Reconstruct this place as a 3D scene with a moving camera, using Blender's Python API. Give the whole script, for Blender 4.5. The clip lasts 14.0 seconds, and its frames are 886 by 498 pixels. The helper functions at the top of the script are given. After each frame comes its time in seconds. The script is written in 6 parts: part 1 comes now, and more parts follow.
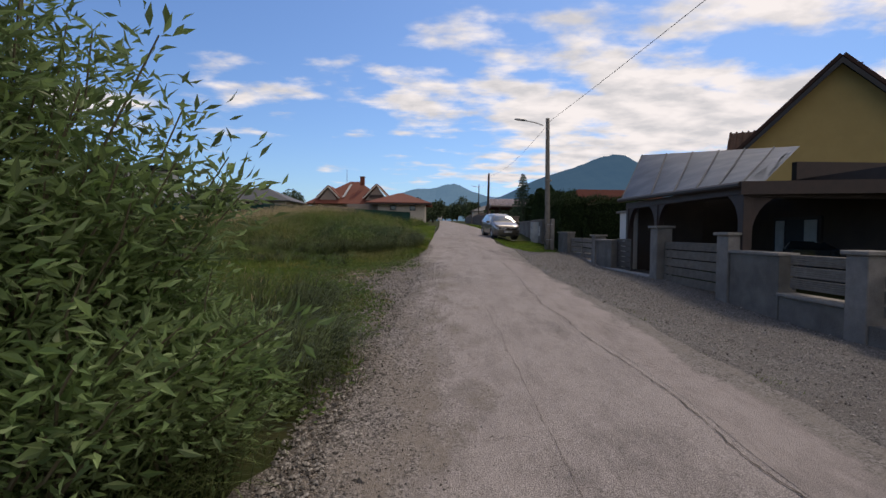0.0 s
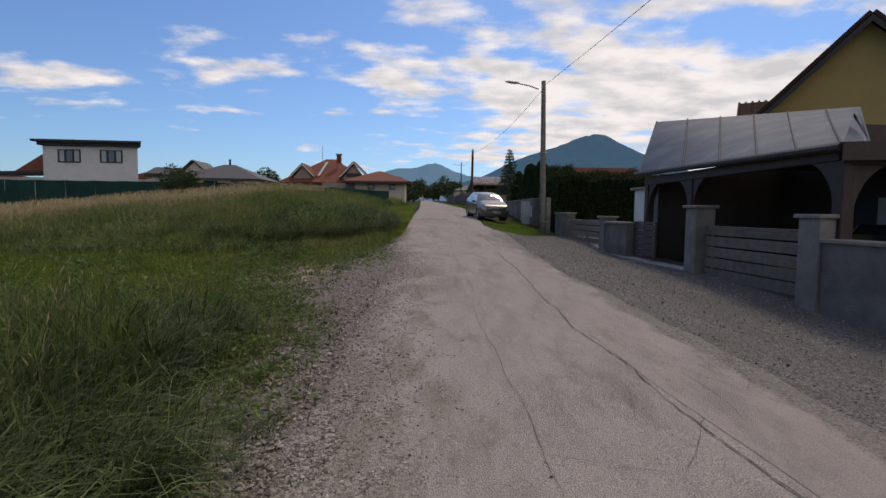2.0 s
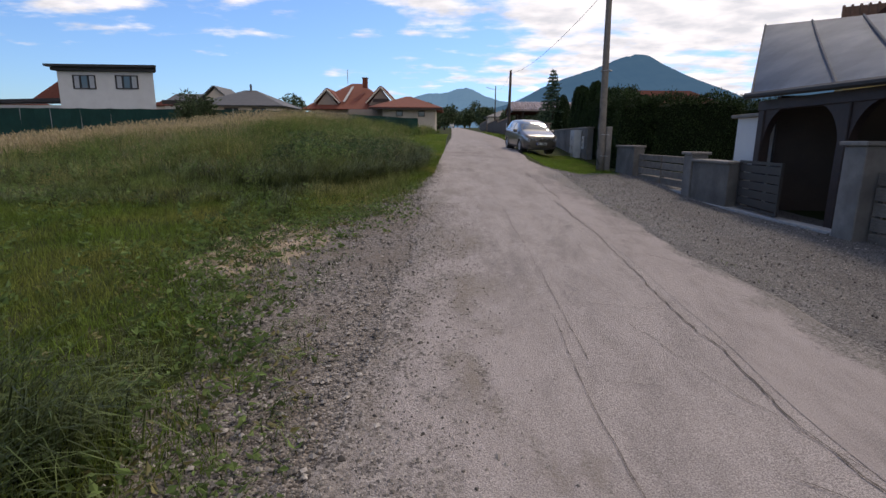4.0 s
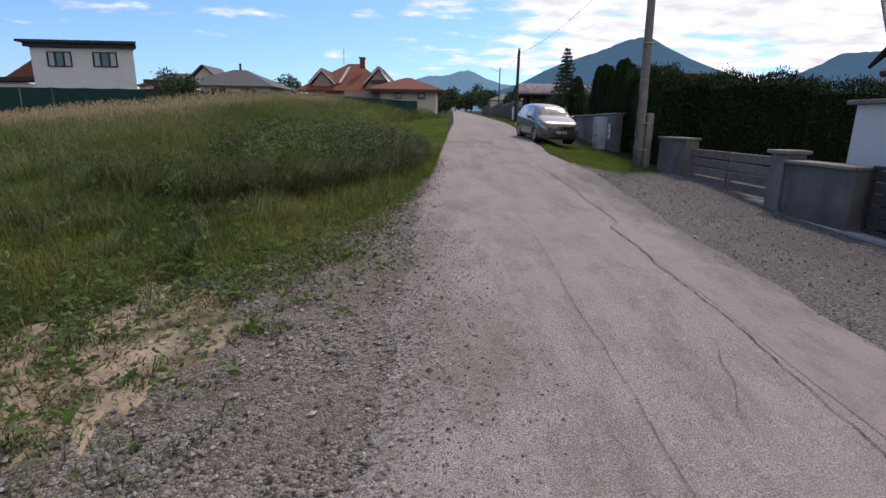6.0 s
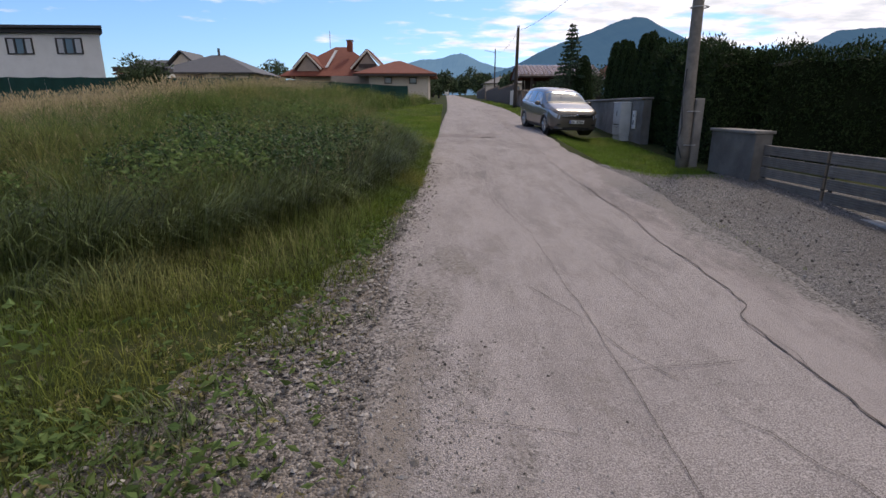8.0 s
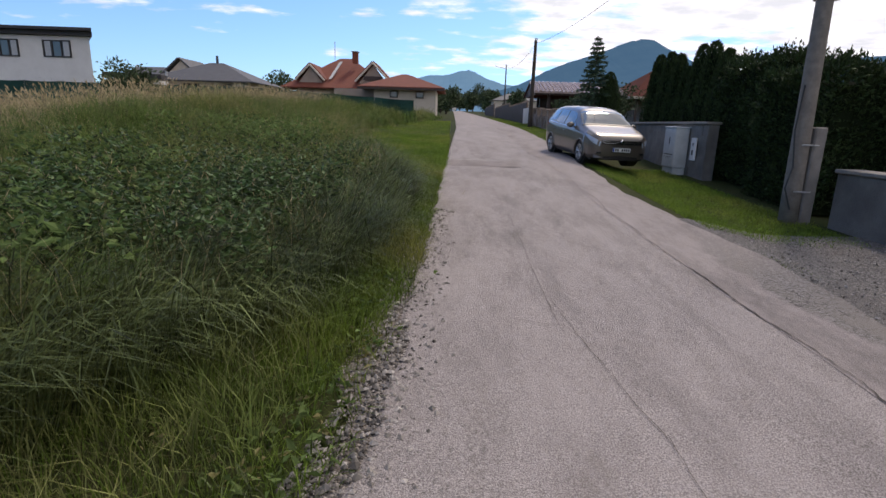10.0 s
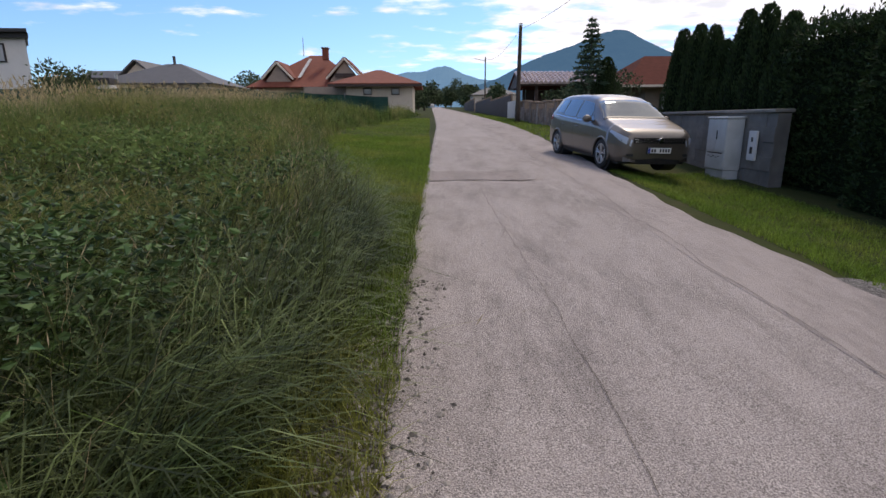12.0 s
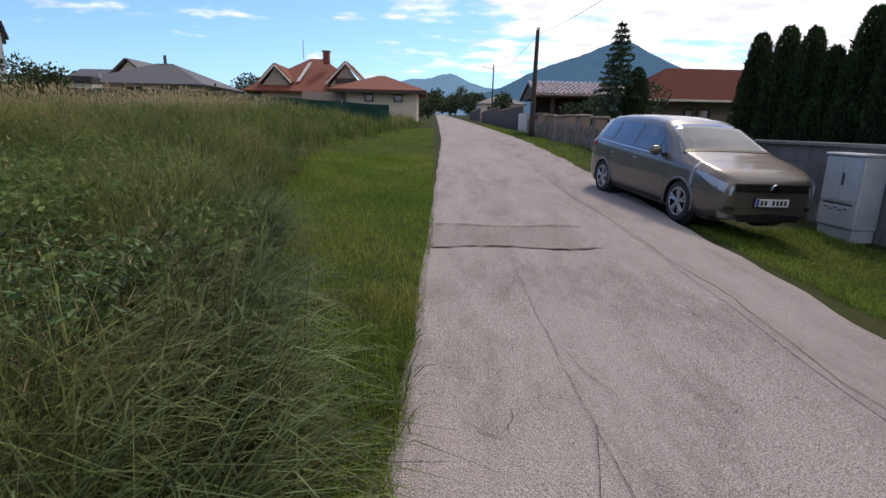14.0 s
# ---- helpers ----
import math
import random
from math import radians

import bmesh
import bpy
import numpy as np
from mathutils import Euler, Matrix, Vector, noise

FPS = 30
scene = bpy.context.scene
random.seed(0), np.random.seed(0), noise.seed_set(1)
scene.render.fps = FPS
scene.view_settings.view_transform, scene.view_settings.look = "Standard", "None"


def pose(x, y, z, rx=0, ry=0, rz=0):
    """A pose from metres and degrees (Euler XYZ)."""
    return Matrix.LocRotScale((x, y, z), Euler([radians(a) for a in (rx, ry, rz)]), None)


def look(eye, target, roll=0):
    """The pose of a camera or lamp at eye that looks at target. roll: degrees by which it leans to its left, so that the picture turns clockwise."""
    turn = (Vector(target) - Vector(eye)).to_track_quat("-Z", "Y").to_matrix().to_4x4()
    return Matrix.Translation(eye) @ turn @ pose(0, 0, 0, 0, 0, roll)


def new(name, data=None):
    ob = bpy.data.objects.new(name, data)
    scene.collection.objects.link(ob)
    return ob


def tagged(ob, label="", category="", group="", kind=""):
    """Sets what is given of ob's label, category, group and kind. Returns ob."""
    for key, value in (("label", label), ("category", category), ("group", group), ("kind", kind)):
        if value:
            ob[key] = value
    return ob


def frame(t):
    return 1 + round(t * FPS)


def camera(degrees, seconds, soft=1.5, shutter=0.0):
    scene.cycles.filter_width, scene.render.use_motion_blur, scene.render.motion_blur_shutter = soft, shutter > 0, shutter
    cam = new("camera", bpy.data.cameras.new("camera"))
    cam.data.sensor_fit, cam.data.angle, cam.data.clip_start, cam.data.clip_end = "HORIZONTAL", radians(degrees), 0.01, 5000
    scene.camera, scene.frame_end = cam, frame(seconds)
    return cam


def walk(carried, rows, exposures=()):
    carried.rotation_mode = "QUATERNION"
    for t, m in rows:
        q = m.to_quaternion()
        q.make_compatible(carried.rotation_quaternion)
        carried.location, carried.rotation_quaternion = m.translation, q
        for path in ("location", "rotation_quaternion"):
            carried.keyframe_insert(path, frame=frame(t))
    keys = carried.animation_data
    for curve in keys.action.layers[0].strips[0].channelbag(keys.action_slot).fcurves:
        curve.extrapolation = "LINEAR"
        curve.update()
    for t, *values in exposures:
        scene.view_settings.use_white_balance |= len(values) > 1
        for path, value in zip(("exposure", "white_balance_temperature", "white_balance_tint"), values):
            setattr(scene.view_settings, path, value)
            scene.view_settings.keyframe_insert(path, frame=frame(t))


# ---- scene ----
cam = camera(81.2, 14.0)
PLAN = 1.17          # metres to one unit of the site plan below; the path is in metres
PATH = [
    (0, (-0.023, -12.273, 1.315), (-0.005, -10.274, 1.252), 0.8),
    (0.5, (0.025, -11.378, 1.3), (0.082, -9.38, 1.24), -0.2),
    (1, (-0.002, -10.515, 1.318), (0.029, -8.517, 1.225), 0.9),
    (1.5, (0.056, -9.646, 1.326), (0.215, -7.657, 1.196), -0.3),
    (2, (0.071, -8.834, 1.357), (0.161, -6.841, 1.218), 0.7),
    (2.5, (0.05, -8.087, 1.432), (0.054, -6.093, 1.276), 0.4),
    (2.7, (0.041, -7.755, 1.464), (0.01, -5.764, 1.278), 0.3),
    (4.8, (-0.116, -4.171, 1.602), (-0.134, -2.228, 1.13), 0.7),
    (5, (-0.119, -3.8, 1.621), (-0.137, -1.848, 1.187), 0.2),
    (5.5, (-0.12, -2.881, 1.672), (-0.119, -0.931, 1.229), -0.0),
    (6, (-0.15, -2.022, 1.707), (-0.172, -0.079, 1.234), 1.0),
    (6.5, (-0.169, -1.165, 1.75), (-0.201, 0.78, 1.282), 1.4),
    (7, (-0.155, -0.276, 1.782), (-0.143, 1.682, 1.375), 0.6),
    (7.5, (-0.192, 0.545, 1.807), (-0.184, 2.496, 1.37), 1.2),
    (8, (-0.155, 1.398, 1.877), (-0.161, 3.327, 1.349), 0.1),
    (8.5, (-0.147, 2.277, 1.915), (-0.202, 4.192, 1.341), 3.6),
    (11, (-0.38, 6.928, 2.022), (-0.363, 8.883, 1.602), 0.3),
    (11.5, (-0.353, 7.818, 2.032), (-0.317, 9.771, 1.601), 0.3),
    (12, (-0.33, 8.644, 2.037), (-0.285, 10.584, 1.551), -0.3),
    (12.5, (-0.307, 9.5, 2.118), (-0.274, 11.448, 1.669), 0.5),
    (13, (-0.336, 10.383, 2.204), (-0.321, 12.331, 1.753), 0.8),
    (13.5, (-0.322, 11.203, 2.265), (-0.303, 13.158, 1.84), 0.6),
    (14, (-0.355, 12.072, 2.326), (-0.312, 14.018, 1.865), 1.2),
]
walk(cam, [(t, look(eye, target, roll)) for t, eye, target, roll in PATH],
     exposures=[(0, -0.38, 7550, 15), (2.5, -0.40, 7550, 15), (5, 0.06, 7150, 16), (7.5, -0.08, 7150, 16), (8.5, 0.08, 7150, 15), (11, 0.10, 7150, 16), (14, 0.16, 7150, 15)])

# ---- sky, sun ----
SUN_EL, SUN_AZ = 52.0, 28.0        # degrees above the horizon; to the right of +y
world = bpy.data.worlds.new("sky")
scene.world = world
world.use_nodes = True
wn, wl = world.node_tree.nodes, world.node_tree.links
wn.clear()
w_out = wn.new("ShaderNodeOutputWorld")
w_bg = wn.new("ShaderNodeBackground")
w_bg.inputs["Strength"].default_value = 0.135
w_sky = wn.new("ShaderNodeTexSky")
w_sky.sky_type = "NISHITA"
w_sky.sun_disc = False
w_sky.sun_elevation = radians(SUN_EL)
w_sky.sun_rotation = radians(SUN_AZ)
w_sky.air_density, w_sky.dust_density, w_sky.ozone_density = 1.0, 0.6, 2.0
w_tc = wn.new("ShaderNodeTexCoord")
w_sep = wn.new("ShaderNodeSeparateXYZ")
wl.new(w_tc.outputs["Generated"], w_sep.inputs[0])


def wmath(op, a, b=None, c=None):
    n = wn.new("ShaderNodeMath")
    n.operation = op
    for i, v in enumerate((a, b, c)):
        if v is None:
            continue
        if isinstance(v, (int, float)):
            n.inputs[i].default_value = v
        else:
            wl.new(v, n.inputs[i])
    return n.outputs[0]


w_up = wmath("ADD", wmath("MAXIMUM", w_sep.outputs[2], 0.0), 0.12)
w_u = wmath("DIVIDE", w_sep.outputs[0], w_up)
w_v = wmath("DIVIDE", w_sep.outputs[1], w_up)
w_uv = wn.new("ShaderNodeCombineXYZ")
wl.new(w_u, w_uv.inputs[0])
wl.new(w_v, w_uv.inputs[1])


def wnoise(scale, detail, rough, offset, stretch):
    m = wn.new("ShaderNodeMapping")
    m.inputs["Location"].default_value = offset
    m.inputs["Scale"].default_value = stretch
    n = wn.new("ShaderNodeTexNoise")
    n.inputs["Scale"].default_value, n.inputs["Detail"].default_value, n.inputs["Roughness"].default_value = scale, detail, rough
    wl.new(w_uv.outputs[0], m.inputs["Vector"])
    wl.new(m.outputs[0], n.inputs["Vector"])
    return n.outputs["Fac"]


w_big = wnoise(0.9, 3.0, 0.5, (3.1, 0.6, 0.0), (0.8, 1.1, 1.0))
w_fine = wnoise(2.6, 9.0, 0.53, (0.4, 2.0, 0.0), (1.0, 1.25, 1.0))
w_side = wmath("MULTIPLY", wmath("MINIMUM", wmath("MAXIMUM", w_u, -2.0), 2.2), 0.066)
w_band = wmath("MULTIPLY", wmath("EXPONENT", wmath("MULTIPLY", wmath("POWER", wmath("ABSOLUTE", wmath("SUBTRACT", w_v, 2.75)), 2.0), -3.2)), 0.135)
w_over = wn.new("ShaderNodeMapRange")
w_over.interpolation_type = "SMOOTHSTEP"
w_over.inputs["From Min"].default_value, w_over.inputs["From Max"].default_value = 1.5, 0.4
w_over.inputs["To Max"].default_value = 0.11
wl.new(w_v, w_over.inputs["Value"])
w_cov = wmath("ADD", wmath("ADD", wmath("ADD", w_band, w_over.outputs[0]), wmath("ADD", wmath("MULTIPLY", w_big, 0.42), wmath("MULTIPLY", w_fine, 0.66))), w_side)
w_ramp = wn.new("ShaderNodeMapRange")
w_ramp.interpolation_type = "SMOOTHSTEP"
w_ramp.inputs["From Min"].default_value, w_ramp.inputs["From Max"].default_value = 0.555, 0.69
wl.new(w_cov, w_ramp.inputs["Value"])
w_mix = wn.new("ShaderNodeMix")
w_mix.data_type = "RGBA"
wl.new(w_ramp.outputs[0], w_mix.inputs["Factor"])
w_tint = wn.new("ShaderNodeMix")
w_tint.data_type = "RGBA"
w_tint.blend_type = "MULTIPLY"
w_tint.inputs["Factor"].default_value = 1.0
w_tint.inputs[7].default_value = (0.60, 0.90, 1.30, 1)
wl.new(w_sky.outputs[0], w_tint.inputs[6])
wl.new(w_tint.outputs[2], w_mix.inputs[6])
w_cl = wn.new("ShaderNodeMix")
w_cl.data_type = "RGBA"
w_cl.inputs[6].default_value, w_cl.inputs[7].default_value = (5.6, 6.1, 7.0, 1), (8.3, 8.6, 9.4, 1)
w_shade = wn.new("ShaderNodeMapRange")
w_shade.inputs["From Min"].default_value, w_shade.inputs["From Max"].default_value = 0.36, 0.60
wl.new(wnoise(4.2, 6.0, 0.55, (7.3, 1.2, 0.0), (0.9, 1.1, 1.0)), w_shade.inputs["Value"])
wl.new(w_shade.outputs[0], w_cl.inputs["Factor"])
wl.new(w_cl.outputs[2], w_mix.inputs[7])
wl.new(w_mix.outputs[2], w_bg.inputs["Color"])
wl.new(w_bg.outputs[0], w_out.inputs[0])

sun_data = bpy.data.lights.new("sun", "SUN")
sun_data.energy, sun_data.angle, sun_data.color = 2.2, radians(9.0), (1.0, 0.92, 0.80)
sun = new("sun", sun_data)
_sd = Vector((math.sin(radians(SUN_AZ)) * math.cos(radians(SUN_EL)), math.cos(radians(SUN_AZ)) * math.cos(radians(SUN_EL)), math.sin(radians(SUN_EL))))
sun.matrix_world = look(_sd * 50, (0, 0, 0))


# ---- materials ----
def mat(name, c1, c2=None, scale=4.0, rough=0.8, bump=0.0, bump_scale=40.0, metal=0.0, c3=None, scale3=0.6, island=0.0, detail=6.0, obrand=0.0, spec=0.5, trans=0.0):
    """Two-scale noise between c1 and c2, large stains towards c3, fine relief; island: light/dark spread per loose piece."""
    m = bpy.data.materials.new(name)
    m.use_nodes = True
    n, l = m.node_tree.nodes, m.node_tree.links
    b = n["Principled BSDF"]
    b.inputs["Roughness"].default_value, b.inputs["Metallic"].default_value = rough, metal
    b.inputs["Specular IOR Level"].default_value = spec
    tc = n.new("ShaderNodeTexCoord")
    pos = n.new("ShaderNodeNewGeometry")
    vec = pos.outputs["Position"]
    c2 = c2 or tuple(v * 0.75 for v in c1)
    nz = n.new("ShaderNodeTexNoise")
    nz.inputs["Scale"].default_value, nz.inputs["Detail"].default_value = scale, detail
    nz.inputs["Roughness"].default_value = 0.65
    l.new(vec, nz.inputs["Vector"])
    mr = n.new("ShaderNodeMapRange")
    mr.inputs["From Min"].default_value, mr.inputs["From Max"].default_value = 0.32, 0.68
    l.new(nz.outputs["Fac"], mr.inputs["Value"])
    mx = n.new("ShaderNodeMix")
    mx.data_type = "RGBA"
    mx.inputs[6].default_value, mx.inputs[7].default_value = (*c1, 1), (*c2, 1)
    l.new(mr.outputs[0], mx.inputs["Factor"])
    col = mx.outputs[2]
    if c3:
        n3 = n.new("ShaderNodeTexNoise")
        n3.inputs["Scale"].default_value, n3.inputs["Detail"].default_value = scale3, 5.0
        l.new(vec, n3.inputs["Vector"])
        r3 = n.new("ShaderNodeMapRange")
        r3.inputs["From Min"].default_value, r3.inputs["From Max"].default_value = 0.45, 0.7
        l.new(n3.outputs["Fac"], r3.inputs["Value"])
        m3 = n.new("ShaderNodeMix")
        m3.data_type = "RGBA"
        m3.inputs[7].default_value = (*c3, 1)
        l.new(r3.outputs[0], m3.inputs["Factor"])
        l.new(col, m3.inputs[6])
        col = m3.outputs[2]
    if island or obrand:
        hs = n.new("ShaderNodeHueSaturation")
        if island:
            src = pos.outputs["Random Per Island"]
        else:
            src = n.new("ShaderNodeObjectInfo").outputs["Random"]
        vr = n.new("ShaderNodeMapRange")
        amt = island or obrand
        vr.inputs["To Min"].default_value, vr.inputs["To Max"].default_value = 1 - amt, 1 + amt
        l.new(src, vr.inputs["Value"])
        l.new(vr.outputs[0], hs.inputs["Value"])
        l.new(col, hs.inputs["Color"])
        col = hs.outputs[0]
    l.new(col, b.inputs["Base Color"])
    if bump:
        nb = n.new("ShaderNodeTexNoise")
        nb.inputs["Scale"].default_value, nb.inputs["Detail"].default_value = bump_scale, 4.0
        l.new(vec, nb.inputs["Vector"])
        bp = n.new("ShaderNodeBump")
        bp.inputs["Strength"].default_value, bp.inputs["Distance"].default_value = bump, 0.02
        l.new(nb.outputs["Fac"], bp.inputs["Height"])
        l.new(bp.outputs[0], b.inputs["Normal"])
    if trans:
        # thin leaves let light through
        tr = n.new("ShaderNodeBsdfTranslucent")
        l.new(col, tr.inputs["Color"])
        ms = n.new("ShaderNodeMixShader")
        ms.inputs[0].default_value = trans
        l.new(b.outputs[0], ms.inputs[1])
        l.new(tr.outputs[0], ms.inputs[2])
        l.new(ms.outputs[0], n["Material Output"].inputs["Surface"])
    return m


def gravel_mat(name, ca, cb, cc, scale, spread=0.35):
    """Stones: Voronoi cells with a colour each and rounded relief, over dust."""
    m = bpy.data.materials.new(name)
    m.use_nodes = True
    n, l = m.node_tree.nodes, m.node_tree.links
    b = n["Principled BSDF"]
    b.inputs["Roughness"].default_value = 0.9
    b.inputs["Specular IOR Level"].default_value = 0.25
    pos = n.new("ShaderNodeNewGeometry")
    vo = n.new("ShaderNodeTexVoronoi")
    vo.inputs["Scale"].default_value = scale
    l.new(pos.outputs["Position"], vo.inputs["Vector"])
    sp = n.new("ShaderNodeSeparateColor")
    l.new(vo.outputs["Color"], sp.inputs[0])
    mx = n.new("ShaderNodeMix")
    mx.data_type = "RGBA"
    mx.inputs[6].default_value, mx.inputs[7].default_value = (*ca, 1), (*cb, 1)
    l.new(sp.outputs[0], mx.inputs["Factor"])
    nz = n.new("ShaderNodeTexNoise")
    nz.inputs["Scale"].default_value, nz.inputs["Detail"].default_value = 1.1, 8.0
    nz.inputs["Roughness"].default_value = 0.7
    l.new(pos.outputs["Position"], nz.inputs["Vector"])
    mr = n.new("ShaderNodeMapRange")
    mr.inputs["From Min"].default_value, mr.inputs["From Max"].default_value = 0.42, 0.62
    mr.inputs["To Max"].default_value = 1.0 - spread
    l.new(nz.outputs["Fac"], mr.inputs["Value"])
    m2 = n.new("ShaderNodeMix")
    m2.data_type = "RGBA"
    m2.inputs[7].default_value = (*cc, 1)
    l.new(mr.outputs[0], m2.inputs["Factor"])
    l.new(mx.outputs[2], m2.inputs[6])
    l.new(m2.outputs[2], b.inputs["Base Color"])
    bp = n.new("ShaderNodeBump")
    bp.invert = True
    bp.inputs["Strength"].default_value, bp.inputs["Distance"].default_value = 1.0, 0.020
    l.new(vo.outputs["Distance"], bp.inputs["Height"])
    l.new(bp.outputs[0], b.inputs["Normal"])
    return m


def asphalt_mat(name, lo, hi, stain, speck, contrast, edge=None):
    """Worn asphalt: fine light and dark chippings, mottled wear and broad stains."""
    m = bpy.data.materials.new(name)
    m.use_nodes = True
    n, l = m.node_tree.nodes, m.node_tree.links
    b = n["Principled BSDF"]
    b.inputs["Roughness"].default_value, b.inputs["Specular IOR Level"].default_value = 0.92, 0.15
    pos = n.new("ShaderNodeNewGeometry").outputs["Position"]

    def nz(scale, detail, rough, a, c, stretch=None):
        t = n.new("ShaderNodeTexNoise")
        t.inputs["Scale"].default_value, t.inputs["Detail"].default_value, t.inputs["Roughness"].default_value = scale, detail, rough
        if stretch:
            mp = n.new("ShaderNodeMapping")
            mp.inputs["Scale"].default_value = stretch
            l.new(pos, mp.inputs["Vector"])
            l.new(mp.outputs[0], t.inputs["Vector"])
        else:
            l.new(pos, t.inputs["Vector"])
        r = n.new("ShaderNodeMapRange")
        r.inputs["From Min"].default_value, r.inputs["From Max"].default_value = a, c
        l.new(t.outputs["Fac"], r.inputs["Value"])
        return t, r.outputs[0]

    def mix(f, a, c):
        x = n.new("ShaderNodeMix")
        x.data_type = "RGBA"
        for sock, v in (("Factor", f), (6, a), (7, c)):
            if isinstance(v, tuple):
                x.inputs[sock].default_value = (*v, 1)
            else:
                l.new(v, x.inputs[sock])
        return x.outputs[2]

    t1, f1 = nz(speck, 3.0, 0.7, 0.5 - contrast, 0.5 + contrast)
    t2, f2 = nz(1.5, 10.0, 0.80, 0.45, 0.62, (1.5, 0.5, 1.0))
    t3, f3 = nz(0.35, 5.0, 0.6, 0.40, 0.68, (1.4, 0.5, 1.0))
    vo = n.new("ShaderNodeTexVoronoi")
    vo.inputs["Scale"].default_value = speck * 0.8
    l.new(pos, vo.inputs["Vector"])
    base = mix(f1, lo, hi)
    worn = mix(f2, base, mix(f1, tuple(v * 0.50 for v in lo), tuple(v * 0.72 for v in hi)))
    half = n.new("ShaderNodeMath")
    half.operation = "MULTIPLY"
    half.inputs[1].default_value = 0.55
    l.new(f3, half.inputs[0])
    col = mix(half.outputs[0], worn, stain)
    if edge:
        # dust and loose stone spread over the paving's edge in ragged tongues
        x0, sign, wide, y1, dark, pale, dust = edge
        sx = n.new("ShaderNodeSeparateXYZ")
        l.new(pos, sx.inputs[0])
        t4, f4 = nz(1.1, 9.0, 0.72, 0.36, 0.64, (1.5, 0.7, 1.0))

        def m2(op, a, c, clamp=False):
            q = n.new("ShaderNodeMath")
            q.operation, q.use_clamp = op, clamp
            for i, v in enumerate((a, c)):
                if isinstance(v, (int, float)):
                    q.inputs[i].default_value = v
                else:
                    l.new(v, q.inputs[i])
            return q.outputs[0]

        near = m2("SUBTRACT", 1.0, m2("DIVIDE", m2("MULTIPLY", m2("SUBTRACT", sx.outputs[0], x0), sign), wide))
        along = m2("MULTIPLY", m2("SUBTRACT", y1, sx.outputs[1]), 0.35, True)
        fac = m2("MULTIPLY", m2("MULTIPLY", m2("SUBTRACT", m2("ADD", near, f4), 0.85), 2.4, True), along)
        vc = n.new("ShaderNodeTexVoronoi")
        vc.inputs["Scale"].default_value = 58.0
        l.new(pos, vc.inputs["Vector"])
        sc = n.new("ShaderNodeSeparateColor")
        l.new(vc.outputs["Color"], sc.inputs[0])
        col = mix(fac, col, mix(f2, mix(sc.outputs[0], dark, pale), dust))
    l.new(col, b.inputs["Base Color"])
    add = n.new("ShaderNodeMath")
    add.operation = "SUBTRACT"
    l.new(t1.outputs["Fac"], add.inputs[0])
    l.new(vo.outputs["Distance"], add.inputs[1])
    bp = n.new("ShaderNodeBump")
    bp.inputs["Strength"].default_value, bp.inputs["Distance"].default_value = 0.8, 0.007
    l.new(add.outputs[0], bp.inputs["Height"])
    l.new(bp.outputs[0], b.inputs["Normal"])
    return m


def glass_mat(name, tint=(0.02, 0.025, 0.03), rough=0.04):
    m = bpy.data.materials.new(name)
    m.use_nodes = True
    b = m.node_tree.nodes["Principled BSDF"]
    b.inputs["Base Color"].default_value = (*tint, 1)
    b.inputs["Roughness"].default_value = rough
    b.inputs["Specular IOR Level"].default_value = 0.8
    return m


M_ASPHALT = asphalt_mat("worn_asphalt", (0.125, 0.110, 0.105), (0.435, 0.388, 0.368), (0.325, 0.287, 0.272), 125.0, 0.10, (-0.75, 1, 1.55, 8.5, (0.026, 0.023, 0.024), (0.36, 0.325, 0.30), (0.205, 0.176, 0.152)))
M_STRIP = asphalt_mat("pale_asphalt_strip", (0.21, 0.182, 0.17), (0.355, 0.313, 0.296), (0.33, 0.29, 0.275), 130.0, 0.16, (2.95, -1, 0.40, 12.5, (0.07, 0.062, 0.057), (0.27, 0.25, 0.235), (0.20, 0.178, 0.16)))
M_CRACK = mat("crack_dirt", (0.075, 0.065, 0.058), (0.12, 0.105, 0.095), 20, 1.0, spec=0.0)
M_PATCH = asphalt_mat("dark_patch_asphalt", (0.115, 0.097, 0.09), (0.36, 0.315, 0.298), (0.25, 0.217, 0.203), 105.0, 0.10)
M_GRAVEL = gravel_mat("gravel", (0.030, 0.028, 0.027), (0.250, 0.236, 0.226), (0.112, 0.100, 0.093), 60.0, 0.40)
M_GRAVEL_L = gravel_mat("verge_gravel", (0.034, 0.029, 0.026), (0.33, 0.292, 0.26), (0.155, 0.125, 0.10), 58.0, 0.35)
M_DIRT = mat("sandy_dirt", (0.41, 0.315, 0.225), (0.27, 0.205, 0.145), 7, 0.95, 0.7, 60, c3=(0.12, 0.10, 0.055), scale3=2.2)
M_GROUND = mat("meadow_soil", (0.028, 0.042, 0.012), (0.05, 0.048, 0.022), 3.0, 0.95, 0.5, 25, c3=(0.025, 0.035, 0.012), scale3=0.3, spec=0.05)
M_STONE = mat("stone_chips", (0.30, 0.275, 0.25), (0.15, 0.135, 0.12), 30, 0.9, island=0.7, spec=0.15)
M_GRASS_T = mat("tall_grass", (0.125, 0.185, 0.040), (0.034, 0.062, 0.013), 2.6, 0.6, island=0.75, c3=(0.23, 0.22, 0.085), scale3=0.45, trans=0.34, spec=0.15)
M_GRASS_S = mat("short_grass", (0.135, 0.195, 0.03), (0.065, 0.108, 0.018), 1.3, 0.7, island=0.6, c3=(0.19, 0.19, 0.05), scale3=0.6, trans=0.3, spec=0.15)
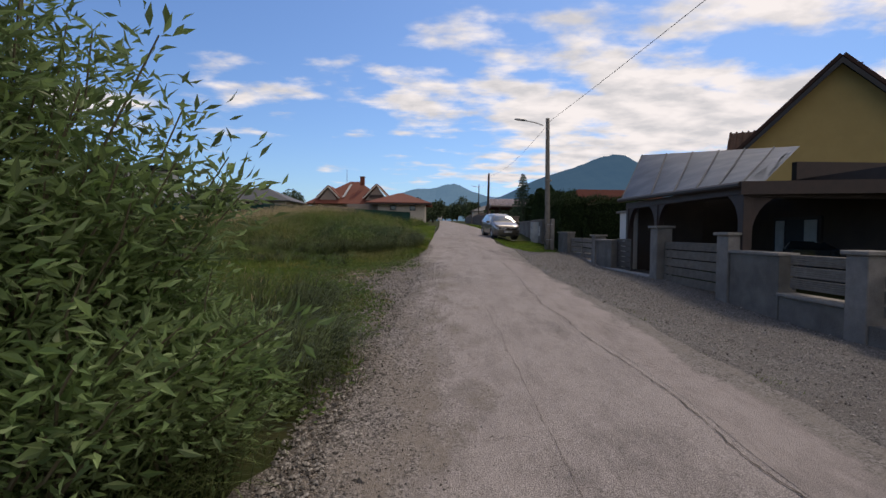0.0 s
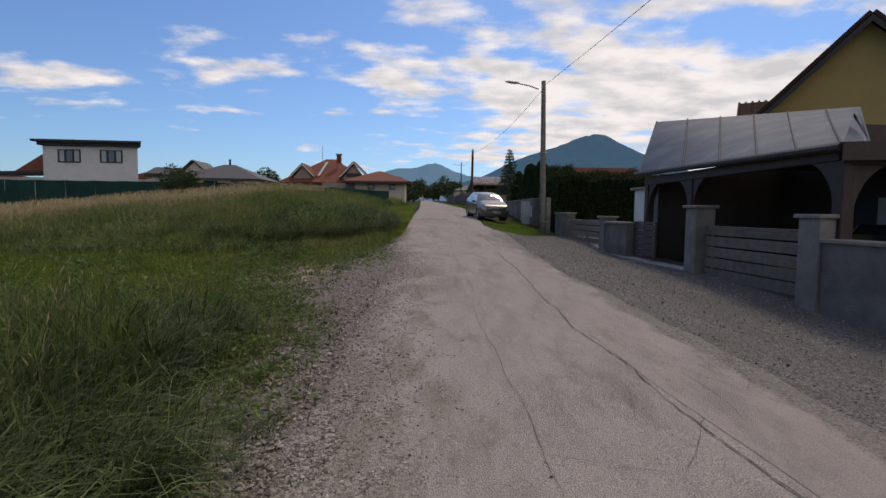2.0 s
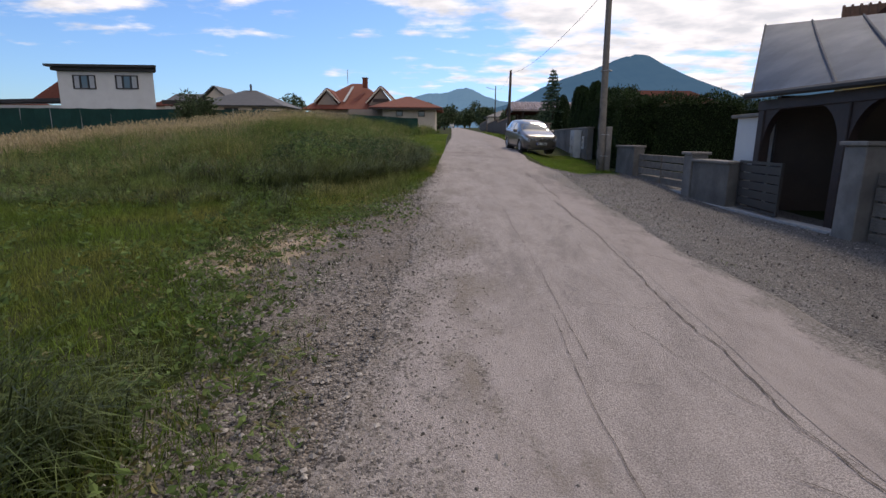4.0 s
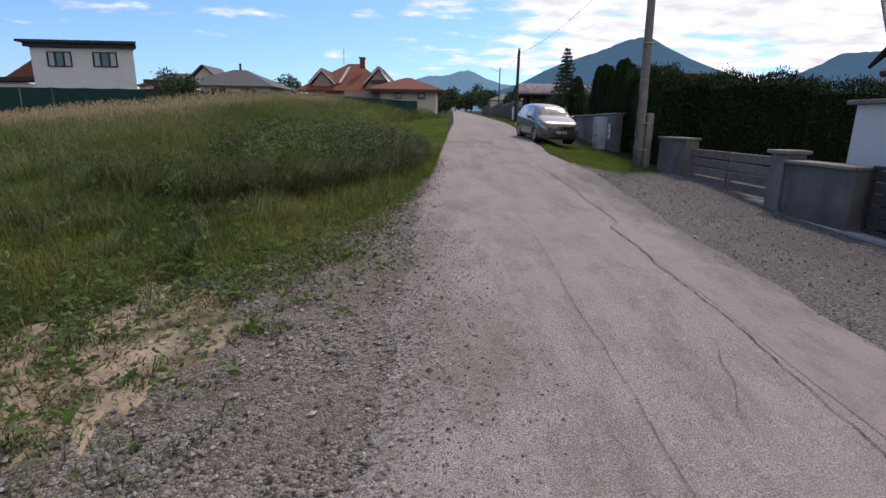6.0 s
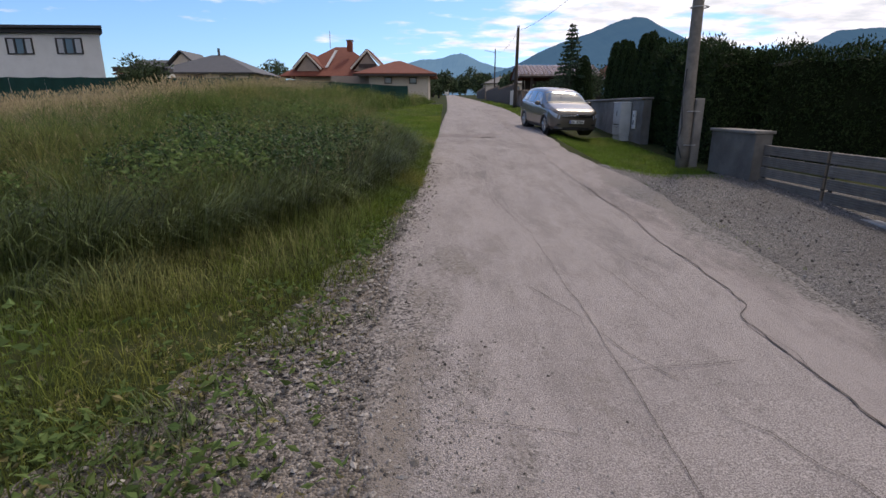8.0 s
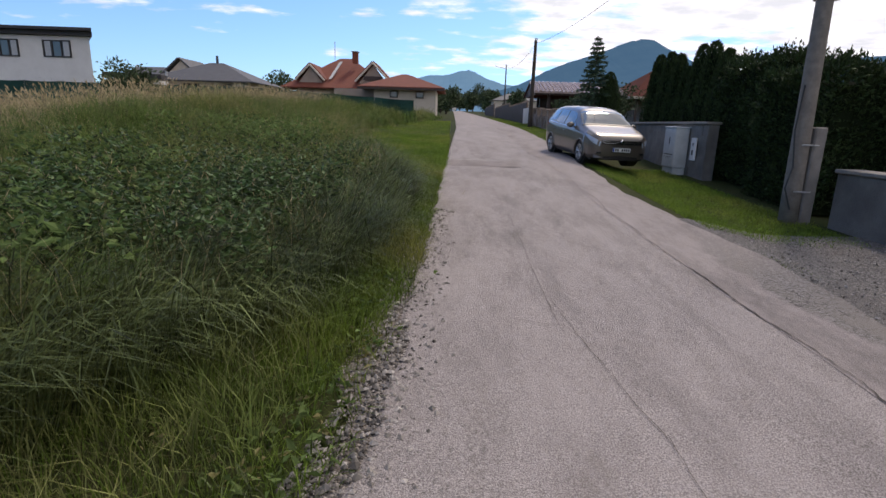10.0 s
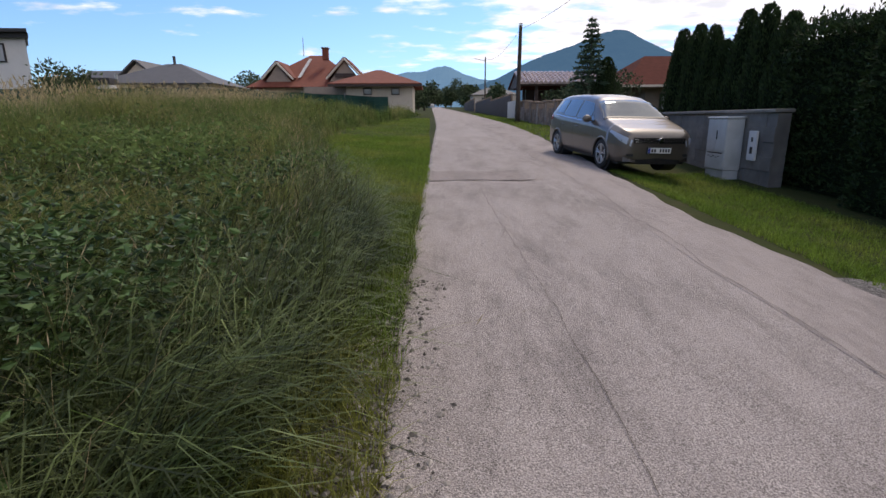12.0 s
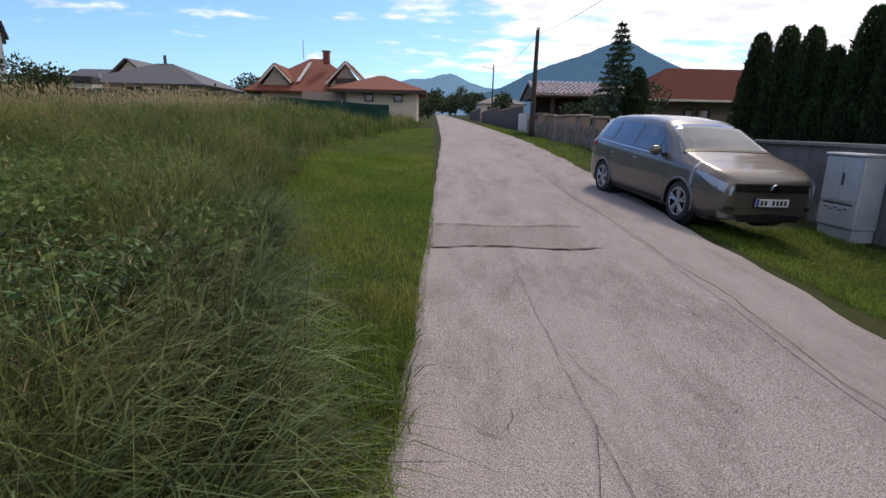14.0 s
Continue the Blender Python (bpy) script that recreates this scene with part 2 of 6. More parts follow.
M_MOWN = mat("mown_grass", (0.155, 0.235, 0.032), (0.09, 0.155, 0.022), 1.3, 0.7, island=0.5, c3=(0.20, 0.235, 0.05), scale3=0.7, trans=0.4, spec=0.15)
M_SEED = mat("grass_seed_heads", (0.42, 0.32, 0.20), (0.33, 0.27, 0.145), 0.6, 0.8, island=0.35, trans=0.4, spec=0.1)
M_WEED = mat("weed_leaves", (0.075, 0.125, 0.036), (0.145, 0.195, 0.066), 2.0, 0.75, island=0.45, trans=0.35, spec=0.12)
M_LEAF = mat("shrub_leaves", (0.085, 0.145, 0.042), (0.20, 0.27, 0.115), 2.2, 0.5, island=0.5, trans=0.35, spec=0.25)
M_TWIG = mat("shrub_stems", (0.12, 0.10, 0.055), (0.08, 0.07, 0.04), 8, 0.8)
M_HEDGE = mat("thuja_foliage", (0.018, 0.035, 0.010), (0.031, 0.052, 0.015), 4.0, 0.7, island=0.5, trans=0.1, spec=0.2)
# Near-black: the shade inside hedges and thujas is put into this colour.
M_SHADE_CORE = mat("shade_dark_core", (0.006, 0.011, 0.004), (0.010, 0.016, 0.006), 6.0, 0.95, spec=0.1)
M_CONC = mat("grey_concrete", (0.225, 0.205, 0.185), (0.155, 0.14, 0.127), 5, 0.9, 0.4, 50, c3=(0.11, 0.10, 0.09), scale3=1.1)
M_RENDER = mat("rough_grey_render", (0.17, 0.155, 0.138), (0.115, 0.104, 0.093), 3, 0.95, 0.9, 45, c3=(0.085, 0.077, 0.068), scale3=1.6)
M_CAP = mat("concrete_cap", (0.22, 0.20, 0.18), (0.155, 0.14, 0.125), 7, 0.85, 0.3, 60)
M_BOARD = mat("weathered_grey_board", (0.185, 0.158, 0.130), (0.115, 0.098, 0.082), 6, 0.8, 0.3, 70, obrand=0.18)
M_KERB = mat("pale_kerb", (0.36, 0.35, 0.335), (0.26, 0.25, 0.24), 8, 0.85, 0.3, 60)
M_IRON = mat("dark_iron", (0.02, 0.018, 0.017), (0.035, 0.03, 0.028), 10, 0.5)
M_BEAM = mat("dark_stained_beam", (0.040, 0.020, 0.015), (0.022, 0.012, 0.010), 6, 0.6, 0.3, 40)
M_ZINC = mat("dull_zinc_sheet", (0.120, 0.165, 0.245), (0.095, 0.132, 0.198), 1.6, 0.6, 0.08, 6, metal=0.0, spec=0.25, c3=(0.175, 0.225, 0.31), scale3=1.1)
M_ZINC_SEAM = mat("zinc_seam", (0.07, 0.08, 0.10), (0.055, 0.065, 0.08), 5, 0.7, metal=0.0, spec=0.1)
M_YELLOW = mat("ochre_render", (0.40, 0.27, 0.10), (0.36, 0.24, 0.088), 1.2, 0.95, 0.2, 70)
M_BROWNTILE = mat("brown_roof_tile", (0.075, 0.042, 0.033), (0.045, 0.027, 0.023), 4, 0.95, obrand=0.2, spec=0.08)
M_WHITE = mat("white_render", (0.62, 0.60, 0.58), (0.55, 0.53, 0.51), 0.8, 0.9, 0.1, 50)
M_CREAM = mat("cream_render", (0.55, 0.48, 0.40), (0.48, 0.42, 0.35), 0.8, 0.9)
M_DARKTRIM = mat("dark_trim", (0.03, 0.022, 0.02), (0.02, 0.016, 0.015), 3, 0.6)
M_GLASS = glass_mat("window_glass", (0.05, 0.06, 0.07))
M_CURTAIN = mat("pale_curtain", (0.42, 0.43, 0.45), (0.33, 0.34, 0.36), 6, 0.9)
M_REDTILE = mat("red_roof_tile", (0.185, 0.048, 0.026), (0.13, 0.036, 0.021), 2.5, 0.9, island=0.15)
M_DARKREDTILE = mat("dark_red_tile", (0.098, 0.036, 0.028), (0.072, 0.028, 0.022), 2.5, 1.0, spec=0.03)
M_GREYTILE = mat("grey_roof_tile", (0.075, 0.075, 0.08), (0.055, 0.055, 0.06), 2, 0.7)
M_MESH = mat("green_shade_net", (0.012, 0.075, 0.062), (0.009, 0.055, 0.047), 1.0, 0.8, 0.3, 6)
M_POLE = mat("weathered_pole_wood", (0.20, 0.175, 0.15), (0.13, 0.115, 0.10), 9, 0.9, 0.5, 50)
M_POLE_DARK = mat("dark_pole_wood", (0.06, 0.045, 0.035), (0.04, 0.03, 0.024), 9, 0.95, 0.5, 50)
M_STEEL = mat("galvanised_steel", (0.38, 0.38, 0.38), (0.30, 0.30, 0.30), 6, 0.5, metal=0.6)
M_CABINET = mat("pale_grey_cabinet", (0.50, 0.505, 0.50), (0.42, 0.425, 0.42), 3, 0.6, c3=(0.36, 0.36, 0.35), scale3=2.0)
M_BARK = mat("bark", (0.07, 0.055, 0.045), (0.04, 0.032, 0.027), 14, 0.95, 0.8, 30)
M_SPRUCE = mat("spruce_needles", (0.035, 0.07, 0.035), (0.055, 0.095, 0.05), 3, 0.7, island=0.4)
M_FARTREE = mat("far_tree_foliage", (0.035, 0.06, 0.02), (0.05, 0.075, 0.03), 0.6, 0.8, island=0.4)
M_STONEWALL = mat("brown_sandstone", (0.27, 0.20, 0.155), (0.19, 0.14, 0.11), 4, 0.9, 0.6, 25, obrand=0.25)
# Base colour raised pale: the glaze's bright highlight is painted in.
M_SHINYTILE = mat("sheen_pale_tile", (0.50, 0.40, 0.37), (0.40, 0.31, 0.28), 3, 0.25, island=0.15)
M_PAINT = mat("bronze_car_paint", (0.112, 0.094, 0.080), (0.104, 0.088, 0.075), 2, 0.38, metal=0.5, spec=0.6)
M_PAINT.node_tree.nodes["Principled BSDF"].inputs["Coat Weight"].default_value = 0.8
M_PAINT.node_tree.nodes["Principled BSDF"].inputs["Coat Roughness"].default_value = 0.10
M_CARGLASS = glass_mat("car_glass", (0.02, 0.028, 0.032), 0.08)
M_CARGLASS.node_tree.nodes["Principled BSDF"].inputs["Coat Weight"].default_value = 1.0
M_CARGLASS.node_tree.nodes["Principled BSDF"].inputs["Coat IOR"].default_value = 1.6
M_CARGLASS.node_tree.nodes["Principled BSDF"].inputs["Coat Roughness"].default_value = 0.04
M_TYRE = mat("tyre_rubber", (0.018, 0.018, 0.018), (0.028, 0.028, 0.027), 20, 0.85)
M_RIM = mat("alloy_rim", (0.42, 0.42, 0.42), (0.34, 0.34, 0.34), 5, 0.35, metal=0.7)
M_BLACK = mat("black_plastic", (0.012, 0.012, 0.012), (0.02, 0.02, 0.02), 10, 0.5)
M_CHROME = mat("chrome", (0.65, 0.65, 0.66), (0.6, 0.6, 0.6), 4, 0.15, metal=1.0)
M_LAMPGLASS = glass_mat("headlight_glass", (0.30, 0.34, 0.40), 0.10)
M_PLATE = mat("white_plate", (0.62, 0.62, 0.60), (0.56, 0.56, 0.55), 8, 0.5)
M_BLUE = mat("blue_plate_band", (0.02, 0.05, 0.30), (0.02, 0.045, 0.26), 8, 0.5)
M_WIRE = mat("black_cable", (0.02, 0.02, 0.022), (0.03, 0.03, 0.03), 8, 0.6)
# Beige wall under the carport: its shade is put into this dark brown.
M_SHEDWALL = mat("beige_wall_painted_shade", (0.055, 0.038, 0.03), (0.04, 0.028, 0.022), 2, 0.9, 0.2, 50)
M_DRYWEED = mat("dry_weed_leaves", (0.20, 0.17, 0.06), (0.14, 0.13, 0.05), 3, 0.7, island=0.4, trans=0.2)
M_GRASS_A = mat("arching_grass", (0.135, 0.165, 0.062), (0.020, 0.035, 0.010), 1.6, 0.55, island=0.75, trans=0.22, spec=0.15)
M_DOCK = mat("dock_leaves", (0.030, 0.064, 0.016), (0.060, 0.105, 0.030), 2.2, 0.6, island=0.7, trans=0.12, spec=0.3)
M_BEIGE = mat("pinkish_beige_wall", (0.30, 0.24, 0.20), (0.26, 0.205, 0.17), 2, 0.9, 0.2, 50)


def hill_mat(name, c1, c2, haze_glow):
    """Distant wooded slopes behind much air: a plain backdrop, haze painted in by blue and emission."""
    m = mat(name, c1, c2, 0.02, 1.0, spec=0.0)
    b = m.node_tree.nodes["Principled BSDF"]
    b.inputs["Emission Color"].default_value = (*haze_glow, 1)
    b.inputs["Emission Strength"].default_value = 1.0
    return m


# Haze of the distance is in both the base colours and the emission.
M_HILL = hill_mat("haze_painted_hill", (0.022, 0.036, 0.036), (0.014, 0.026, 0.028), (0.042, 0.102, 0.195))
M_HILL_FAR = hill_mat("haze_painted_far_hill", (0.05, 0.075, 0.085), (0.035, 0.055, 0.07), (0.09, 0.19, 0.32))


# ---- mesh helpers ----
def part(name, bm, material, parent=None, label="", smooth=False):
    me = bpy.data.meshes.new(name)
    bm.normal_update()
    bm.to_mesh(me)
    bm.free()
    me.materials.append(material)
    if smooth:
        for p in me.polygons:
            p.use_smooth = True
    ob = new(name, me)
    if parent is not None:
        ob.parent = parent
    if label:
        ob["label"] = label
    return ob


def shared(name, me, parent, m):
    """A piece on a mesh that alike pieces share."""
    ob = new(name, me)
    ob.parent = parent
    ob.matrix_basis = m
    return ob


def thing(name, m, label, category, group=""):
    ob = new(name)
    ob.matrix_basis = m
    ob.empty_display_size = 0.2
    return tagged(ob, label, category, group)


def box(bm, x0, x1, y0, y1, z0, z1, bevel=0.0):
    r = bmesh.ops.create_cube(bm, size=1.0)
    for v in r["verts"]:
        v.co = Vector(((x0 + x1) / 2 + v.co.x * (x1 - x0), (y0 + y1) / 2 + v.co.y * (y1 - y0), (z0 + z1) / 2 + v.co.z * (z1 - z0)))
    if bevel:
        es = list({e for v in r["verts"] for e in v.link_edges})
        bmesh.ops.bevel(bm, geom=es, offset=bevel, segments=1, affect="EDGES")
    return bm


def nbox(*a, **k):
    return box(bmesh.new(), *a, **k)


def tube(bm, pts, radii, seg=8):
    """A closed tube through the points, tapered by radii."""
    rings = []
    for i, p in enumerate(pts):
        a = Vector(pts[max(i - 1, 0)])
        b = Vector(pts[min(i + 1, len(pts) - 1)])
        d = (b - a).normalized()
        s = d.cross(Vector((0.31, 0.2, 0.93))).normalized()
        if s.length < 0.1:
            s = d.orthogonal().normalized()
        u = d.cross(s)
        r = radii[i] if hasattr(radii, "__len__") else radii
        rings.append([bm.verts.new(Vector(p) + (s * math.cos(k * math.tau / seg) + u * math.sin(k * math.tau / seg)) * r) for k in range(seg)])
    for q, w in zip(rings, rings[1:]):
        for k in range(seg):
            bm.faces.new((q[k], q[(k + 1) % seg], w[(k + 1) % seg], w[k]))
    bm.faces.new(rings[0][::-1])
    bm.faces.new(rings[-1])
    return bm


def slab(bm, pts, thick):
    """A polygon with thickness, extruded down along its normal."""
    vs = [bm.verts.new(p) for p in pts]
    f = bm.faces.new(vs)
    f.normal_update()
    n = f.normal.copy()
    lo = [bm.verts.new(Vector(p) - n * thick) for p in pts]
    bm.faces.new(lo[::-1])
    k = len(pts)
    for i in range(k):
        bm.faces.new((vs[i], lo[i], lo[(i + 1) % k], vs[(i + 1) % k]))
    return bm


def tri_mesh(name, verts, tris, material, label="", category="", kind="stuff", parent=None):
    """A large mesh of triangles straight from arrays."""
    me = bpy.data.meshes.new(name)
    verts = np.asarray(verts, dtype=np.float32).reshape(-1, 3)
    tris = np.asarray(tris, dtype=np.int32).reshape(-1, 3)
    me.vertices.add(len(verts))
    me.vertices.foreach_set("co", verts.ravel())
    me.loops.add(tris.size)
    me.loops.foreach_set("vertex_index", tris.ravel())
    me.polygons.add(len(tris))
    me.polygons.foreach_set("loop_start", np.arange(0, tris.size, 3, dtype=np.int32))
    me.polygons.foreach_set("loop_total", np.full(len(tris), 3, dtype=np.int32))
    me.attributes.new('sharp_face', 'BOOLEAN', 'FACE').data.foreach_set('value', np.ones(len(tris), dtype=bool))
    me.update(calc_edges=True)
    me.validate()
    me.materials.append(material)
    ob = new(name, me)
    if parent is not None:
        ob.parent = parent
    return tagged(ob, label, category, "", kind)


# ---- the lie of the land ----
RISE_Y = [-60, -8, -3, 2, 7, 12, 18, 26, 36, 250, 400]
RISE_Z = [-1.3, -0.20, 0.0, 0.22, 0.37, 0.65, 0.96, 1.30, 1.62, 7.2, 7.6]


def road_z(y):
    y = np.asarray(y, dtype=float)
    return sum(np.interp(y + d, RISE_Y, RISE_Z) for d in (-2, -1, 0, 1, 2)) / 5


def sm(t):
    t = np.clip(t, 0, 1)
    return t * t * (3 - 2 * t)


def wob(x, y):
    return np.sin(x * 1.3 + y * 0.7) * 0.5 + np.sin(x * 0.41 - y * 0.9 + 1.0) * 0.5


def land(x, y):
    """Height of the ground sheet."""
    x, y = np.asarray(x, dtype=float), np.asarray(y, dtype=float)
    z = road_z(np.clip(y, -60, 400))
    far = 1 - sm((y - 60) / 50)
    z = z + 0.62 * sm((y - 4) / 14) * sm((-x - 1.8) / 6.0) * far
    z = z - 0.097 * np.clip(-x - 7 - 0.17 * (y - 16), 0, 34) * sm((y - 2) / 9) * far
    z = z - 0.20 * sm((x - 2.6) / 1.4) * sm((24 - y) / 8.0)
    off = np.maximum(np.maximum(-0.9 - x, x - 3.1), 0)
    return z + wob(x, y) * 0.05 * sm(off / 2.5)


def land1(x, y):
    return float(land(x, y))


def steps(*runs):
    out = []
    for a, b, d in runs:
        out += list(np.arange(a, b, d))
    return np.array(out + [runs[-1][1]])


def sheet(name, xs, ys, zfun, material):
    X, Y = np.meshgrid(xs, ys)
    V = np.stack([X, Y, zfun(X, Y)], -1).reshape(-1, 3)
    nx, ny = len(xs), len(ys)
    i = (np.arange(ny - 1)[:, None] * nx + np.arange(nx - 1)[None]).ravel()
    F = np.concatenate([np.stack([i, i + 1, i + nx + 1], -1), np.stack([i, i + nx + 1, i + nx], -1)])
    return tri_mesh(name, V, F, material, kind="structure")


gx = steps((-3000, -200, 400), (-200, -50, 15), (-50, -12, 2), (-12, 9, 0.5), (9, 50, 3), (50, 200, 25), (200, 3000, 400))
gy = steps((-600, -60, 90), (-60, -15, 5), (-15, 30, 0.5), (30, 80, 2), (80, 400, 20), (400, 3200, 400))
tagged(sheet("ground", gx, gy, lambda x, y: land(x, y) - 0.016, M_GROUND), "green and brown meadow soil under the grass", "ground", kind="structure")

LEFT_Y = [-30, -8.6, -6, -5, -4, -3, -2, -1, 0, 1.2, 2, 3, 4.3, 5.4, 6.6, 9.5, 12, 16, 30, 80]
LEFT_X = [-0.75, -0.8, -0.9, -1.05, -1.2, -1.3, -1.4, -1.9, -2.5, -2.55, -2.2, -1.5, -1.1, -0.85, -0.65, -0.6, -0.55, -0.42, -0.1, 0.0]
EDGE_Y = [-30, -9, -4, -1, 0.5, 3, 5.3, 7.4, 9.5, 11, 12.5, 15.5, 20, 31, 60, 240]
EDGE_L = [-0.75, -0.72, -0.62, -0.55, -0.50, -0.52, -0.62, -0.56, -0.50, -0.48, -0.45, -0.36, -0.25, 0.0, 0.1, 0.4]
EDGE_R = [2.9, 2.85, 2.75, 2.65, 2.52, 2.55, 2.68, 2.85, 2.93, 2.72, 2.6, 2.72, 3.0, 3.4, 3.7, 3.9]


def left_edge(y):
    return np.interp(y, EDGE_Y, EDGE_L) + 0.035 * np.where(np.asarray(y) < 8, 1.0, 0.3) * np.sin(np.asarray(y) * 2.9) + 0.03 * np.where(np.asarray(y) < 8, 1.0, 0.45) * np.sin(np.asarray(y) * 7.1 + 1) * (np.asarray(y) < 14)


def right_edge(y):
    return np.interp(y, EDGE_Y, EDGE_R) + 0.03 * np.sin(np.asarray(y) * 2.1 + 2) + 0.02 * np.sin(np.asarray(y) * 6.3)


def seam_x(y):
    """The long crack between the old carriageway and the paler strip beside it."""
    y = np.asarray(y, dtype=float)
    return (1.79 + 0.025 * np.sin(y * 0.9) + 0.012 * np.sin(y * 3.7 + 1) + 0.19 * sm((y - 4.22) / 0.35) - 0.10 * sm((y - 7) / 3)
            + 0.10 * sm((-4.6 - y) / 1.5) - 0.08 * np.exp(-((y + 3) / 1.5) ** 2) + np.clip((y - 20) / 60, 0, 0.6))


def band(name, xa, xb, y0, y1, dy, lift, n, material, label, category, crown=0.0, skirt=True, joint=0):
    """A strip of paving between the curves xa(y) and xb(y), its edges turned down into the ground."""
    ys = np.concatenate([np.arange(y0, min(y1, 42), dy), np.arange(42, y1, 4)]) if y1 > 42 else np.arange(y0, y1 + dy * 0.5, dy)
    A, B = xa(ys), xb(ys)
    t = np.linspace(0, 1, n)
    X = A[:, None] + (B - A)[:, None] * t
    Y = np.repeat(ys[:, None], n, 1)
    Z = land(X, Y) + lift + crown * (1 - (2 * t - 1) ** 2)
    if skirt:
        Z[:, 0] -= 0.0 if joint < 0 else 0.022
        Z[:, -1] -= 0.0 if joint > 0 else 0.022
        X[:, 1] = A + 0.06
        X[:, -2] = B - 0.06
    V = np.stack([X, Y, Z], -1).reshape(-1, 3)
    i = (np.arange(len(ys) - 1)[:, None] * n + np.arange(n - 1)[None]).ravel()
    F = np.concatenate([np.stack([i, i + 1, i + n + 1], -1), np.stack([i, i + n + 1, i + n], -1)])
    return tagged(tri_mesh(name, V, F, material, kind="structure"), label, category, kind="structure")


road = band("road", left_edge, seam_x, -30, 240, 0.2, 0.012, 14, M_ASPHALT, "worn pinkish-grey asphalt road with exposed stones and cracks", "road", joint=1)
strip = band("road_strip", lambda y: seam_x(y) - 0.012, right_edge, -30, 240, 0.2, 0.015, 8, M_STRIP, "paler smooth asphalt strip along the road", "road", joint=-1)
band("gravel_verge", lambda y: np.interp(y, LEFT_Y, LEFT_X) - 0.10 + 0.08 * np.sin(y * 3.3) + 0.05 * np.sin(y * 8.1), lambda y: left_edge(y) + 0.12, -16, 12, 0.15, 0.002, 10, M_GRAVEL_L, "dusty gravel between road and meadow", "gravel", skirt=False)
band("gravel_forecourt", lambda y: right_edge(y) - 0.15, lambda y: np.full(np.shape(y), 6.3), -18, 10.9, 0.25, 0.001, 14, M_GRAVEL, "grey gravel forecourt before the fence", "gravel", skirt=False)


# ---- cracks and patches on the road ----
def ribbon(name, pts, widths, material, label, lift=0.020):
    """A thin crack or joint drawn along the road's surface, lens-shaped ends."""
    V, F = [], []
    n = len(pts)
    for i, (x, y) in enumerate(pts):
        a, b = Vector(pts[max(i - 1, 0)]), Vector(pts[min(i + 1, n - 1)])
        d = (b - a).normalized()
        s = Vector((d.y, -d.x))
        w = widths[i] * 0.5
        z = land1(x, y) + lift
        V += [(x - s.x * w, y - s.y * w, z), (x + s.x * w, y + s.y * w, z)]
        if i:
            k = 2 * i
            F += [(k - 2, k - 1, k + 1), (k - 2, k + 1, k)]
    return tagged(tri_mesh(name, V, F, material, kind="structure"), label, "crack", kind="structure")


rng = np.random.default_rng(7)


def crack_line(fx, y0, y1, step, jit, w0, w1):
    ys = np.arange(y0, y1, step)
    walkx = np.cumsum(rng.normal(0, jit, len(ys)))
    walkx -= np.linspace(0, walkx[-1], len(ys))
    pts = [(float(fx(y) + d), float(y)) for y, d in zip(ys, walkx)]
    w = rng.uniform(w0, w1, len(ys))
    w[0] = w[-1] = 0.002
    return pts, w


for y0, y1, w1 in ((-14, 8.9, 0.016), (9.0, 22, 0.009), (24, 46, 0.010)):
    p, w = crack_line(lambda y: seam_x(y) - 0.012, y0, y1, 0.05, 0.007, 0.003, w1 - 0.003)
    ribbon("road_crack", p, w, M_CRACK, "dark open crack along the road's paler strip")
for y0, y1, x0, x1 in ((-13.5, -1.2, 0.70, 0.72), (-1.9, 6.4, 0.80, 0.77), (6.3, 8.1, 0.77, 0.50), (7.4, 15.0, 0.51, 0.44), (16.6, 26.0, 0.50, 0.55)):
    p, w = crack_line(lambda y: x0 + (x1 - x0) * (y - y0) / (y1 - y0) + 0.02 * math.sin(y * 0.8), y0, y1, 0.06, 0.004, 0.0015, 0.0055)
    ribbon("road_crack", p, w, M_CRACK, "fine lengthwise crack in worn asphalt")
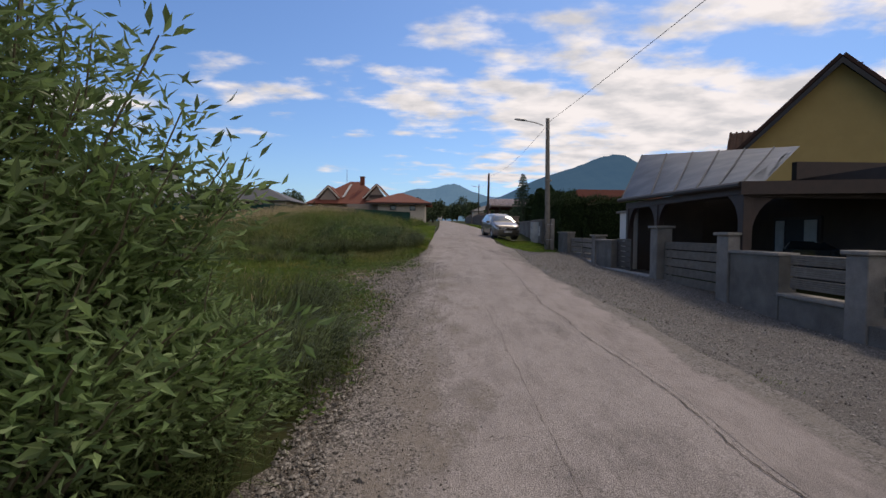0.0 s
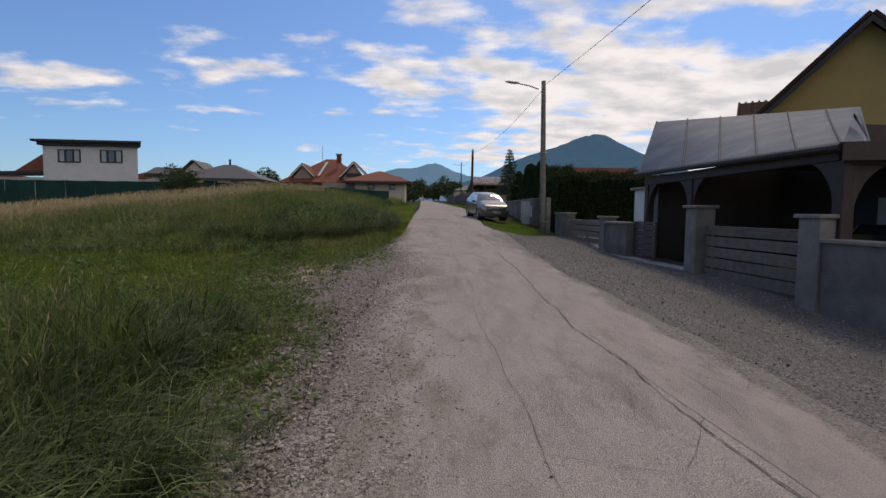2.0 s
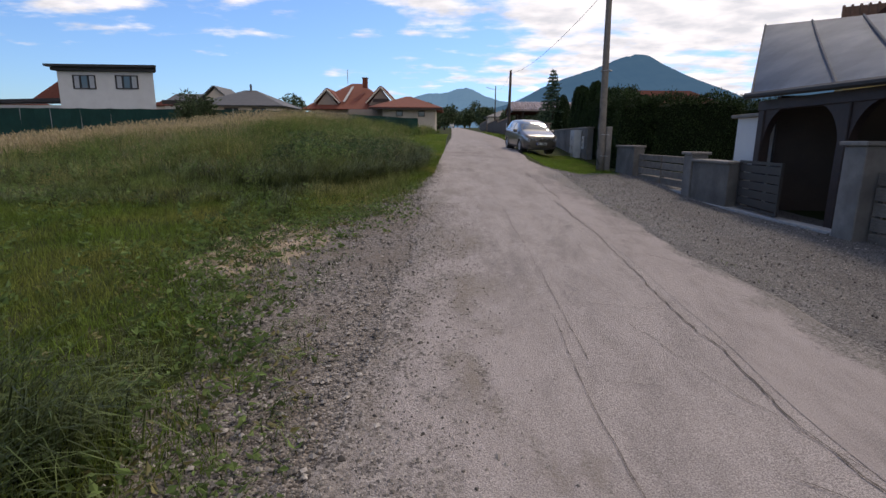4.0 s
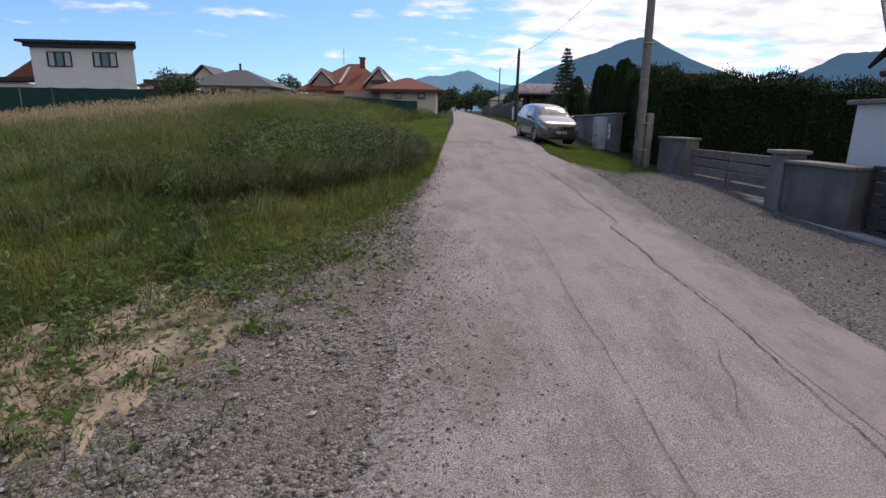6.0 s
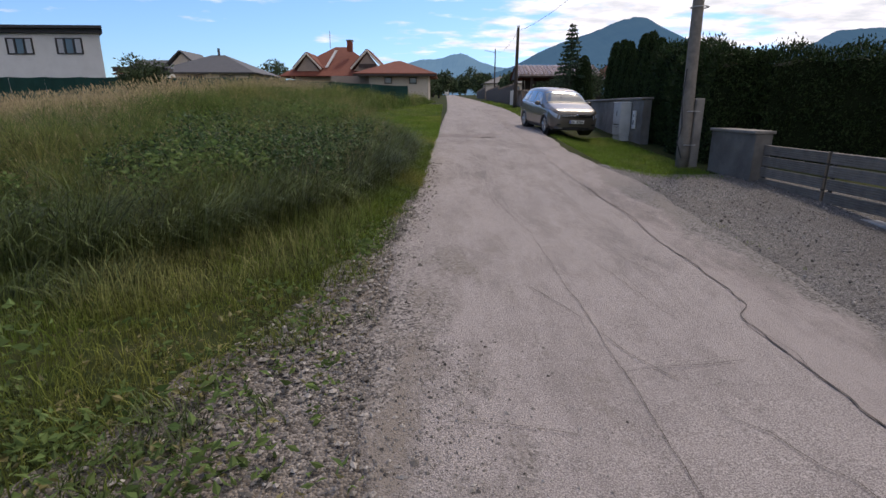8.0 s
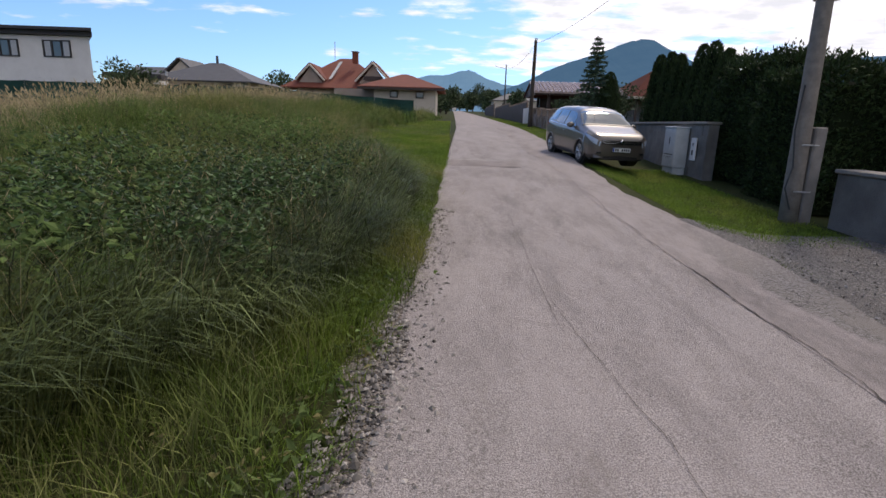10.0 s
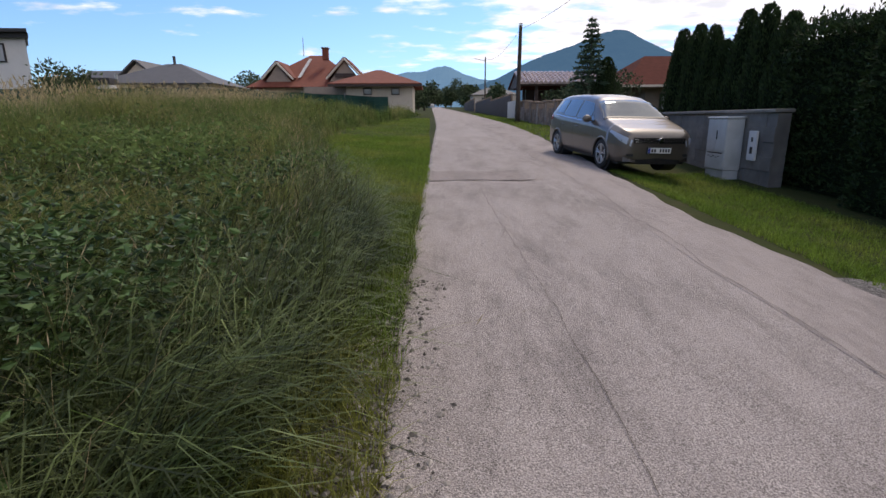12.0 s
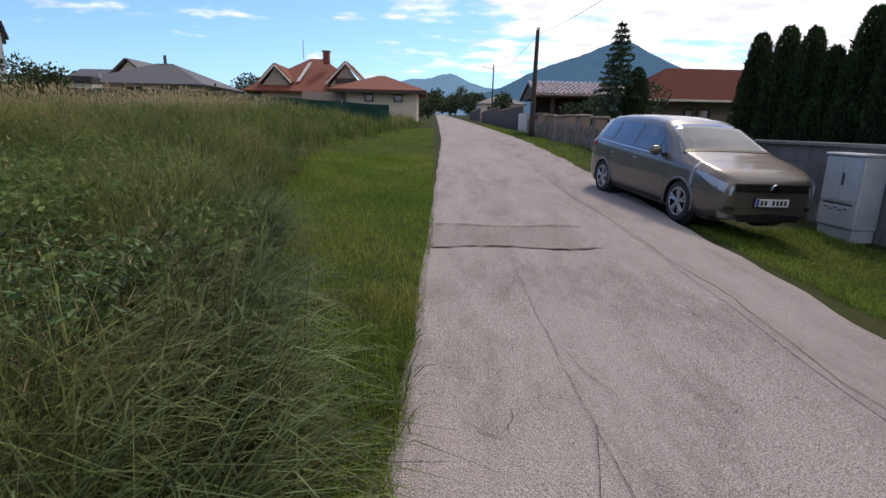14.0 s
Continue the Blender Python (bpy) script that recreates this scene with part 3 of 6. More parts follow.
for xa, ya, xb, yb in ((0.86, -0.9, 1.55, -1.05), (0.70, -2.15, 1.15, -2.2), (1.8, 4.3, 1.78, 3.4), (1.98, 4.55, 2.35, 4.6), (1.6, 5.0, 1.3, 5.9), (0.75, 4.24, 0.45, 4.9), (0.76, 4.1, 1.05, 3.5), (0.78, 3.6, 1.5, 3.75),
                       (1.35, 4.2, 1.15, 5.3), (1.5, 2.6, 1.1, 3.3), (1.75, -3.2, 2.3, -4.2), (1.72, -3.0, 1.35, -1.9), (1.35, -1.9, 1.2, -1.3), (1.72, -3.3, 1.3, -2.9), (2.05, -3.8, 2.0, -4.6), (2.3, -4.2, 2.55, -3.8),
                       (1.76, -4.6, 1.35, -5.2), (1.85, -5.6, 2.4, -6.3), (2.3, -6.2, 2.7, -5.9), (1.5, -4.1, 1.35, -4.7), (0.70, -5.0, 1.3, -5.2), (0.70, -7.2, 0.2, -7.4), (1.95, 0.6, 2.4, 0.1), (1.2, 0.3, 1.5, 1.2),
                       (-0.15, 12.45, 0.02, 12.3), (0.02, 12.3, 0.08, 12.5), (0.10, 8.85, 0.30, 8.85), (0.48, 11.9, 0.72, 11.4), (0.47, 13.2, 0.66, 12.6), (0.46, 12.4, 0.3, 11.8), (0.45, 14.6, 0.2, 13.9),
                       (-0.1, 3.2, 0.45, 3.1), (0.1, 7.6, 0.6, 7.5), (1.35, 19.6, 1.75, 16.6), (1.75, 16.6, 1.62, 16.9)):
    n = max(6, int(math.hypot(xb - xa, yb - ya) / 0.09))
    jx = np.cumsum(rng.normal(0, 0.016, n))
    jx -= np.linspace(0, jx[-1], n)
    pts = [(xa + (xb - xa) * i / (n - 1) + float(jx[i]), ya + (yb - ya) * i / (n - 1) + float(jx[::-1][i]) * 0.6) for i in range(n)]
    w = rng.uniform(0.002, 0.006, n)
    w[0] = w[-1] = 0.001
    ribbon("road_crack", pts, w, M_CRACK, "short branching crack in worn asphalt", lift=0.021)

# the sunken cross patch in front of the parked car
xs = np.linspace(-0.30, 1.22, 22)
V, F = [], []
for i, x in enumerate(xs):
    for k, y in enumerate((15.30, 15.75, 16.20)):
        V.append((x, y + 0.05 * math.sin(x * 5 + k) + rng.normal(0, 0.012), land1(x, y) + 0.016 + (0.004 if k == 1 else 0)))
    if i:
        b = 3 * i
        for k in (0, 1):
            F += [(b - 3 + k, b + k, b + k + 1), (b - 3 + k, b + k + 1, b - 2 + k)]
tagged(tri_mesh("road_patch", V, F, M_PATCH, kind="structure"), "darker cross patch of asphalt in the road", "road", kind="structure")
for yy in (15.30, 16.20):
    pts = [(float(x), yy + 0.05 * math.sin(x * 5 + (0 if yy < 16 else 2)) + float(rng.normal(0, 0.012))) for x in np.linspace(-0.42, 1.42, 26)]
    ribbon("road_crack", pts, rng.uniform(0.008, 0.045, 26), M_CRACK, "open joint beside the cross patch", lift=0.024)

# sandy bare patch at the meadow's entrance
ang = np.linspace(0, math.tau, 160, endpoint=False)
rad = 1 + 0.12 * np.sin(ang * 3 + 1) + 0.08 * np.sin(ang * 7) + np.convolve(np.pad(np.random.default_rng(3).normal(0, 0.13, 160), 1, mode="wrap"), (0.25, 0.5, 0.25), "valid")
V = [(-2.12, 0.9, land1(-2.12, 0.9) + 0.010)]
for f in (0.85, 1.0):
    for a, r in zip(ang, rad):
        x, y = -2.12 + 0.68 * f * r * math.cos(a), 0.9 + 1.25 * f * r * math.sin(a)
        V.append((x, y, land1(x, y) + (0.007 if f < 1 else -0.008)))
F = [(0, 1 + i, 1 + (i + 1) % 160) for i in range(160)]
F += [t for i in range(160) for t in ((1 + i, 161 + i, 161 + (i + 1) % 160), (1 + i, 161 + (i + 1) % 160, 1 + (i + 1) % 160))]
tagged(tri_mesh("bare_earth", V, F, M_DIRT, kind="structure"), "bare sandy earth trodden at the meadow's edge", "ground", kind="structure")


# ---- fence along the forecourt ----
def fx(y):
    return 5.56 - 0.026 * y


FROT = math.degrees(math.atan(0.026))


def fpose(y):
    return pose(fx(y), y, land1(fx(y), y), 0, 0, FROT)


def pillar(y, h=1.22, w=0.36):
    t = thing("fence_pillar", fpose(y), "grey concrete fence pillar with an overhanging cap", "pillar", "pillars of the fence")
    part("shaft", nbox(-w / 2, w / 2, -w / 2, w / 2, -0.1, h - 0.07, bevel=0.012), M_CONC, t)
    bm = nbox(-w / 2 - 0.05, w / 2 + 0.05, -w / 2 - 0.05, w / 2 + 0.05, h - 0.07, h - 0.01, bevel=0.012)
    part("cap", bm, M_CAP, t, "paler concrete cap")
    return t


def low_wall(y0, y1, h, label, cap=True, w=0.30):
    L = math.hypot(y1 - y0, fx(y1) - fx(y0))
    t = thing("garden_wall", fpose(y0), label, "wall", "low walls of the fence")
    part("body", nbox(-w / 2, w / 2, 0, L, -0.15, h, bevel=0.01), M_RENDER, t)
    if cap:
        part("coping", nbox(-w / 2 - 0.04, w / 2 + 0.04, -0.02, L + 0.02, h + 0.001, h + 0.055, bevel=0.01), M_CAP, t, "concrete coping")
    return t


def ribbed_board(L, h):
    """A decking board: five shallow ribs along its front."""
    bm = bmesh.new()
    prof = [(0.0, 0.0)]
    for k in range(5):
        a, b = h * k / 5, h * (k + 1) / 5
        prof += [(-0.014, a + h * 0.02), (-0.014, b - h * 0.05), (-0.006, b - h * 0.02)]
    prof += [(0.0, h), (0.016, h), (0.016, 0.0)]
    ra = [bm.verts.new((x, 0, z)) for x, z in prof]
    rb = [bm.verts.new((x, L, z)) for x, z in prof]
    for i in range(len(prof)):
        j = (i + 1) % len(prof)
        bm.faces.new((ra[i], ra[j], rb[j], rb[i]))
    bm.faces.new(ra[::-1])
    bm.faces.new(rb)
    me = bpy.data.meshes.new("board")
    bm.normal_update()
    bm.to_mesh(me)
    bm.free()
    me.materials.append(M_BOARD)
    return me


def board_gate(y0, y1, z0, rows, bh, gap, leaves, label, name="board_gate"):
    L = math.hypot(y1 - y0, fx(y1) - fx(y0))
    t = thing(name, fpose(y0), label, "gate" if name == "board_gate" else "fence panel", "boarded gates and panels of the fence")
    top = z0 + rows * (bh + gap)
    leaf = L / leaves
    me = ribbed_board(leaf - 0.07, bh)
    for i in range(leaves):
        for k in range(rows):
            shared("board", me, t, pose(0, i * leaf + 0.035, z0 + k * (bh + gap)))
        for yy in (0.05, leaf - 0.10):
            part("upright", nbox(0.018, 0.055, i * leaf + yy, i * leaf + yy + 0.05, z0 - 0.03, top - gap, bevel=0.004), M_IRON, t, "dark steel upright")
    return t


def kerb(y0, y1):
    L = math.hypot(y1 - y0, fx(y1) - fx(y0))
    t = thing("kerb", fpose(y0), "pale concrete kerb under the gate", "kerb", "kerbs under the gates")
    part("kerb_stone", nbox(-0.16, 0.05, 0, L, -0.1, 0.055, bevel=0.012), M_KERB, t)


low_wall(-11.0, -3.93, 0.46, "long low base wall of grey render below fence boards", cap=False)
board_gate(-11.0, -3.96, 0.56, 3, 0.16, 0.028, 3, "weathered grey boards in a fence panel on a low wall", "fence_panel")
pillar(-3.75)
low_wall(-3.57, -2.24, 0.42, "low base wall of grey render with a pale sill", cap=True)
board_gate(-3.55, -2.26, 0.56, 3, 0.16, 0.028, 1, "weathered grey boards in a fence panel on a low wall", "fence_panel")
low_wall(-2.22, -0.88, 1.02, "rough grey rendered garden wall with concrete coping")
pillar(-0.68, 1.32, 0.38)
board_gate(-0.48, 2.08, 0.10, 5, 0.172, 0.028, 1, "weathered grey ribbed boards of a closed driveway gate")
pillar(2.28, 1.32, 0.38)
kerb(2.5, 6.5)
low_wall(5.28, 6.70, 0.86, "rough grey rendered garden wall with concrete coping")
pillar(6.90, 0.98, 0.36)
board_gate(7.10, 10.16, 0.11, 4, 0.158, 0.028, 2, "weathered grey ribbed boards of a closed double gate")
kerb(7.04, 10.24)
low_wall(10.18, 11.60, 0.80, "short rough grey rendered wall beside the pole")

# dark sheet gate, half open
t = thing("metal_gate", pose(fx(5.2) + 0.02, 5.2, land1(5.5, 5.1), 0, 0, 180 + FROT - 7), "dark brown metal gate leaf standing half open", "gate")
part("gate_frame", box(box(box(nbox(-0.02, 0.02, 0, 0.05, 0.08, 0.95), -0.02, 0.02, 1.45, 1.5, 0.08, 0.95), -0.02, 0.02, 0.05, 1.45, 0.08, 0.13), -0.02, 0.02, 0.05, 1.45, 0.90, 0.95), M_IRON, t)
for k in range(5):
    part("slat", nbox(-0.012, 0.012, 0.05, 1.45, 0.15 + k * 0.15, 0.285 + k * 0.15, bevel=0.006), M_IRON, t)

# ---- carport ----
YARD = pose(-0.46, 0.86, -0.30, 0, 0, -0.8)          # the yard behind the fence, turned against the road
cp = thing("carport", YARD, "open timber carport with curved braces under a zinc sheet roof", "carport")
T1, T2 = Vector((7.70, 7.60, 4.35)), Vector((10.45, 3.35, 4.0))
B1, B2 = Vector((6.0, 4.65, 2.53)), Vector((6.08, -1.70, 2.42))
T3, B3 = Vector((10.5, 3.3, 3.99)), Vector((6.45, -1.72, 2.42))


def roof_pt(u, v):
    return (B1.lerp(B2, u)).lerp(T1.lerp(T2, u), v)


bm = bmesh.new()
NU, NVV = 24, 8
grid = [[bm.verts.new(roof_pt(i / NU, k / NVV)) for k in range(NVV + 1)] for i in range(NU + 1)]
for i in range(NU):
    for k in range(NVV):
        bm.faces.new((grid[i][k], grid[i + 1][k], grid[i + 1][k + 1], grid[i][k + 1]))
vb3, vt3 = bm.verts.new(B3), bm.verts.new(T3)
bm.faces.new((grid[NU][0], vb3, vt3, *[grid[NU][k] for k in range(NVV, 0, -1)]))
r = bmesh.ops.solidify(bm, geom=bm.faces[:], thickness=0.03)
part("roof_sheet", bm, M_ZINC, cp, "dull grey-blue zinc sheets, slightly dented")
SEAMS = ((0.0, 0.0), (0.344, 0.197), (0.557, 0.386), (0.727, 0.56), (0.869, 0.718), (0.997, 0.882))
for ub, ut in SEAMS:
    bm = bmesh.new()
    lo_, hi_ = B1.lerp(B2, ub), T1.lerp(T2, ut)
    tube(bm, [lo_.lerp(hi_, k / 4) + Vector((0, 0, 0.012 - 0.03 * math.sin(math.pi * k / 4))) + (roof_pt((ub + ut) / 2, k / 4) - (B1.lerp(B2, (ub + ut) / 2)).lerp(T1.lerp(T2, (ub + ut) / 2), k / 4)) for k in range(5)], 0.022, 6)
    part("seam", bm, M_ZINC_SEAM, cp)
# eaves and near porch roof
bm = bmesh.new()
tube(bm, [B1 + Vector((-0.05, 0.1, -0.03)), B2 + Vector((-0.05, -0.05, -0.03))], 0.06, 8)
part("gutter", bm, M_DARKTRIM, cp, "dark brown gutter")
bm = bmesh.new()
slab(bm, [(6.02, -1.76, 2.45), (14.0, -2.6, 2.50), (14.0, 2.4, 2.56), (6.7, 2.4, 2.50), (6.1, 0.5, 2.46)], 0.08)
part("porch_roof", bm, M_DARKTRIM, cp, "dark sheet roof of the porch")
part("fascia", slab(bmesh.new(), [(6.0, -1.80, 2.44), (14.0, -2.66, 2.60), (14.0, -2.66, 2.34), (6.0, -1.80, 2.20)], 0.03), M_BEAM, cp, "dark brown fascia board")
part("wall_plate", nbox(6.12, 6.28, -1.6, 4.6, 2.22, 2.40, bevel=0.01), M_BEAM, cp)
part("wall_plate", nbox(6.2, 13.6, -1.72, -1.56, 2.16, 2.34, bevel=0.01), M_BEAM, cp)
for x, y in ((6.2, -1.62), (6.2, 2.30), (6.2, 4.45), (9.6, -1.62), (13.2, -1.62)):
    g0 = land1(x, y)
    part("post", nbox(x - 0.09, x + 0.09, y - 0.09, y + 0.09, g0 - 0.1, 2.22, bevel=0.012), M_BEAM, cp)
for yb, sgn in ((-1.62, 1), (2.30, -1), (2.30, 1), (4.45, -1)):
    bm = bmesh.new()
    pts = [(6.2, yb + sgn * (0.09 + 0.62 * (1 - math.cos(a))), 1.50 + 0.75 * math.sin(a)) for a in np.linspace(0, math.pi / 2, 8)]
    for p, q in zip(pts, pts[1:]):
        vs = [bm.verts.new(Vector(w) + Vector((dx, 0, 0))) for dx in (-0.06, 0.06) for w in (p, q, (6.2, q[1], 2.23), (6.2, p[1], 2.23))]
        bmesh.ops.convex_hull(bm, input=vs)
    part("brace", bm, M_BEAM, cp, "curved timber knee brace")
for sgn, xb in ((1, 6.2), (-1, 9.6), (1, 9.6)):
    bm = bmesh.new()
    pts = [(xb + sgn * (0.09 + 0.62 * (1 - math.cos(a))), -1.62, 1.45 + 0.75 * math.sin(a)) for a in np.linspace(0, math.pi / 2, 8)]
    for p, q in zip(pts, pts[1:]):
        vs = [bm.verts.new(Vector(w) + Vector((0, dx, 0))) for dx in (-0.06, 0.06) for w in (p, q, (q[0], -1.62, 2.18), (p[0], -1.62, 2.18))]
        bmesh.ops.convex_hull(bm, input=vs)
    part("brace", bm, M_BEAM, cp, "curved timber knee brace")

# outbuilding behind the carport, with its window
ob_ = thing("outbuilding", YARD, "pinkish-beige outbuilding, walls painted dark brown for the carport's shade", "outbuilding")
# walls in the dark brown that carries the carport's shade
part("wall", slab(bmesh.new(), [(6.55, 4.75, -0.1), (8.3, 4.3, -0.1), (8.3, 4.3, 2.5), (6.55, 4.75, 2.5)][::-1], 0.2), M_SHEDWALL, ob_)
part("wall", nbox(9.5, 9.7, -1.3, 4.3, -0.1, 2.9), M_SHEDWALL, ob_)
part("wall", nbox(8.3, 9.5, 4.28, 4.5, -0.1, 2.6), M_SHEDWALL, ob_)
w_ = part("window", box(box(box(nbox(9.44, 9.5, 0.9, 0.98, 0.95, 1.95), 9.44, 9.5, 2.6, 2.68, 0.95, 1.95), 9.44, 9.5, 0.98, 2.6, 0.95, 1.02), 9.44, 9.5, 0.98, 2.6, 1.88, 1.95), M_DARKTRIM, ob_, "dark framed window")
part("pane", nbox(9.46, 9.48, 0.98, 2.6, 1.02, 1.88), M_GLASS, w_)
for ya, yb in ((1.02, 1.45), (2.2, 2.56)):
    part("curtain", nbox(9.425, 9.435, ya, yb, 1.05, 1.86), M_CURTAIN, w_, "pale gathered curtain")
part("wall", nbox(9.7, 14.0, 2.2, 2.4, -0.1, 3.4), M_BEAM, ob_, "dark timber back wall")
part("wall", nbox(13.9, 14.1, -1.6, 2.2, -0.1, 2.4), M_BEAM, ob_, "dark timber side wall")
# dark car under the porch
dc = thing("sheltered_car", YARD @ pose(10.2, 0.5, land1(10, 0), 0, 0, 20), "dark car standing under the porch roof", "car")
part("body", nbox(-0.85, 0.85, -2.0, 2.1, 0.25, 0.85, bevel=0.15), M_IRON, dc)
part("cabin", nbox(-0.72, 0.72, -0.9, 1.6, 0.85, 1.42, bevel=0.2), M_CARGLASS, dc)
for x in (-0.8, 0.8):
    for y in (-1.25, 1.3):
        part("wheel", tube(bmesh.new(), [(x - 0.09, y, 0.3), (x + 0.09, y, 0.3)], 0.3, 14), M_TYRE, dc)
# small white shed by the hedge
sh = thing("shed", pose(5.88, 5.45, land1(6, 6.5), 0, 0, 0), "small white rendered shed with a thin roof slab", "shed")
part("wall", nbox(0, 1.5, 0, 0.85, -0.1, 1.68), M_WHITE, sh)
part("roof", nbox(-0.10, 1.6, -0.1, 0.95, 1.682, 1.75, bevel=0.01), M_CONC, sh)

# ---- yellow house ----
yh = thing("yellow_house", YARD @ pose(19.0, 13.2, -0.12, 0, 0, -33), "ochre yellow rendered house with a steep dark brown tiled gable roof", "house")
az, hw, hy1 = 9.9, 5.0, 11.0
bm = bmesh.new()
pg = [(-hw + 0.6, 0, 0), (hw - 0.6, 0, 0), (hw - 0.6, 0, az - hw + 0.45), (0, 0, az - 0.15), (-hw + 0.6, 0, az - hw + 0.45)]
f = [bm.verts.new(p) for p in pg]
b_ = [bm.verts.new((p[0], hy1, p[2])) for p in pg]
bm.faces.new(f)
bm.faces.new(b_[::-1])
for i in range(5):
    j = (i + 1) % 5
    bm.faces.new((f[j], f[i], b_[i], b_[j]))
part("wall", bm, M_YELLOW, yh)
for sg in (-1, 1):
    e = Vector((sg * hw, -0.55, az - hw))
    pts = [Vector((0, -0.55, az + 0.06)), e, e + Vector((0, hy1 + 1.1, 0)), Vector((0, hy1 + 0.55, az + 0.06))]
    rf = part("roof", slab(bmesh.new(), pts if sg < 0 else pts[::-1], 0.16), M_BROWNTILE, yh, "dark brown tiled roof slope")
    part("barge_board", slab(bmesh.new(), [Vector((0, -0.58, az - 0.02)), Vector((sg * hw, -0.58, az - hw - 0.06)), Vector((sg * hw, -0.58, az - hw - 0.30)), Vector((0, -0.58, az - 0.30))][::sg], 0.05), M_DARKTRIM, yh, "dark barge board")
part("chimney", nbox(0.35, 0.95, 1.6, 2.2, 8.9, 10.1, bevel=0.02), M_BROWNTILE, yh, "dark brick chimney")
part("wing_roof", slab(bmesh.new(), [(-4.75, 0.8, 5.7), (-2.4, 0.8, 5.7), (-2.4, 3.0, 7.4), (-4.75, 3.0, 7.4)], 0.12), M_BROWNTILE, yh, "dark brown tiled roof of the side wing")
for k in range(8):
    bm = bmesh.new()
    tube(bm, [(-4.70 + k * 0.29, 0.78, 5.73), (-4.70 + k * 0.29, 2.98, 7.43)], 0.06, 5)
    part("tile_ridge", bm, M_BROWNTILE, yh)


# ---- leaves, blades, foliage from arrays ----
def verge_x(y):
    return np.interp(y, LEFT_Y, LEFT_X)


def blades(n, xy, h, w, lean, seed, bend=0.5, dirx=None):
    """n grass blades: a tapered strip of three triangles each, bent over by its lean."""
    r = np.random.default_rng(seed)
    x, y = xy[:, 0], xy[:, 1]
    z = land(x, y) - 0.035
    a = r.uniform(0, math.tau, n) if dirx is None else r.normal(dirx, 0.7, n)
    d = np.stack([np.cos(a), np.sin(a), np.zeros(n)], -1)
    fa = r.uniform(0, math.tau, n)
    s = np.stack([np.cos(fa), np.sin(fa), np.zeros(n)], -1) * (w * 0.5)[:, None]
    base = np.stack([x, y, z], -1)
    l = lean[:, None]
    up = np.array([0, 0, 1.0])
    mid = base + up * (h * 0.55)[:, None] + d * l * (h * 0.22)[:, None]
    tip = base + up * (h * (1 - 0.35 * np.minimum(lean, 1.4) * bend))[:, None] + d * l * (h * 0.75)[:, None]
    V = np.stack([base - s, base + s, mid - s * 0.8, mid + s * 0.8, tip], 1)
    i = np.arange(n)[:, None] * 5
    F = np.concatenate([i + [0, 1, 3], i + [0, 3, 2], i + [2, 3, 4]], 1)
    return V.reshape(-1, 3), F.reshape(-1, 3), tip, d


def scatter(n, x0, x1, y0, y1, keep, seed):
    r = np.random.default_rng(seed)
    out = []
    got = 0
    while got < n:
        p = np.stack([r.uniform(x0, x1, n * 2), r.uniform(y0, y1, n * 2)], -1)
        p = p[keep(p[:, 0], p[:, 1], r.uniform(0, 1, len(p)))]
        out.append(p)
        got += len(p)
    return np.concatenate(out)[:n]


def tall_edge(y):
    """The meadow's tall grass begins left of this line."""
    return np.interp(y, [-16, -8, -2.7, -1.7, 3.0, 4.4, 5.6, 7.5, 9.5, 12.0, 14.0, 18.0, 22, 31.0, 40, 60], [-1.0, -1.05, -1.5, -9.0, -7.0, -3.5, -2.1, -1.15, -0.80, -0.78, -1.5, -2.5, -2.9, -2.9, -1.6, -1.2])


def clump(x, y):
    return 0.5 + 0.5 * (np.sin(x * 2.3 + 1.1 * np.sin(y * 1.7)) * np.sin(y * 2.9 + 0.8 * np.sin(x * 2.1)))


def meadow(name, n, x0, x1, y0, y1, h0, h1, w, seed, material, label, lean=0.75, margin=0.0):
    r = np.random.default_rng(seed + 1)
    tufts = scatter(n // 42, x0, x1, y0, y1, lambda x, y, q: (x < tall_edge(y) - margin + 0.3 * (q - 0.6)) & (q < 0.35 + 0.65 * clump(x, y)) & ((q > 0.45) | (x > -1.3) | (x < -4.4) | (y < 7.3) | (y > 11.0)), seed)
    own = r.integers(0, len(tufts), n)
    xy = tufts[own] + r.normal(0, 0.035 + 7.0 * w, (n, 2)) * r.uniform(0.4, 1.3, (n, 1))
    size, turn = r.uniform(0.50, 1.22, len(tufts))[own], r.uniform(0, math.tau, len(tufts))[own]
    edge = np.clip((tall_edge(xy[:, 1]) - xy[:, 0]) / 0.8, 0.42, 1.0)
    h = r.uniform(h0, h1, n) * size * edge * np.where(xy[:, 1] > 0, 0.22 + 0.78 * sm((xy[:, 1] - 4.6 + 4.2 * clump(xy[:, 0] * 0.45, xy[:, 1] * 0.45 + 1)) / 7.5), 1.0) * (0.60 + 0.62 * clump(xy[:, 0] * 0.45 + 2, xy[:, 1] * 0.45))
    V, F, tip, d = blades(n, xy, h, np.full(n, w) * r.uniform(0.6, 1.4, n), r.gamma(2.2, lean / 2.2, n), seed + 2, dirx=turn)
    tri_mesh(name, V, F, material, label, "grass", "stuff")
    return tip, d


meadow("tall_grass", 190000, -7, -0.7, 4, 20, 0.45, 1.0, 0.0062, 11, M_GRASS_T, "tall unmown meadow grass leaning over", lean=1.0)
meadow("tall_grass", 110000, -18, -3, 3.5, 34, 0.40, 0.92, 0.010, 21, M_GRASS_T, "tall unmown meadow grass")
meadow("tall_grass", 70000, -48, -12, 4, 39.5, 0.4, 0.74, 0.022, 31, M_GRASS_T, "tall unmown meadow grass")
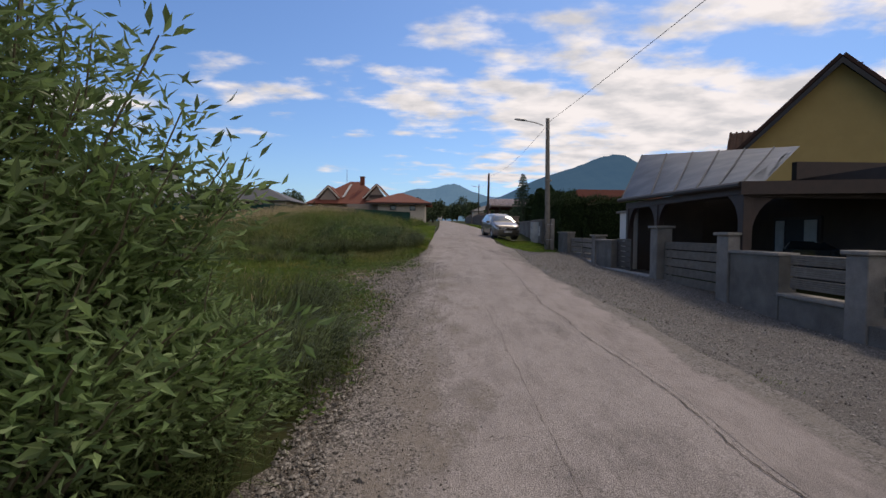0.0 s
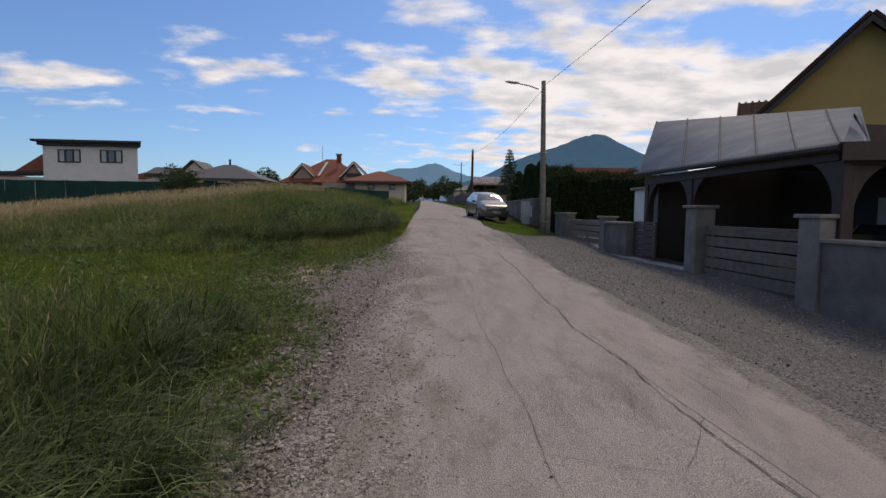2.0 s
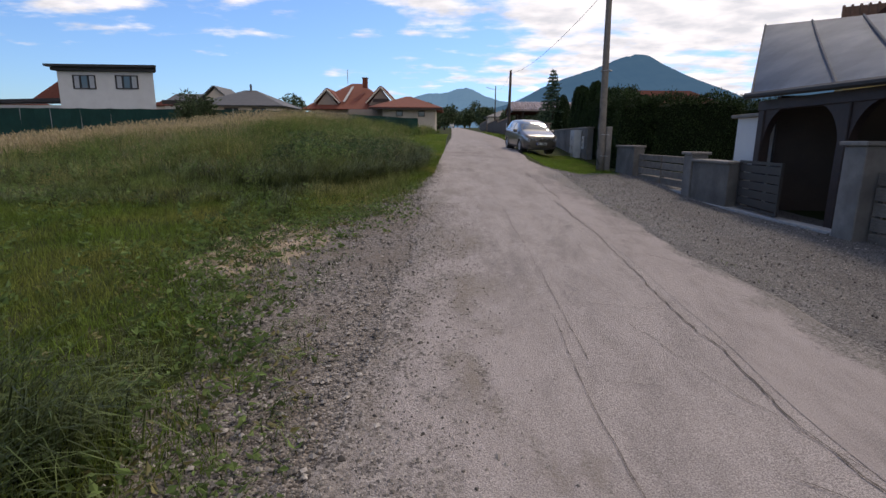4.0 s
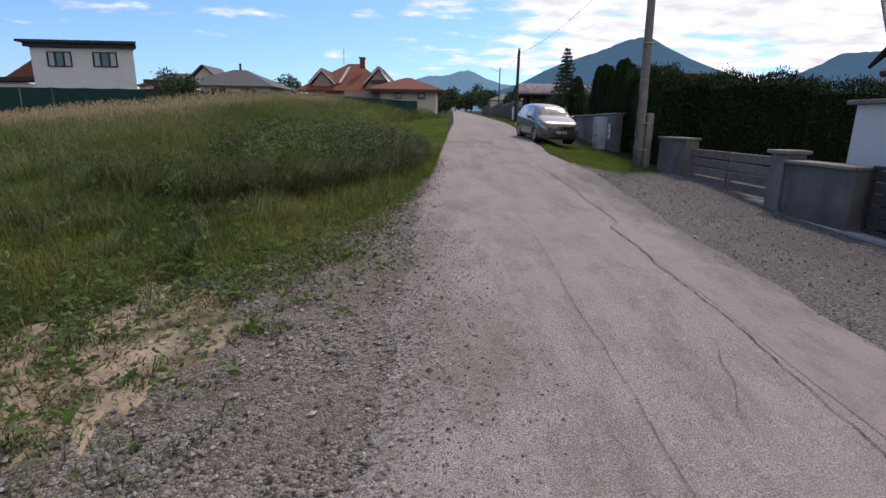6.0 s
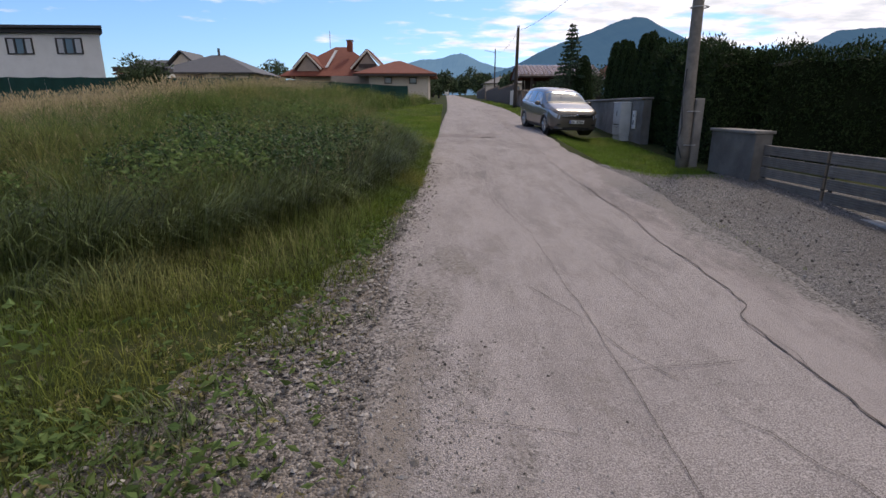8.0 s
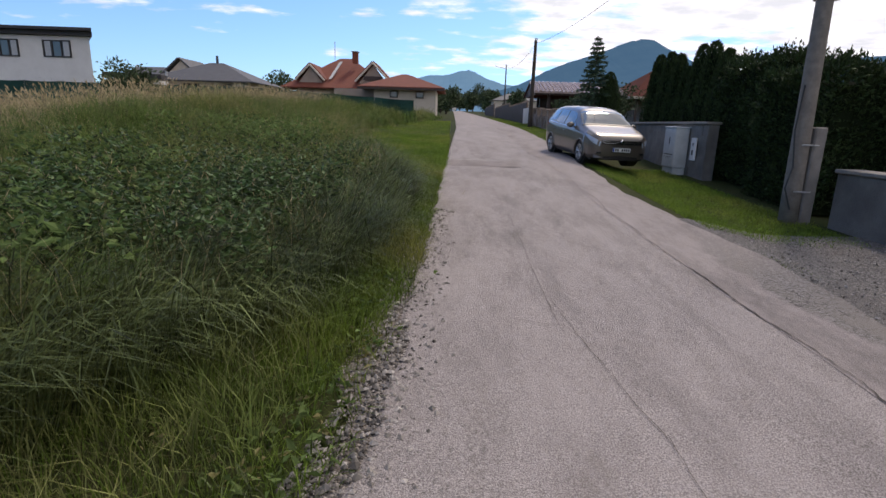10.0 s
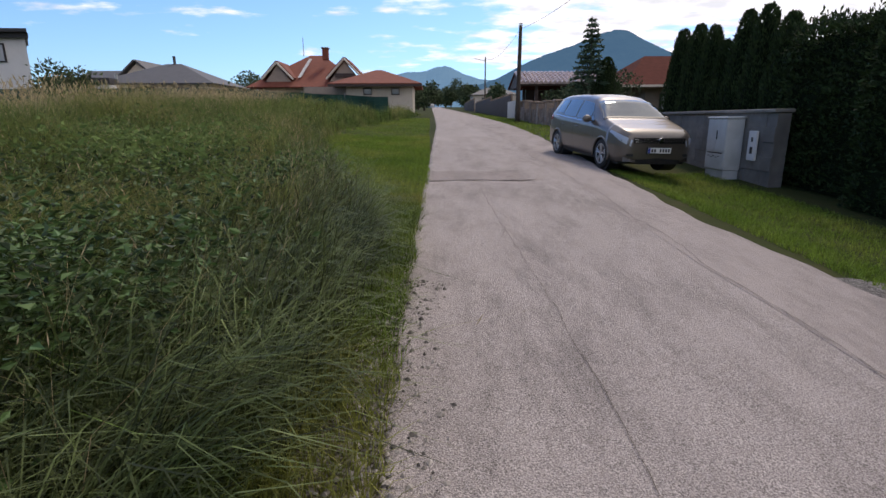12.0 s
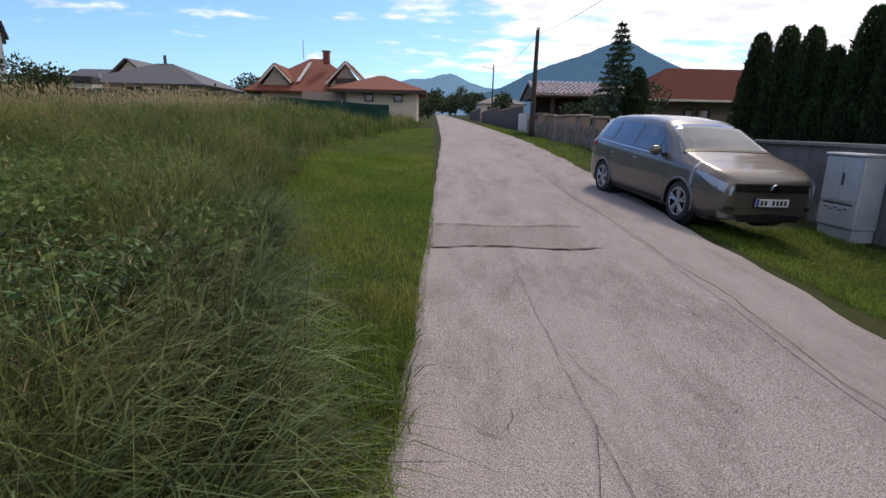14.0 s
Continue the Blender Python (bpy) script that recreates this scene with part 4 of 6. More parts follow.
meadow("tall_grass", 30000, -14, -1.0, 30, 56, 0.5, 1.0, 0.022, 41, M_GRASS_T, "tall unmown meadow grass")
meadow("tall_grass", 70000, -8, -0.9, -12, -1.6, 0.20, 0.70, 0.0068, 51, M_GRASS_T, "wispy grass at the roadside")
meadow("tall_grass", 26000, -26, -6, -12, 4, 0.35, 0.75, 0.016, 61, M_GRASS_T, "tall unmown meadow grass")


xy_ = scatter(60000, -10, -0.9, 1.8, 10.5, lambda x, y, q: (x < tall_edge(y) + 1.6) & (x < verge_x(y) - 0.15 - 0.25 * q) & (y > 2.2 + 1.6 * q) & (q < 0.25 + 0.75 * clump(x * 1.1, y * 1.1)), 151)
r_m = np.random.default_rng(152)
hm_ = r_m.uniform(0.14, 0.40, 60000) * (0.45 + 0.55 * sm((xy_[:, 1] - 2.0) / 4.0)) * (0.6 + 0.7 * clump(xy_[:, 0] * 1.3, xy_[:, 1] * 1.3))
V_, F_, _, _ = blades(60000, xy_, hm_, r_m.uniform(0.003, 0.007, 60000), r_m.gamma(2.2, 0.4, 60000), 153)
tri_mesh("meadow_grass", V_, F_, M_GRASS_T, "knee-high grass at the front of the meadow", "grass", "stuff")


def arching(name, tufts, per, seed, label, h=(0.45, 0.95), lean_to=None):
    """Tufts of long blades that arch over and hang: five triangles each."""
    r = np.random.default_rng(seed)
    n = len(tufts) * per
    c = np.repeat(np.array(tufts), per, 0)
    x, y = c[:, 0] + r.normal(0, 0.07, n), c[:, 1] + r.normal(0, 0.07, n)
    ta = np.repeat(r.uniform(0, math.tau, len(tufts)) if lean_to is None else r.normal(lean_to, 0.6, len(tufts)), per)
    a = ta + r.normal(0, 0.75, n)
    d = np.stack([np.cos(a), np.sin(a), np.zeros(n)], -1)
    s = np.stack([-np.sin(a), np.cos(a), np.zeros(n)], -1)
    L = r.uniform(h[0], h[1], n) * np.repeat(r.uniform(0.75, 1.15, len(tufts)), per)
    w = r.uniform(0.0018, 0.0042, n)
    base = np.stack([x, y, land(x, y) - 0.03], -1)
    k = r.uniform(0.45, 1.0, n)
    def at(f):
        return base + np.stack([np.zeros(n), np.zeros(n), L * (f - 0.62 * k * f ** 2.4)], -1) + d * (L * 0.72 * k * f ** 1.8)[:, None]
    p1, p2, p3 = at(0.45), at(0.8), at(1.12)
    sw = s * w[:, None]
    V = np.stack([base - sw, base + sw, p1 - sw, p1 + sw, p2 - sw * 0.8, p2 + sw * 0.8, p3], 1)
    i = np.arange(n)[:, None] * 7
    F = np.concatenate([i + [0, 1, 3], i + [0, 3, 2], i + [2, 3, 5], i + [2, 5, 4], i + [4, 5, 6]], 1)
    tri_mesh(name, V.reshape(-1, 3), F.reshape(-1, 3), M_GRASS_A, label, "grass", "stuff")


ra_ = np.random.default_rng(17)
tf = [(float(tall_edge(y) - abs(ra_.normal(0.0, 1.1)) - 0.05), float(y)) for y in ra_.uniform(5.0, 15.5, 900)]
arching("arching_grass", tf, 26, 401, "long pale meadow grass arching over towards the road", (0.5, 1.05), 0.1)
tf = [(float(tall_edge(y) - abs(ra_.normal(0.0, 1.0)) - 0.10), float(y)) for y in ra_.uniform(-9.0, -2.0, 420)]
arching("arching_grass", tf, 26, 402, "long wispy grass tufts at the roadside", (0.3, 0.78), 0.2)
tf = [(float(ra_.uniform(-8.5, -2.4)), float(ra_.uniform(2.6, 9.5))) for _ in range(330)]
arching("tussock_grass", [q for q in tf if q[0] < float(verge_x(q[1])) - 0.7], 34, 404, "scattered tussocks at the front of the meadow", (0.18, 0.5))
tf = [(float(verge_x(y) + ra_.normal(0.12, 0.28)), float(y)) for y in ra_.uniform(-7.5, 9.5, 260)]
arching("dry_tufts", [q for q in tf if q[0] < float(left_edge(q[1])) - 0.05], 26, 405, "small dry grass tufts in the gravel verge", (0.06, 0.20))
tf = [(float(ra_.normal(-2.12, 0.45)), float(ra_.normal(0.9, 0.75))) for _ in range(46)]
tf += [(float(ra_.uniform(-3.0, -1.1)), float(ra_.uniform(-2.6, 3.6))) for _ in range(110)]
arching("dry_tufts", tf, 40, 406, "small dry grass tufts on the bare earth", (0.05, 0.15))
tf = [(float(ra_.uniform(-1.75, -0.98)), float(ra_.uniform(-7.0, -5.0))) for _ in range(70)]
arching("arching_grass", tf, 34, 407, "pale long grass hanging over the road edge", (0.4, 0.8), 0.1)
tf = [(float(ra_.uniform(-14, -3)), float(ra_.uniform(5, 22))) for _ in range(700)]
arching("arching_grass", [q for q in tf if q[0] < float(tall_edge(q[1])) - 0.4], 22, 403, "long meadow grass bending in the field", (0.6, 1.1))


def seeds(name, n, x0, x1, y0, y1, h0, h1, seed, size, margin=0.4):
    """Pale grass stems with a feathery head."""
    xy = scatter(n, x0, x1, y0, y1, lambda x, y, q: (x < tall_edge(y) - margin) & (q < 0.25 + 0.75 * clump(x * 0.5 + 3, y * 0.5)), seed)
    r = np.random.default_rng(seed + 1)
    h = r.uniform(h0, h1, n)
    V, F, tip, d = blades(n, xy, h, np.full(n, 0.0035 * size), r.gamma(2.0, 0.28, n), seed + 2, 0.4)
    k = 3
    VV, FF = [V], [F]
    off = len(V)
    a = r.uniform(0, math.tau, n)
    side = np.stack([np.cos(a), np.sin(a), np.zeros(n)], -1)
    up = np.array([0, 0, 1.0])
    L = (0.085 * size * r.uniform(0.7, 1.3, n))[:, None]
    Wd = ((0.004 if size < 1.1 else 0.010) * size * r.uniform(0.7, 1.3, n))[:, None]
    droop = d * 0.5 + up * 0.9
    P = np.stack([tip, tip + droop * L * 0.45 + side * Wd, tip + droop * L * 0.45 - side * Wd, tip + droop * L], 1)
    i = np.arange(n)[:, None] * 4 + off
    VV.append(P.reshape(-1, 3))
    FF.append(np.concatenate([i + [0, 1, 2], i + [1, 3, 2]], 1).reshape(-1, 3))
    tri_mesh(name, np.concatenate(VV), np.concatenate(FF), M_SEED, "pale ripe grass seed heads over the meadow", "grass", "stuff")


seeds("seed_heads", 3800, -8, -1.2, 6, 20, 0.70, 1.10, 71, 0.6, 0.25)
seeds("seed_heads", 20000, -22, -7, 13, 36, 0.65, 1.05, 81, 1.3)
seeds("seed_heads", 34000, -48, -14, 6, 39.5, 0.55, 0.88, 91, 2.4)
seeds("seed_heads", 450, -5, -1.2, -8, -2.5, 0.4, 0.8, 95, 0.9)


def lawn(name, n, x0, x1, y0, y1, keep, h0, h1, w, seed, label, material=M_GRASS_S):
    xy = scatter(n, x0, x1, y0, y1, keep, seed)
    r = np.random.default_rng(seed + 1)
    V, F, tip, d = blades(n, xy, r.uniform(h0, h1, n), np.full(n, w) * r.uniform(0.6, 1.4, n), r.gamma(2.0, 0.4, n), seed + 2)
    tri_mesh(name, V, F, material, label, "grass", "stuff")


def bare(x, y):
    return ((x + 2.16) / 0.66) ** 2 + ((y - 0.95) / 1.25) ** 2


lawn("short_grass", 110000, -9.5, -0.5, -6, 13, lambda x, y, q: (x < verge_x(y) + 0.05 + 0.75 * np.clip(clump(x * 2.2, y * 2.2) - 0.35, 0, 1) * (1 - q)) & (x < left_edge(y) - 0.05) & (x > tall_edge(y) - 1.2) & (q < 0.3 + 0.7 * clump(x * 1.4, y * 1.4)) & ((bare(x, y) > 1) | ((q < 0.12) & (clump(x * 3, y * 3) > 0.55))), 0.04, 0.17, 0.006, 101, "short trodden grass at the meadow's edge")
lawn("short_grass", 60000, -3.4, -0.3, 10, 24, lambda x, y, q: (x < left_edge(y) + 0.01 + 0.10 * q * clump(x * 4, y * 4)) & (x > tall_edge(y) - 0.6), 0.05, 0.14, 0.006, 115, "mown bright green strip beside the road", M_MOWN)
lawn("short_grass", 36000, -1.9, -0.4, 6.6, 14, lambda x, y, q: (x < left_edge(y) + 0.0 + 0.06 * q - 0.30 * sm((8.2 - y) / 1.6)), 0.05, 0.20, 0.006, 117, "knee-high grass hanging over the road edge")
lawn("short_grass", 30000, -3.4, -0.3, 22, 44, lambda x, y, q: (x < left_edge(y) + 0.04) & (x > tall_edge(y) - 0.6), 0.04, 0.11, 0.007, 111, "mown bright green strip beside the road", M_MOWN)
lawn("short_grass", 40000, 2.9, 5.2, 10.4, 17.2, lambda x, y, q: (x > right_edge(y) - 0.03) & (x < 4.95) & (y > 10.5 + 0.45 * (x - 3.0) * (q - 0.2)), 0.03, 0.10, 0.007, 121, "mown yellow-green verge between road and hedge", M_MOWN)
lawn("short_grass", 12000, 3.1, 4.8, 22, 60, lambda x, y, q: (x > right_edge(y) - 0.02) & (x < 4.75), 0.04, 0.14, 0.012, 131, "grass verge beside the stone fence", M_MOWN)
lawn("short_grass", 1500, 2.7, 3.5, -14, 10, lambda x, y, q: (np.abs(x - right_edge(y) - 0.1) < 0.14) & (clump(x, y * 1.7) > 0.72), 0.02, 0.07, 0.006, 141, "sparse weeds between road and gravel")


def leaf_cloud(centers, dirs, L, W, seed, fold=0.25):
    """Folded pointed leaves: four triangles each, hung at centers along dirs."""
    r = np.random.default_rng(seed)
    n = len(centers)
    rv = r.normal(0, 1, (n, 3))
    s = np.cross(dirs, rv)
    s /= np.linalg.norm(s, axis=1)[:, None] + 1e-9
    nn = np.cross(s, dirs)
    L, W = L[:, None], W[:, None]
    a = centers
    m = centers + dirs * L * 0.45 - nn * L * 0.05
    t = centers + dirs * L - nn * L * 0.18
    p1 = m + s * W * 0.5 + nn * W * fold
    p2 = m - s * W * 0.5 + nn * W * fold
    V = np.stack([a, m, t, p1, p2], 1)
    i = np.arange(n)[:, None] * 5
    F = np.concatenate([i + [0, 3, 1], i + [1, 3, 2], i + [0, 1, 4], i + [1, 2, 4]], 1)
    return V.reshape(-1, 3), F.reshape(-1, 3)


def unit(v):
    return v / (np.linalg.norm(v, axis=-1, keepdims=True) + 1e-9)


def weeds(name, plants, material, label, seed, per=18, L=(0.06, 0.16), hmax=0.35):
    """Broad-leaved weeds, leaves in loose rosettes up a short stalk."""
    r = np.random.default_rng(seed)
    C, D = [], []
    for x, y, s in plants:
        z = land1(x, y)
        k = int(per * s)
        zz = r.uniform(0.0, hmax * s, k)
        a = r.uniform(0, math.tau, k)
        C.append(np.stack([x + 0.10 * s * r.normal(0, 1, k), y + 0.10 * s * r.normal(0, 1, k), z + zz], -1))
        D.append(np.stack([np.cos(a), np.sin(a), r.uniform(-0.1, 0.7, k)], -1))
    C, D = np.concatenate(C), unit(np.concatenate(D))
    ln = r.uniform(*L, len(C))
    V, F = leaf_cloud(C, D, ln, ln * r.uniform(0.35, 0.6, len(C)), seed + 1)
    tri_mesh(name, V, F, material, label, "weeds", "stuff")


r_ = np.random.default_rng(5)
pl = [(float(verge_x(y) + r_.normal(0.10, 0.28)), float(y), float(r_.uniform(0.3, 1.0))) for y in r_.uniform(-7.0, 8.8, 560)]
pl = [q for q in pl if q[0] < float(left_edge(q[1])) - 0.12]
pl += [(float(r_.uniform(-3.4, -1.2)), float(r_.uniform(-2.5, 3.5)), float(r_.uniform(0.2, 0.6))) for _ in range(300)]
pl += [(float(r_.normal(-1.55, 0.45)), float(r_.normal(2.6, 0.8)), float(r_.uniform(0.3, 0.8))) for _ in range(170)]
weeds("verge_weeds", pl[::3] + pl[1::3], M_WEED, "low broad-leaved weeds in the gravel verge", 201, 22, (0.025, 0.075), 0.12)
weeds("dry_weeds", pl[2::3], M_DRYWEED, "withered yellowish weeds in the gravel verge", 205, 16, (0.02, 0.06), 0.08)
pl = [(float(r_.uniform(-4.8, -2.5)), float(r_.uniform(12.2, 16.6)), float(r_.uniform(0.7, 1.5))) for _ in range(170)]
pl += [(float(r_.uniform(-2.6, -1.7)), float(r_.uniform(12.4, 14.6)), float(r_.uniform(0.5, 1.1))) for _ in range(60)]
pl += [(float(r_.normal(-3.0, 0.35)), float(r_.normal(12.4, 0.5)), float(r_.uniform(0.9, 1.6))) for _ in range(26)]
pl += [(float(r_.uniform(-9, -3.2)), float(r_.uniform(5, 11)), float(r_.uniform(0.5, 1.2))) for _ in range(120)]
pl += [(float(r_.normal(-3.0, 0.35)), float(r_.normal(7.4, 0.45)), float(r_.uniform(0.8, 1.4))) for _ in range(34)]
pl += [(float(r_.normal(-3.3, 0.4)), float(r_.normal(9.0, 0.5)), float(r_.uniform(0.8, 1.5))) for _ in range(40)]
pl += [(float(r_.uniform(-8, -2.2)), float(r_.uniform(-7, 4)), float(r_.uniform(0.3, 0.6))) for _ in range(160)]
weeds("meadow_weeds", pl, M_WEED, "leafy nettles and docks among the tall grass", 211, 55, (0.04, 0.10), 0.62)
pl = [(float(r_.uniform(-4.4, -1.5)), float(r_.uniform(7.3, 10.6)), float(r_.uniform(0.8, 1.4))) for _ in range(210)]
pl += [(float(r_.uniform(-4.4, -1.7)), float(r_.uniform(10.6, 13.2)), float(r_.uniform(0.7, 1.2))) for _ in range(90)]
pl += [(float(r_.normal(-2.1, 0.30)), float(r_.normal(9.4, 0.30)), float(r_.uniform(0.8, 1.3))) for _ in range(30)]
weeds("dock_stand", pl, M_DOCK, "dense dark green docks and nettles in the roadside stand", 221, 120, (0.025, 0.075), 0.66)


# ---- roadside shrub at the start ----
def shrub(name, cx, cy, rx, ry, h, n_stem, label, seed, leafL, leafW, leaves_per, right_slope=0.0, material=M_LEAF, wild=0.25):
    r = np.random.default_rng(seed)
    t = thing(name, pose(cx, cy, land1(cx, cy)), label, "shrub")
    bm = bmesh.new()
    C, D = [], []
    for i in range(n_stem):
        a = r.uniform(0, math.tau)
        q = math.sqrt(r.uniform(0, 1))
        bx, by = 0.35 * rx * q * math.cos(a), 0.35 * ry * q * math.sin(a)
        tx, ty = rx * q * math.cos(a) * r.uniform(0.7, 1.1), ry * q * math.sin(a) * r.uniform(0.7, 1.1)
        hh = h * r.uniform(0.55, 1.05) * (1 - 0.45 * q ** 2) * (1 - right_slope * max(0, tx / rx))
        k = 7
        pts = []
        for j in range(k + 1):
            f = j / k
            e = f ** 1.5
            pts.append(Vector((bx + (tx - bx) * e + r.normal(0, 0.02), by + (ty - by) * e + r.normal(0, 0.02), hh * f)))
        tube(bm, pts, [0.012 * (1 - 0.8 * j / k) + 0.0015 for j in range(k + 1)], 4)
        m = int(leaves_per * r.uniform(0.7, 1.2))
        f = np.sqrt(r.uniform(0.02, 1.0, m))
        idx = np.minimum((f * k).astype(int), k - 1)
        P = np.array([tuple(p) for p in pts])
        pos = P[idx] + (P[idx + 1] - P[idx]) * ((f * k) - idx)[:, None]
        tw = r.normal(0, 1, (m, 3)) * [1, 1, 0.4]
        tw = unit(tw)
        C.append(pos + tw * r.uniform(0.0, wild, (m, 1)))
        D.append(unit(tw + [0, 0, 0.35] + r.normal(0, 0.3, (m, 3))))
    part("branchwork", bm, M_TWIG, t, "thin brown stems")
    C, D = np.concatenate(C), np.concatenate(D)
    C[:, 2] = np.maximum(C[:, 2], 0.03)
    ln = r.uniform(leafL * 0.6, leafL * 1.3, len(C))
    V, F = leaf_cloud(C, D, ln, ln * leafW * r.uniform(0.8, 1.2, len(C)), seed + 1)
    tri_mesh("leaves", V, F, material, kind="", parent=t)
    return t


shrub("willow_shrub", -2.30, -8.10, 1.50, 1.1, 2.8, 130, "dense willow-like shrub with narrow grey-green leaves at the roadside", 301, 0.088, 0.28, 250, 0.05, wild=0.24)
shrub("willow_shrub", -2.0, -8.40, 1.25, 0.95, 2.1, 90, "broader-leaved green shoots within the roadside shrub", 303, 0.085, 0.32, 150, 0.1, wild=0.28)
shrub("willow_shrub", -1.40, -7.85, 0.66, 0.60, 1.30, 90, "lower leafy shoots of a roadside willow shrub", 305, 0.06, 0.29, 170, 0.2, wild=0.16)
shrub("elder_bush", -20.6, 38, 2.1, 1.6, 3.9, 40, "bushy green elder beside the green net fence", 311, 0.24, 0.5, 170, 0, M_FARTREE, 0.55)
for x, y, h in ((-33.5, 39.2, 1.9), (-28.2, 39.2, 1.7), (-14.0, 39.0, 1.9), (-12.0, 39.2, 1.5), (-25, 39.4, 1.2)):
    shrub("garden_bush", x, y, 1.2, 0.8, h, 14, "young green bush before the green net fence", int(320 - x), 0.20, 0.5, 120, 0, M_FARTREE, 0.4)


def stones(name, n, fxy, smin, smax, seed, label):
    """Loose stones: squashed octahedra lying on the ground."""
    r = np.random.default_rng(seed)
    xy = fxy(r, n)
    z = land(xy[:, 0], xy[:, 1]) + 0.014
    s = smin + (smax - smin) * r.uniform(0, 1, n) ** 3
    c = np.concatenate([xy, z[:, None]], 1)
    O = np.array([(1, 0, 0), (0, 1, 0), (-1, 0, 0), (0, -1, 0), (0, 0, 0.7), (0, 0, -0.7)])
    a = r.uniform(0, math.tau, n)
    R = np.stack([np.stack([np.cos(a), -np.sin(a), 0 * a], -1), np.stack([np.sin(a), np.cos(a), 0 * a], -1), np.stack([0 * a, 0 * a, 0 * a + 1], -1)], 1)
    P = O[None] * r.uniform(0.65, 1.3, (n, 6, 1)) * r.uniform(0.6, 1.2, (n, 1, 3))
    V = c[:, None] + np.einsum("nij,nkj->nki", R, P) * s[:, None, None]
    i = np.arange(n)[:, None] * 6
    F = np.concatenate([i + t for t in ([0, 1, 4], [1, 2, 4], [2, 3, 4], [3, 0, 4], [1, 0, 5], [2, 1, 5], [3, 2, 5], [0, 3, 5])], 1)
    tri_mesh(name, V.reshape(-1, 3), F.reshape(-1, 3), M_STONE, label, "stones", "stuff")


def left_strip(r, n):
    y = r.uniform(-10, 11, n)
    a, b = np.interp(y, LEFT_Y, LEFT_X) - 0.1, left_edge(y) + 0.35 * r.uniform(0, 1, n) ** 2
    return np.stack([a + (b - a) * r.uniform(0, 1, n), y], -1)


def right_strip(r, n):
    y = r.uniform(-12, 10.8, n)
    a = right_edge(y) - 0.1
    return np.stack([a + (5.5 - a) * r.uniform(0, 1, n) ** 0.8, y], -1)


def left_lane(r, n):
    y = r.uniform(-11, 4, n)
    return np.stack([left_edge(y) + np.abs(r.normal(0.15, 0.35, n)), y], -1)


stones("loose_stones", 20000, left_strip, 0.004, 0.024, 611, "loose grey stones in the dusty verge")
stones("loose_stones", 12000, right_strip, 0.005, 0.020, 612, "loose grey stones on the gravel forecourt")
stones("loose_stones", 14000, left_lane, 0.004, 0.013, 613, "fine loose chippings strewn on the road")


# ---- hedge and thujas ----
def foliage(parent, pts, nrm, L, W, seed, material, name="foliage"):
    r = np.random.default_rng(seed)
    D = unit(nrm * 0.6 + r.normal(0, 0.5, pts.shape) + [0, 0, 0.45])
    ln = r.uniform(L * 0.6, L * 1.4, len(pts))
    V, F = leaf_cloud(pts, D, ln, ln * W, seed + 1, 0.15)
    return tri_mesh(name, V, F, material, kind="", parent=parent)


def hedge_run(x0, x1, y0, y1, top, seed, n, label):
    """A clipped evergreen hedge: core painted shade-dark with sprays of foliage over all its faces."""
    r = np.random.default_rng(seed)
    cx, cy = (x0 + x1) / 2, (y0 + y1) / 2
    g = land1(cx, cy)
    t = thing("hedge", pose(cx, cy, g), label, "hedge", "hedge round the garden")
    hx, hy, h = (x1 - x0) / 2, (y1 - y0) / 2, top - g
    bm = bmesh.new()
    r3 = bmesh.ops.create_cube(bm, size=2.0)
    bmesh.ops.subdivide_edges(bm, edges=bm.edges[:], cuts=7, use_grid_fill=True)
    for v in bm.verts:
        k = 0.90 + 0.08 * noise.noise(Vector((v.co.x * hx * 1.3 + seed, v.co.y * hy * 1.3, v.co.z * 2)))
        v.co = Vector((v.co.x * (hx - 0.10) * (1.02 if k > 0.9 else 0.97), v.co.y * (hy - 0.10), (v.co.z + 1) / 2 * (h - 0.16) * k / 0.9 - 0.02))
    part("core", bm, M_SHADE_CORE, t, "solid core, near-black for the shade inside")
    P, N = [], []
    areas = [(2 * hy * h, 0, -1), (2 * hy * h, 0, 1), (2 * hx * h, 1, -1), (2 * hx * h, 1, 1), (4 * hx * hy * 1.6, 2, 1)]
    tot = sum(a[0] for a in areas)
    for a, axis, sg in areas:
        m = int(n * a / tot)
        p = np.stack([r.uniform(-hx, hx, m), r.uniform(-hy, hy, m), r.uniform(0.02, h, m)], -1)
        q = np.zeros((m, 3))
        q[:, axis] = sg
        bulge = 0.10 * np.sin(p[:, (axis + 1) % 3] * 4.1 + seed) * np.sin(p[:, (axis + 2) % 3] * 3.3) + r.normal(0, 0.05, m)
        p[:, axis] = (sg * (hx, hy)[axis] if axis < 2 else h) + bulge - 0.06 * sg
        if axis == 2:
            p[:, 2] += 0.10 * np.sin(p[:, 0] * 5 + p[:, 1] * 3.1) + np.abs(r.normal(0, 0.06, m))
        P.append(p)
        N.append(q)
    foliage(t, np.concatenate(P), np.concatenate(N), 0.075, 0.40, seed + 5, M_HEDGE)
    return t


hedge_run(5.35, 6.5, 12.35, 14.3, 2.66, 401, 22000, "dense dark green clipped hedge beside the pole")
hedge_run(5.62, 6.6, 14.2, 16.3, 3.04, 405, 22000, "dense dark green clipped hedge above the concrete wall")
hedge_run(6.4, 9.2, 12.2, 13.4, 2.66, 411, 18000, "dense dark green hedge behind the gates")
hedge_run(9.1, 13.0, 12.3, 13.5, 2.54, 415, 18000, "dense dark green hedge behind the gates")


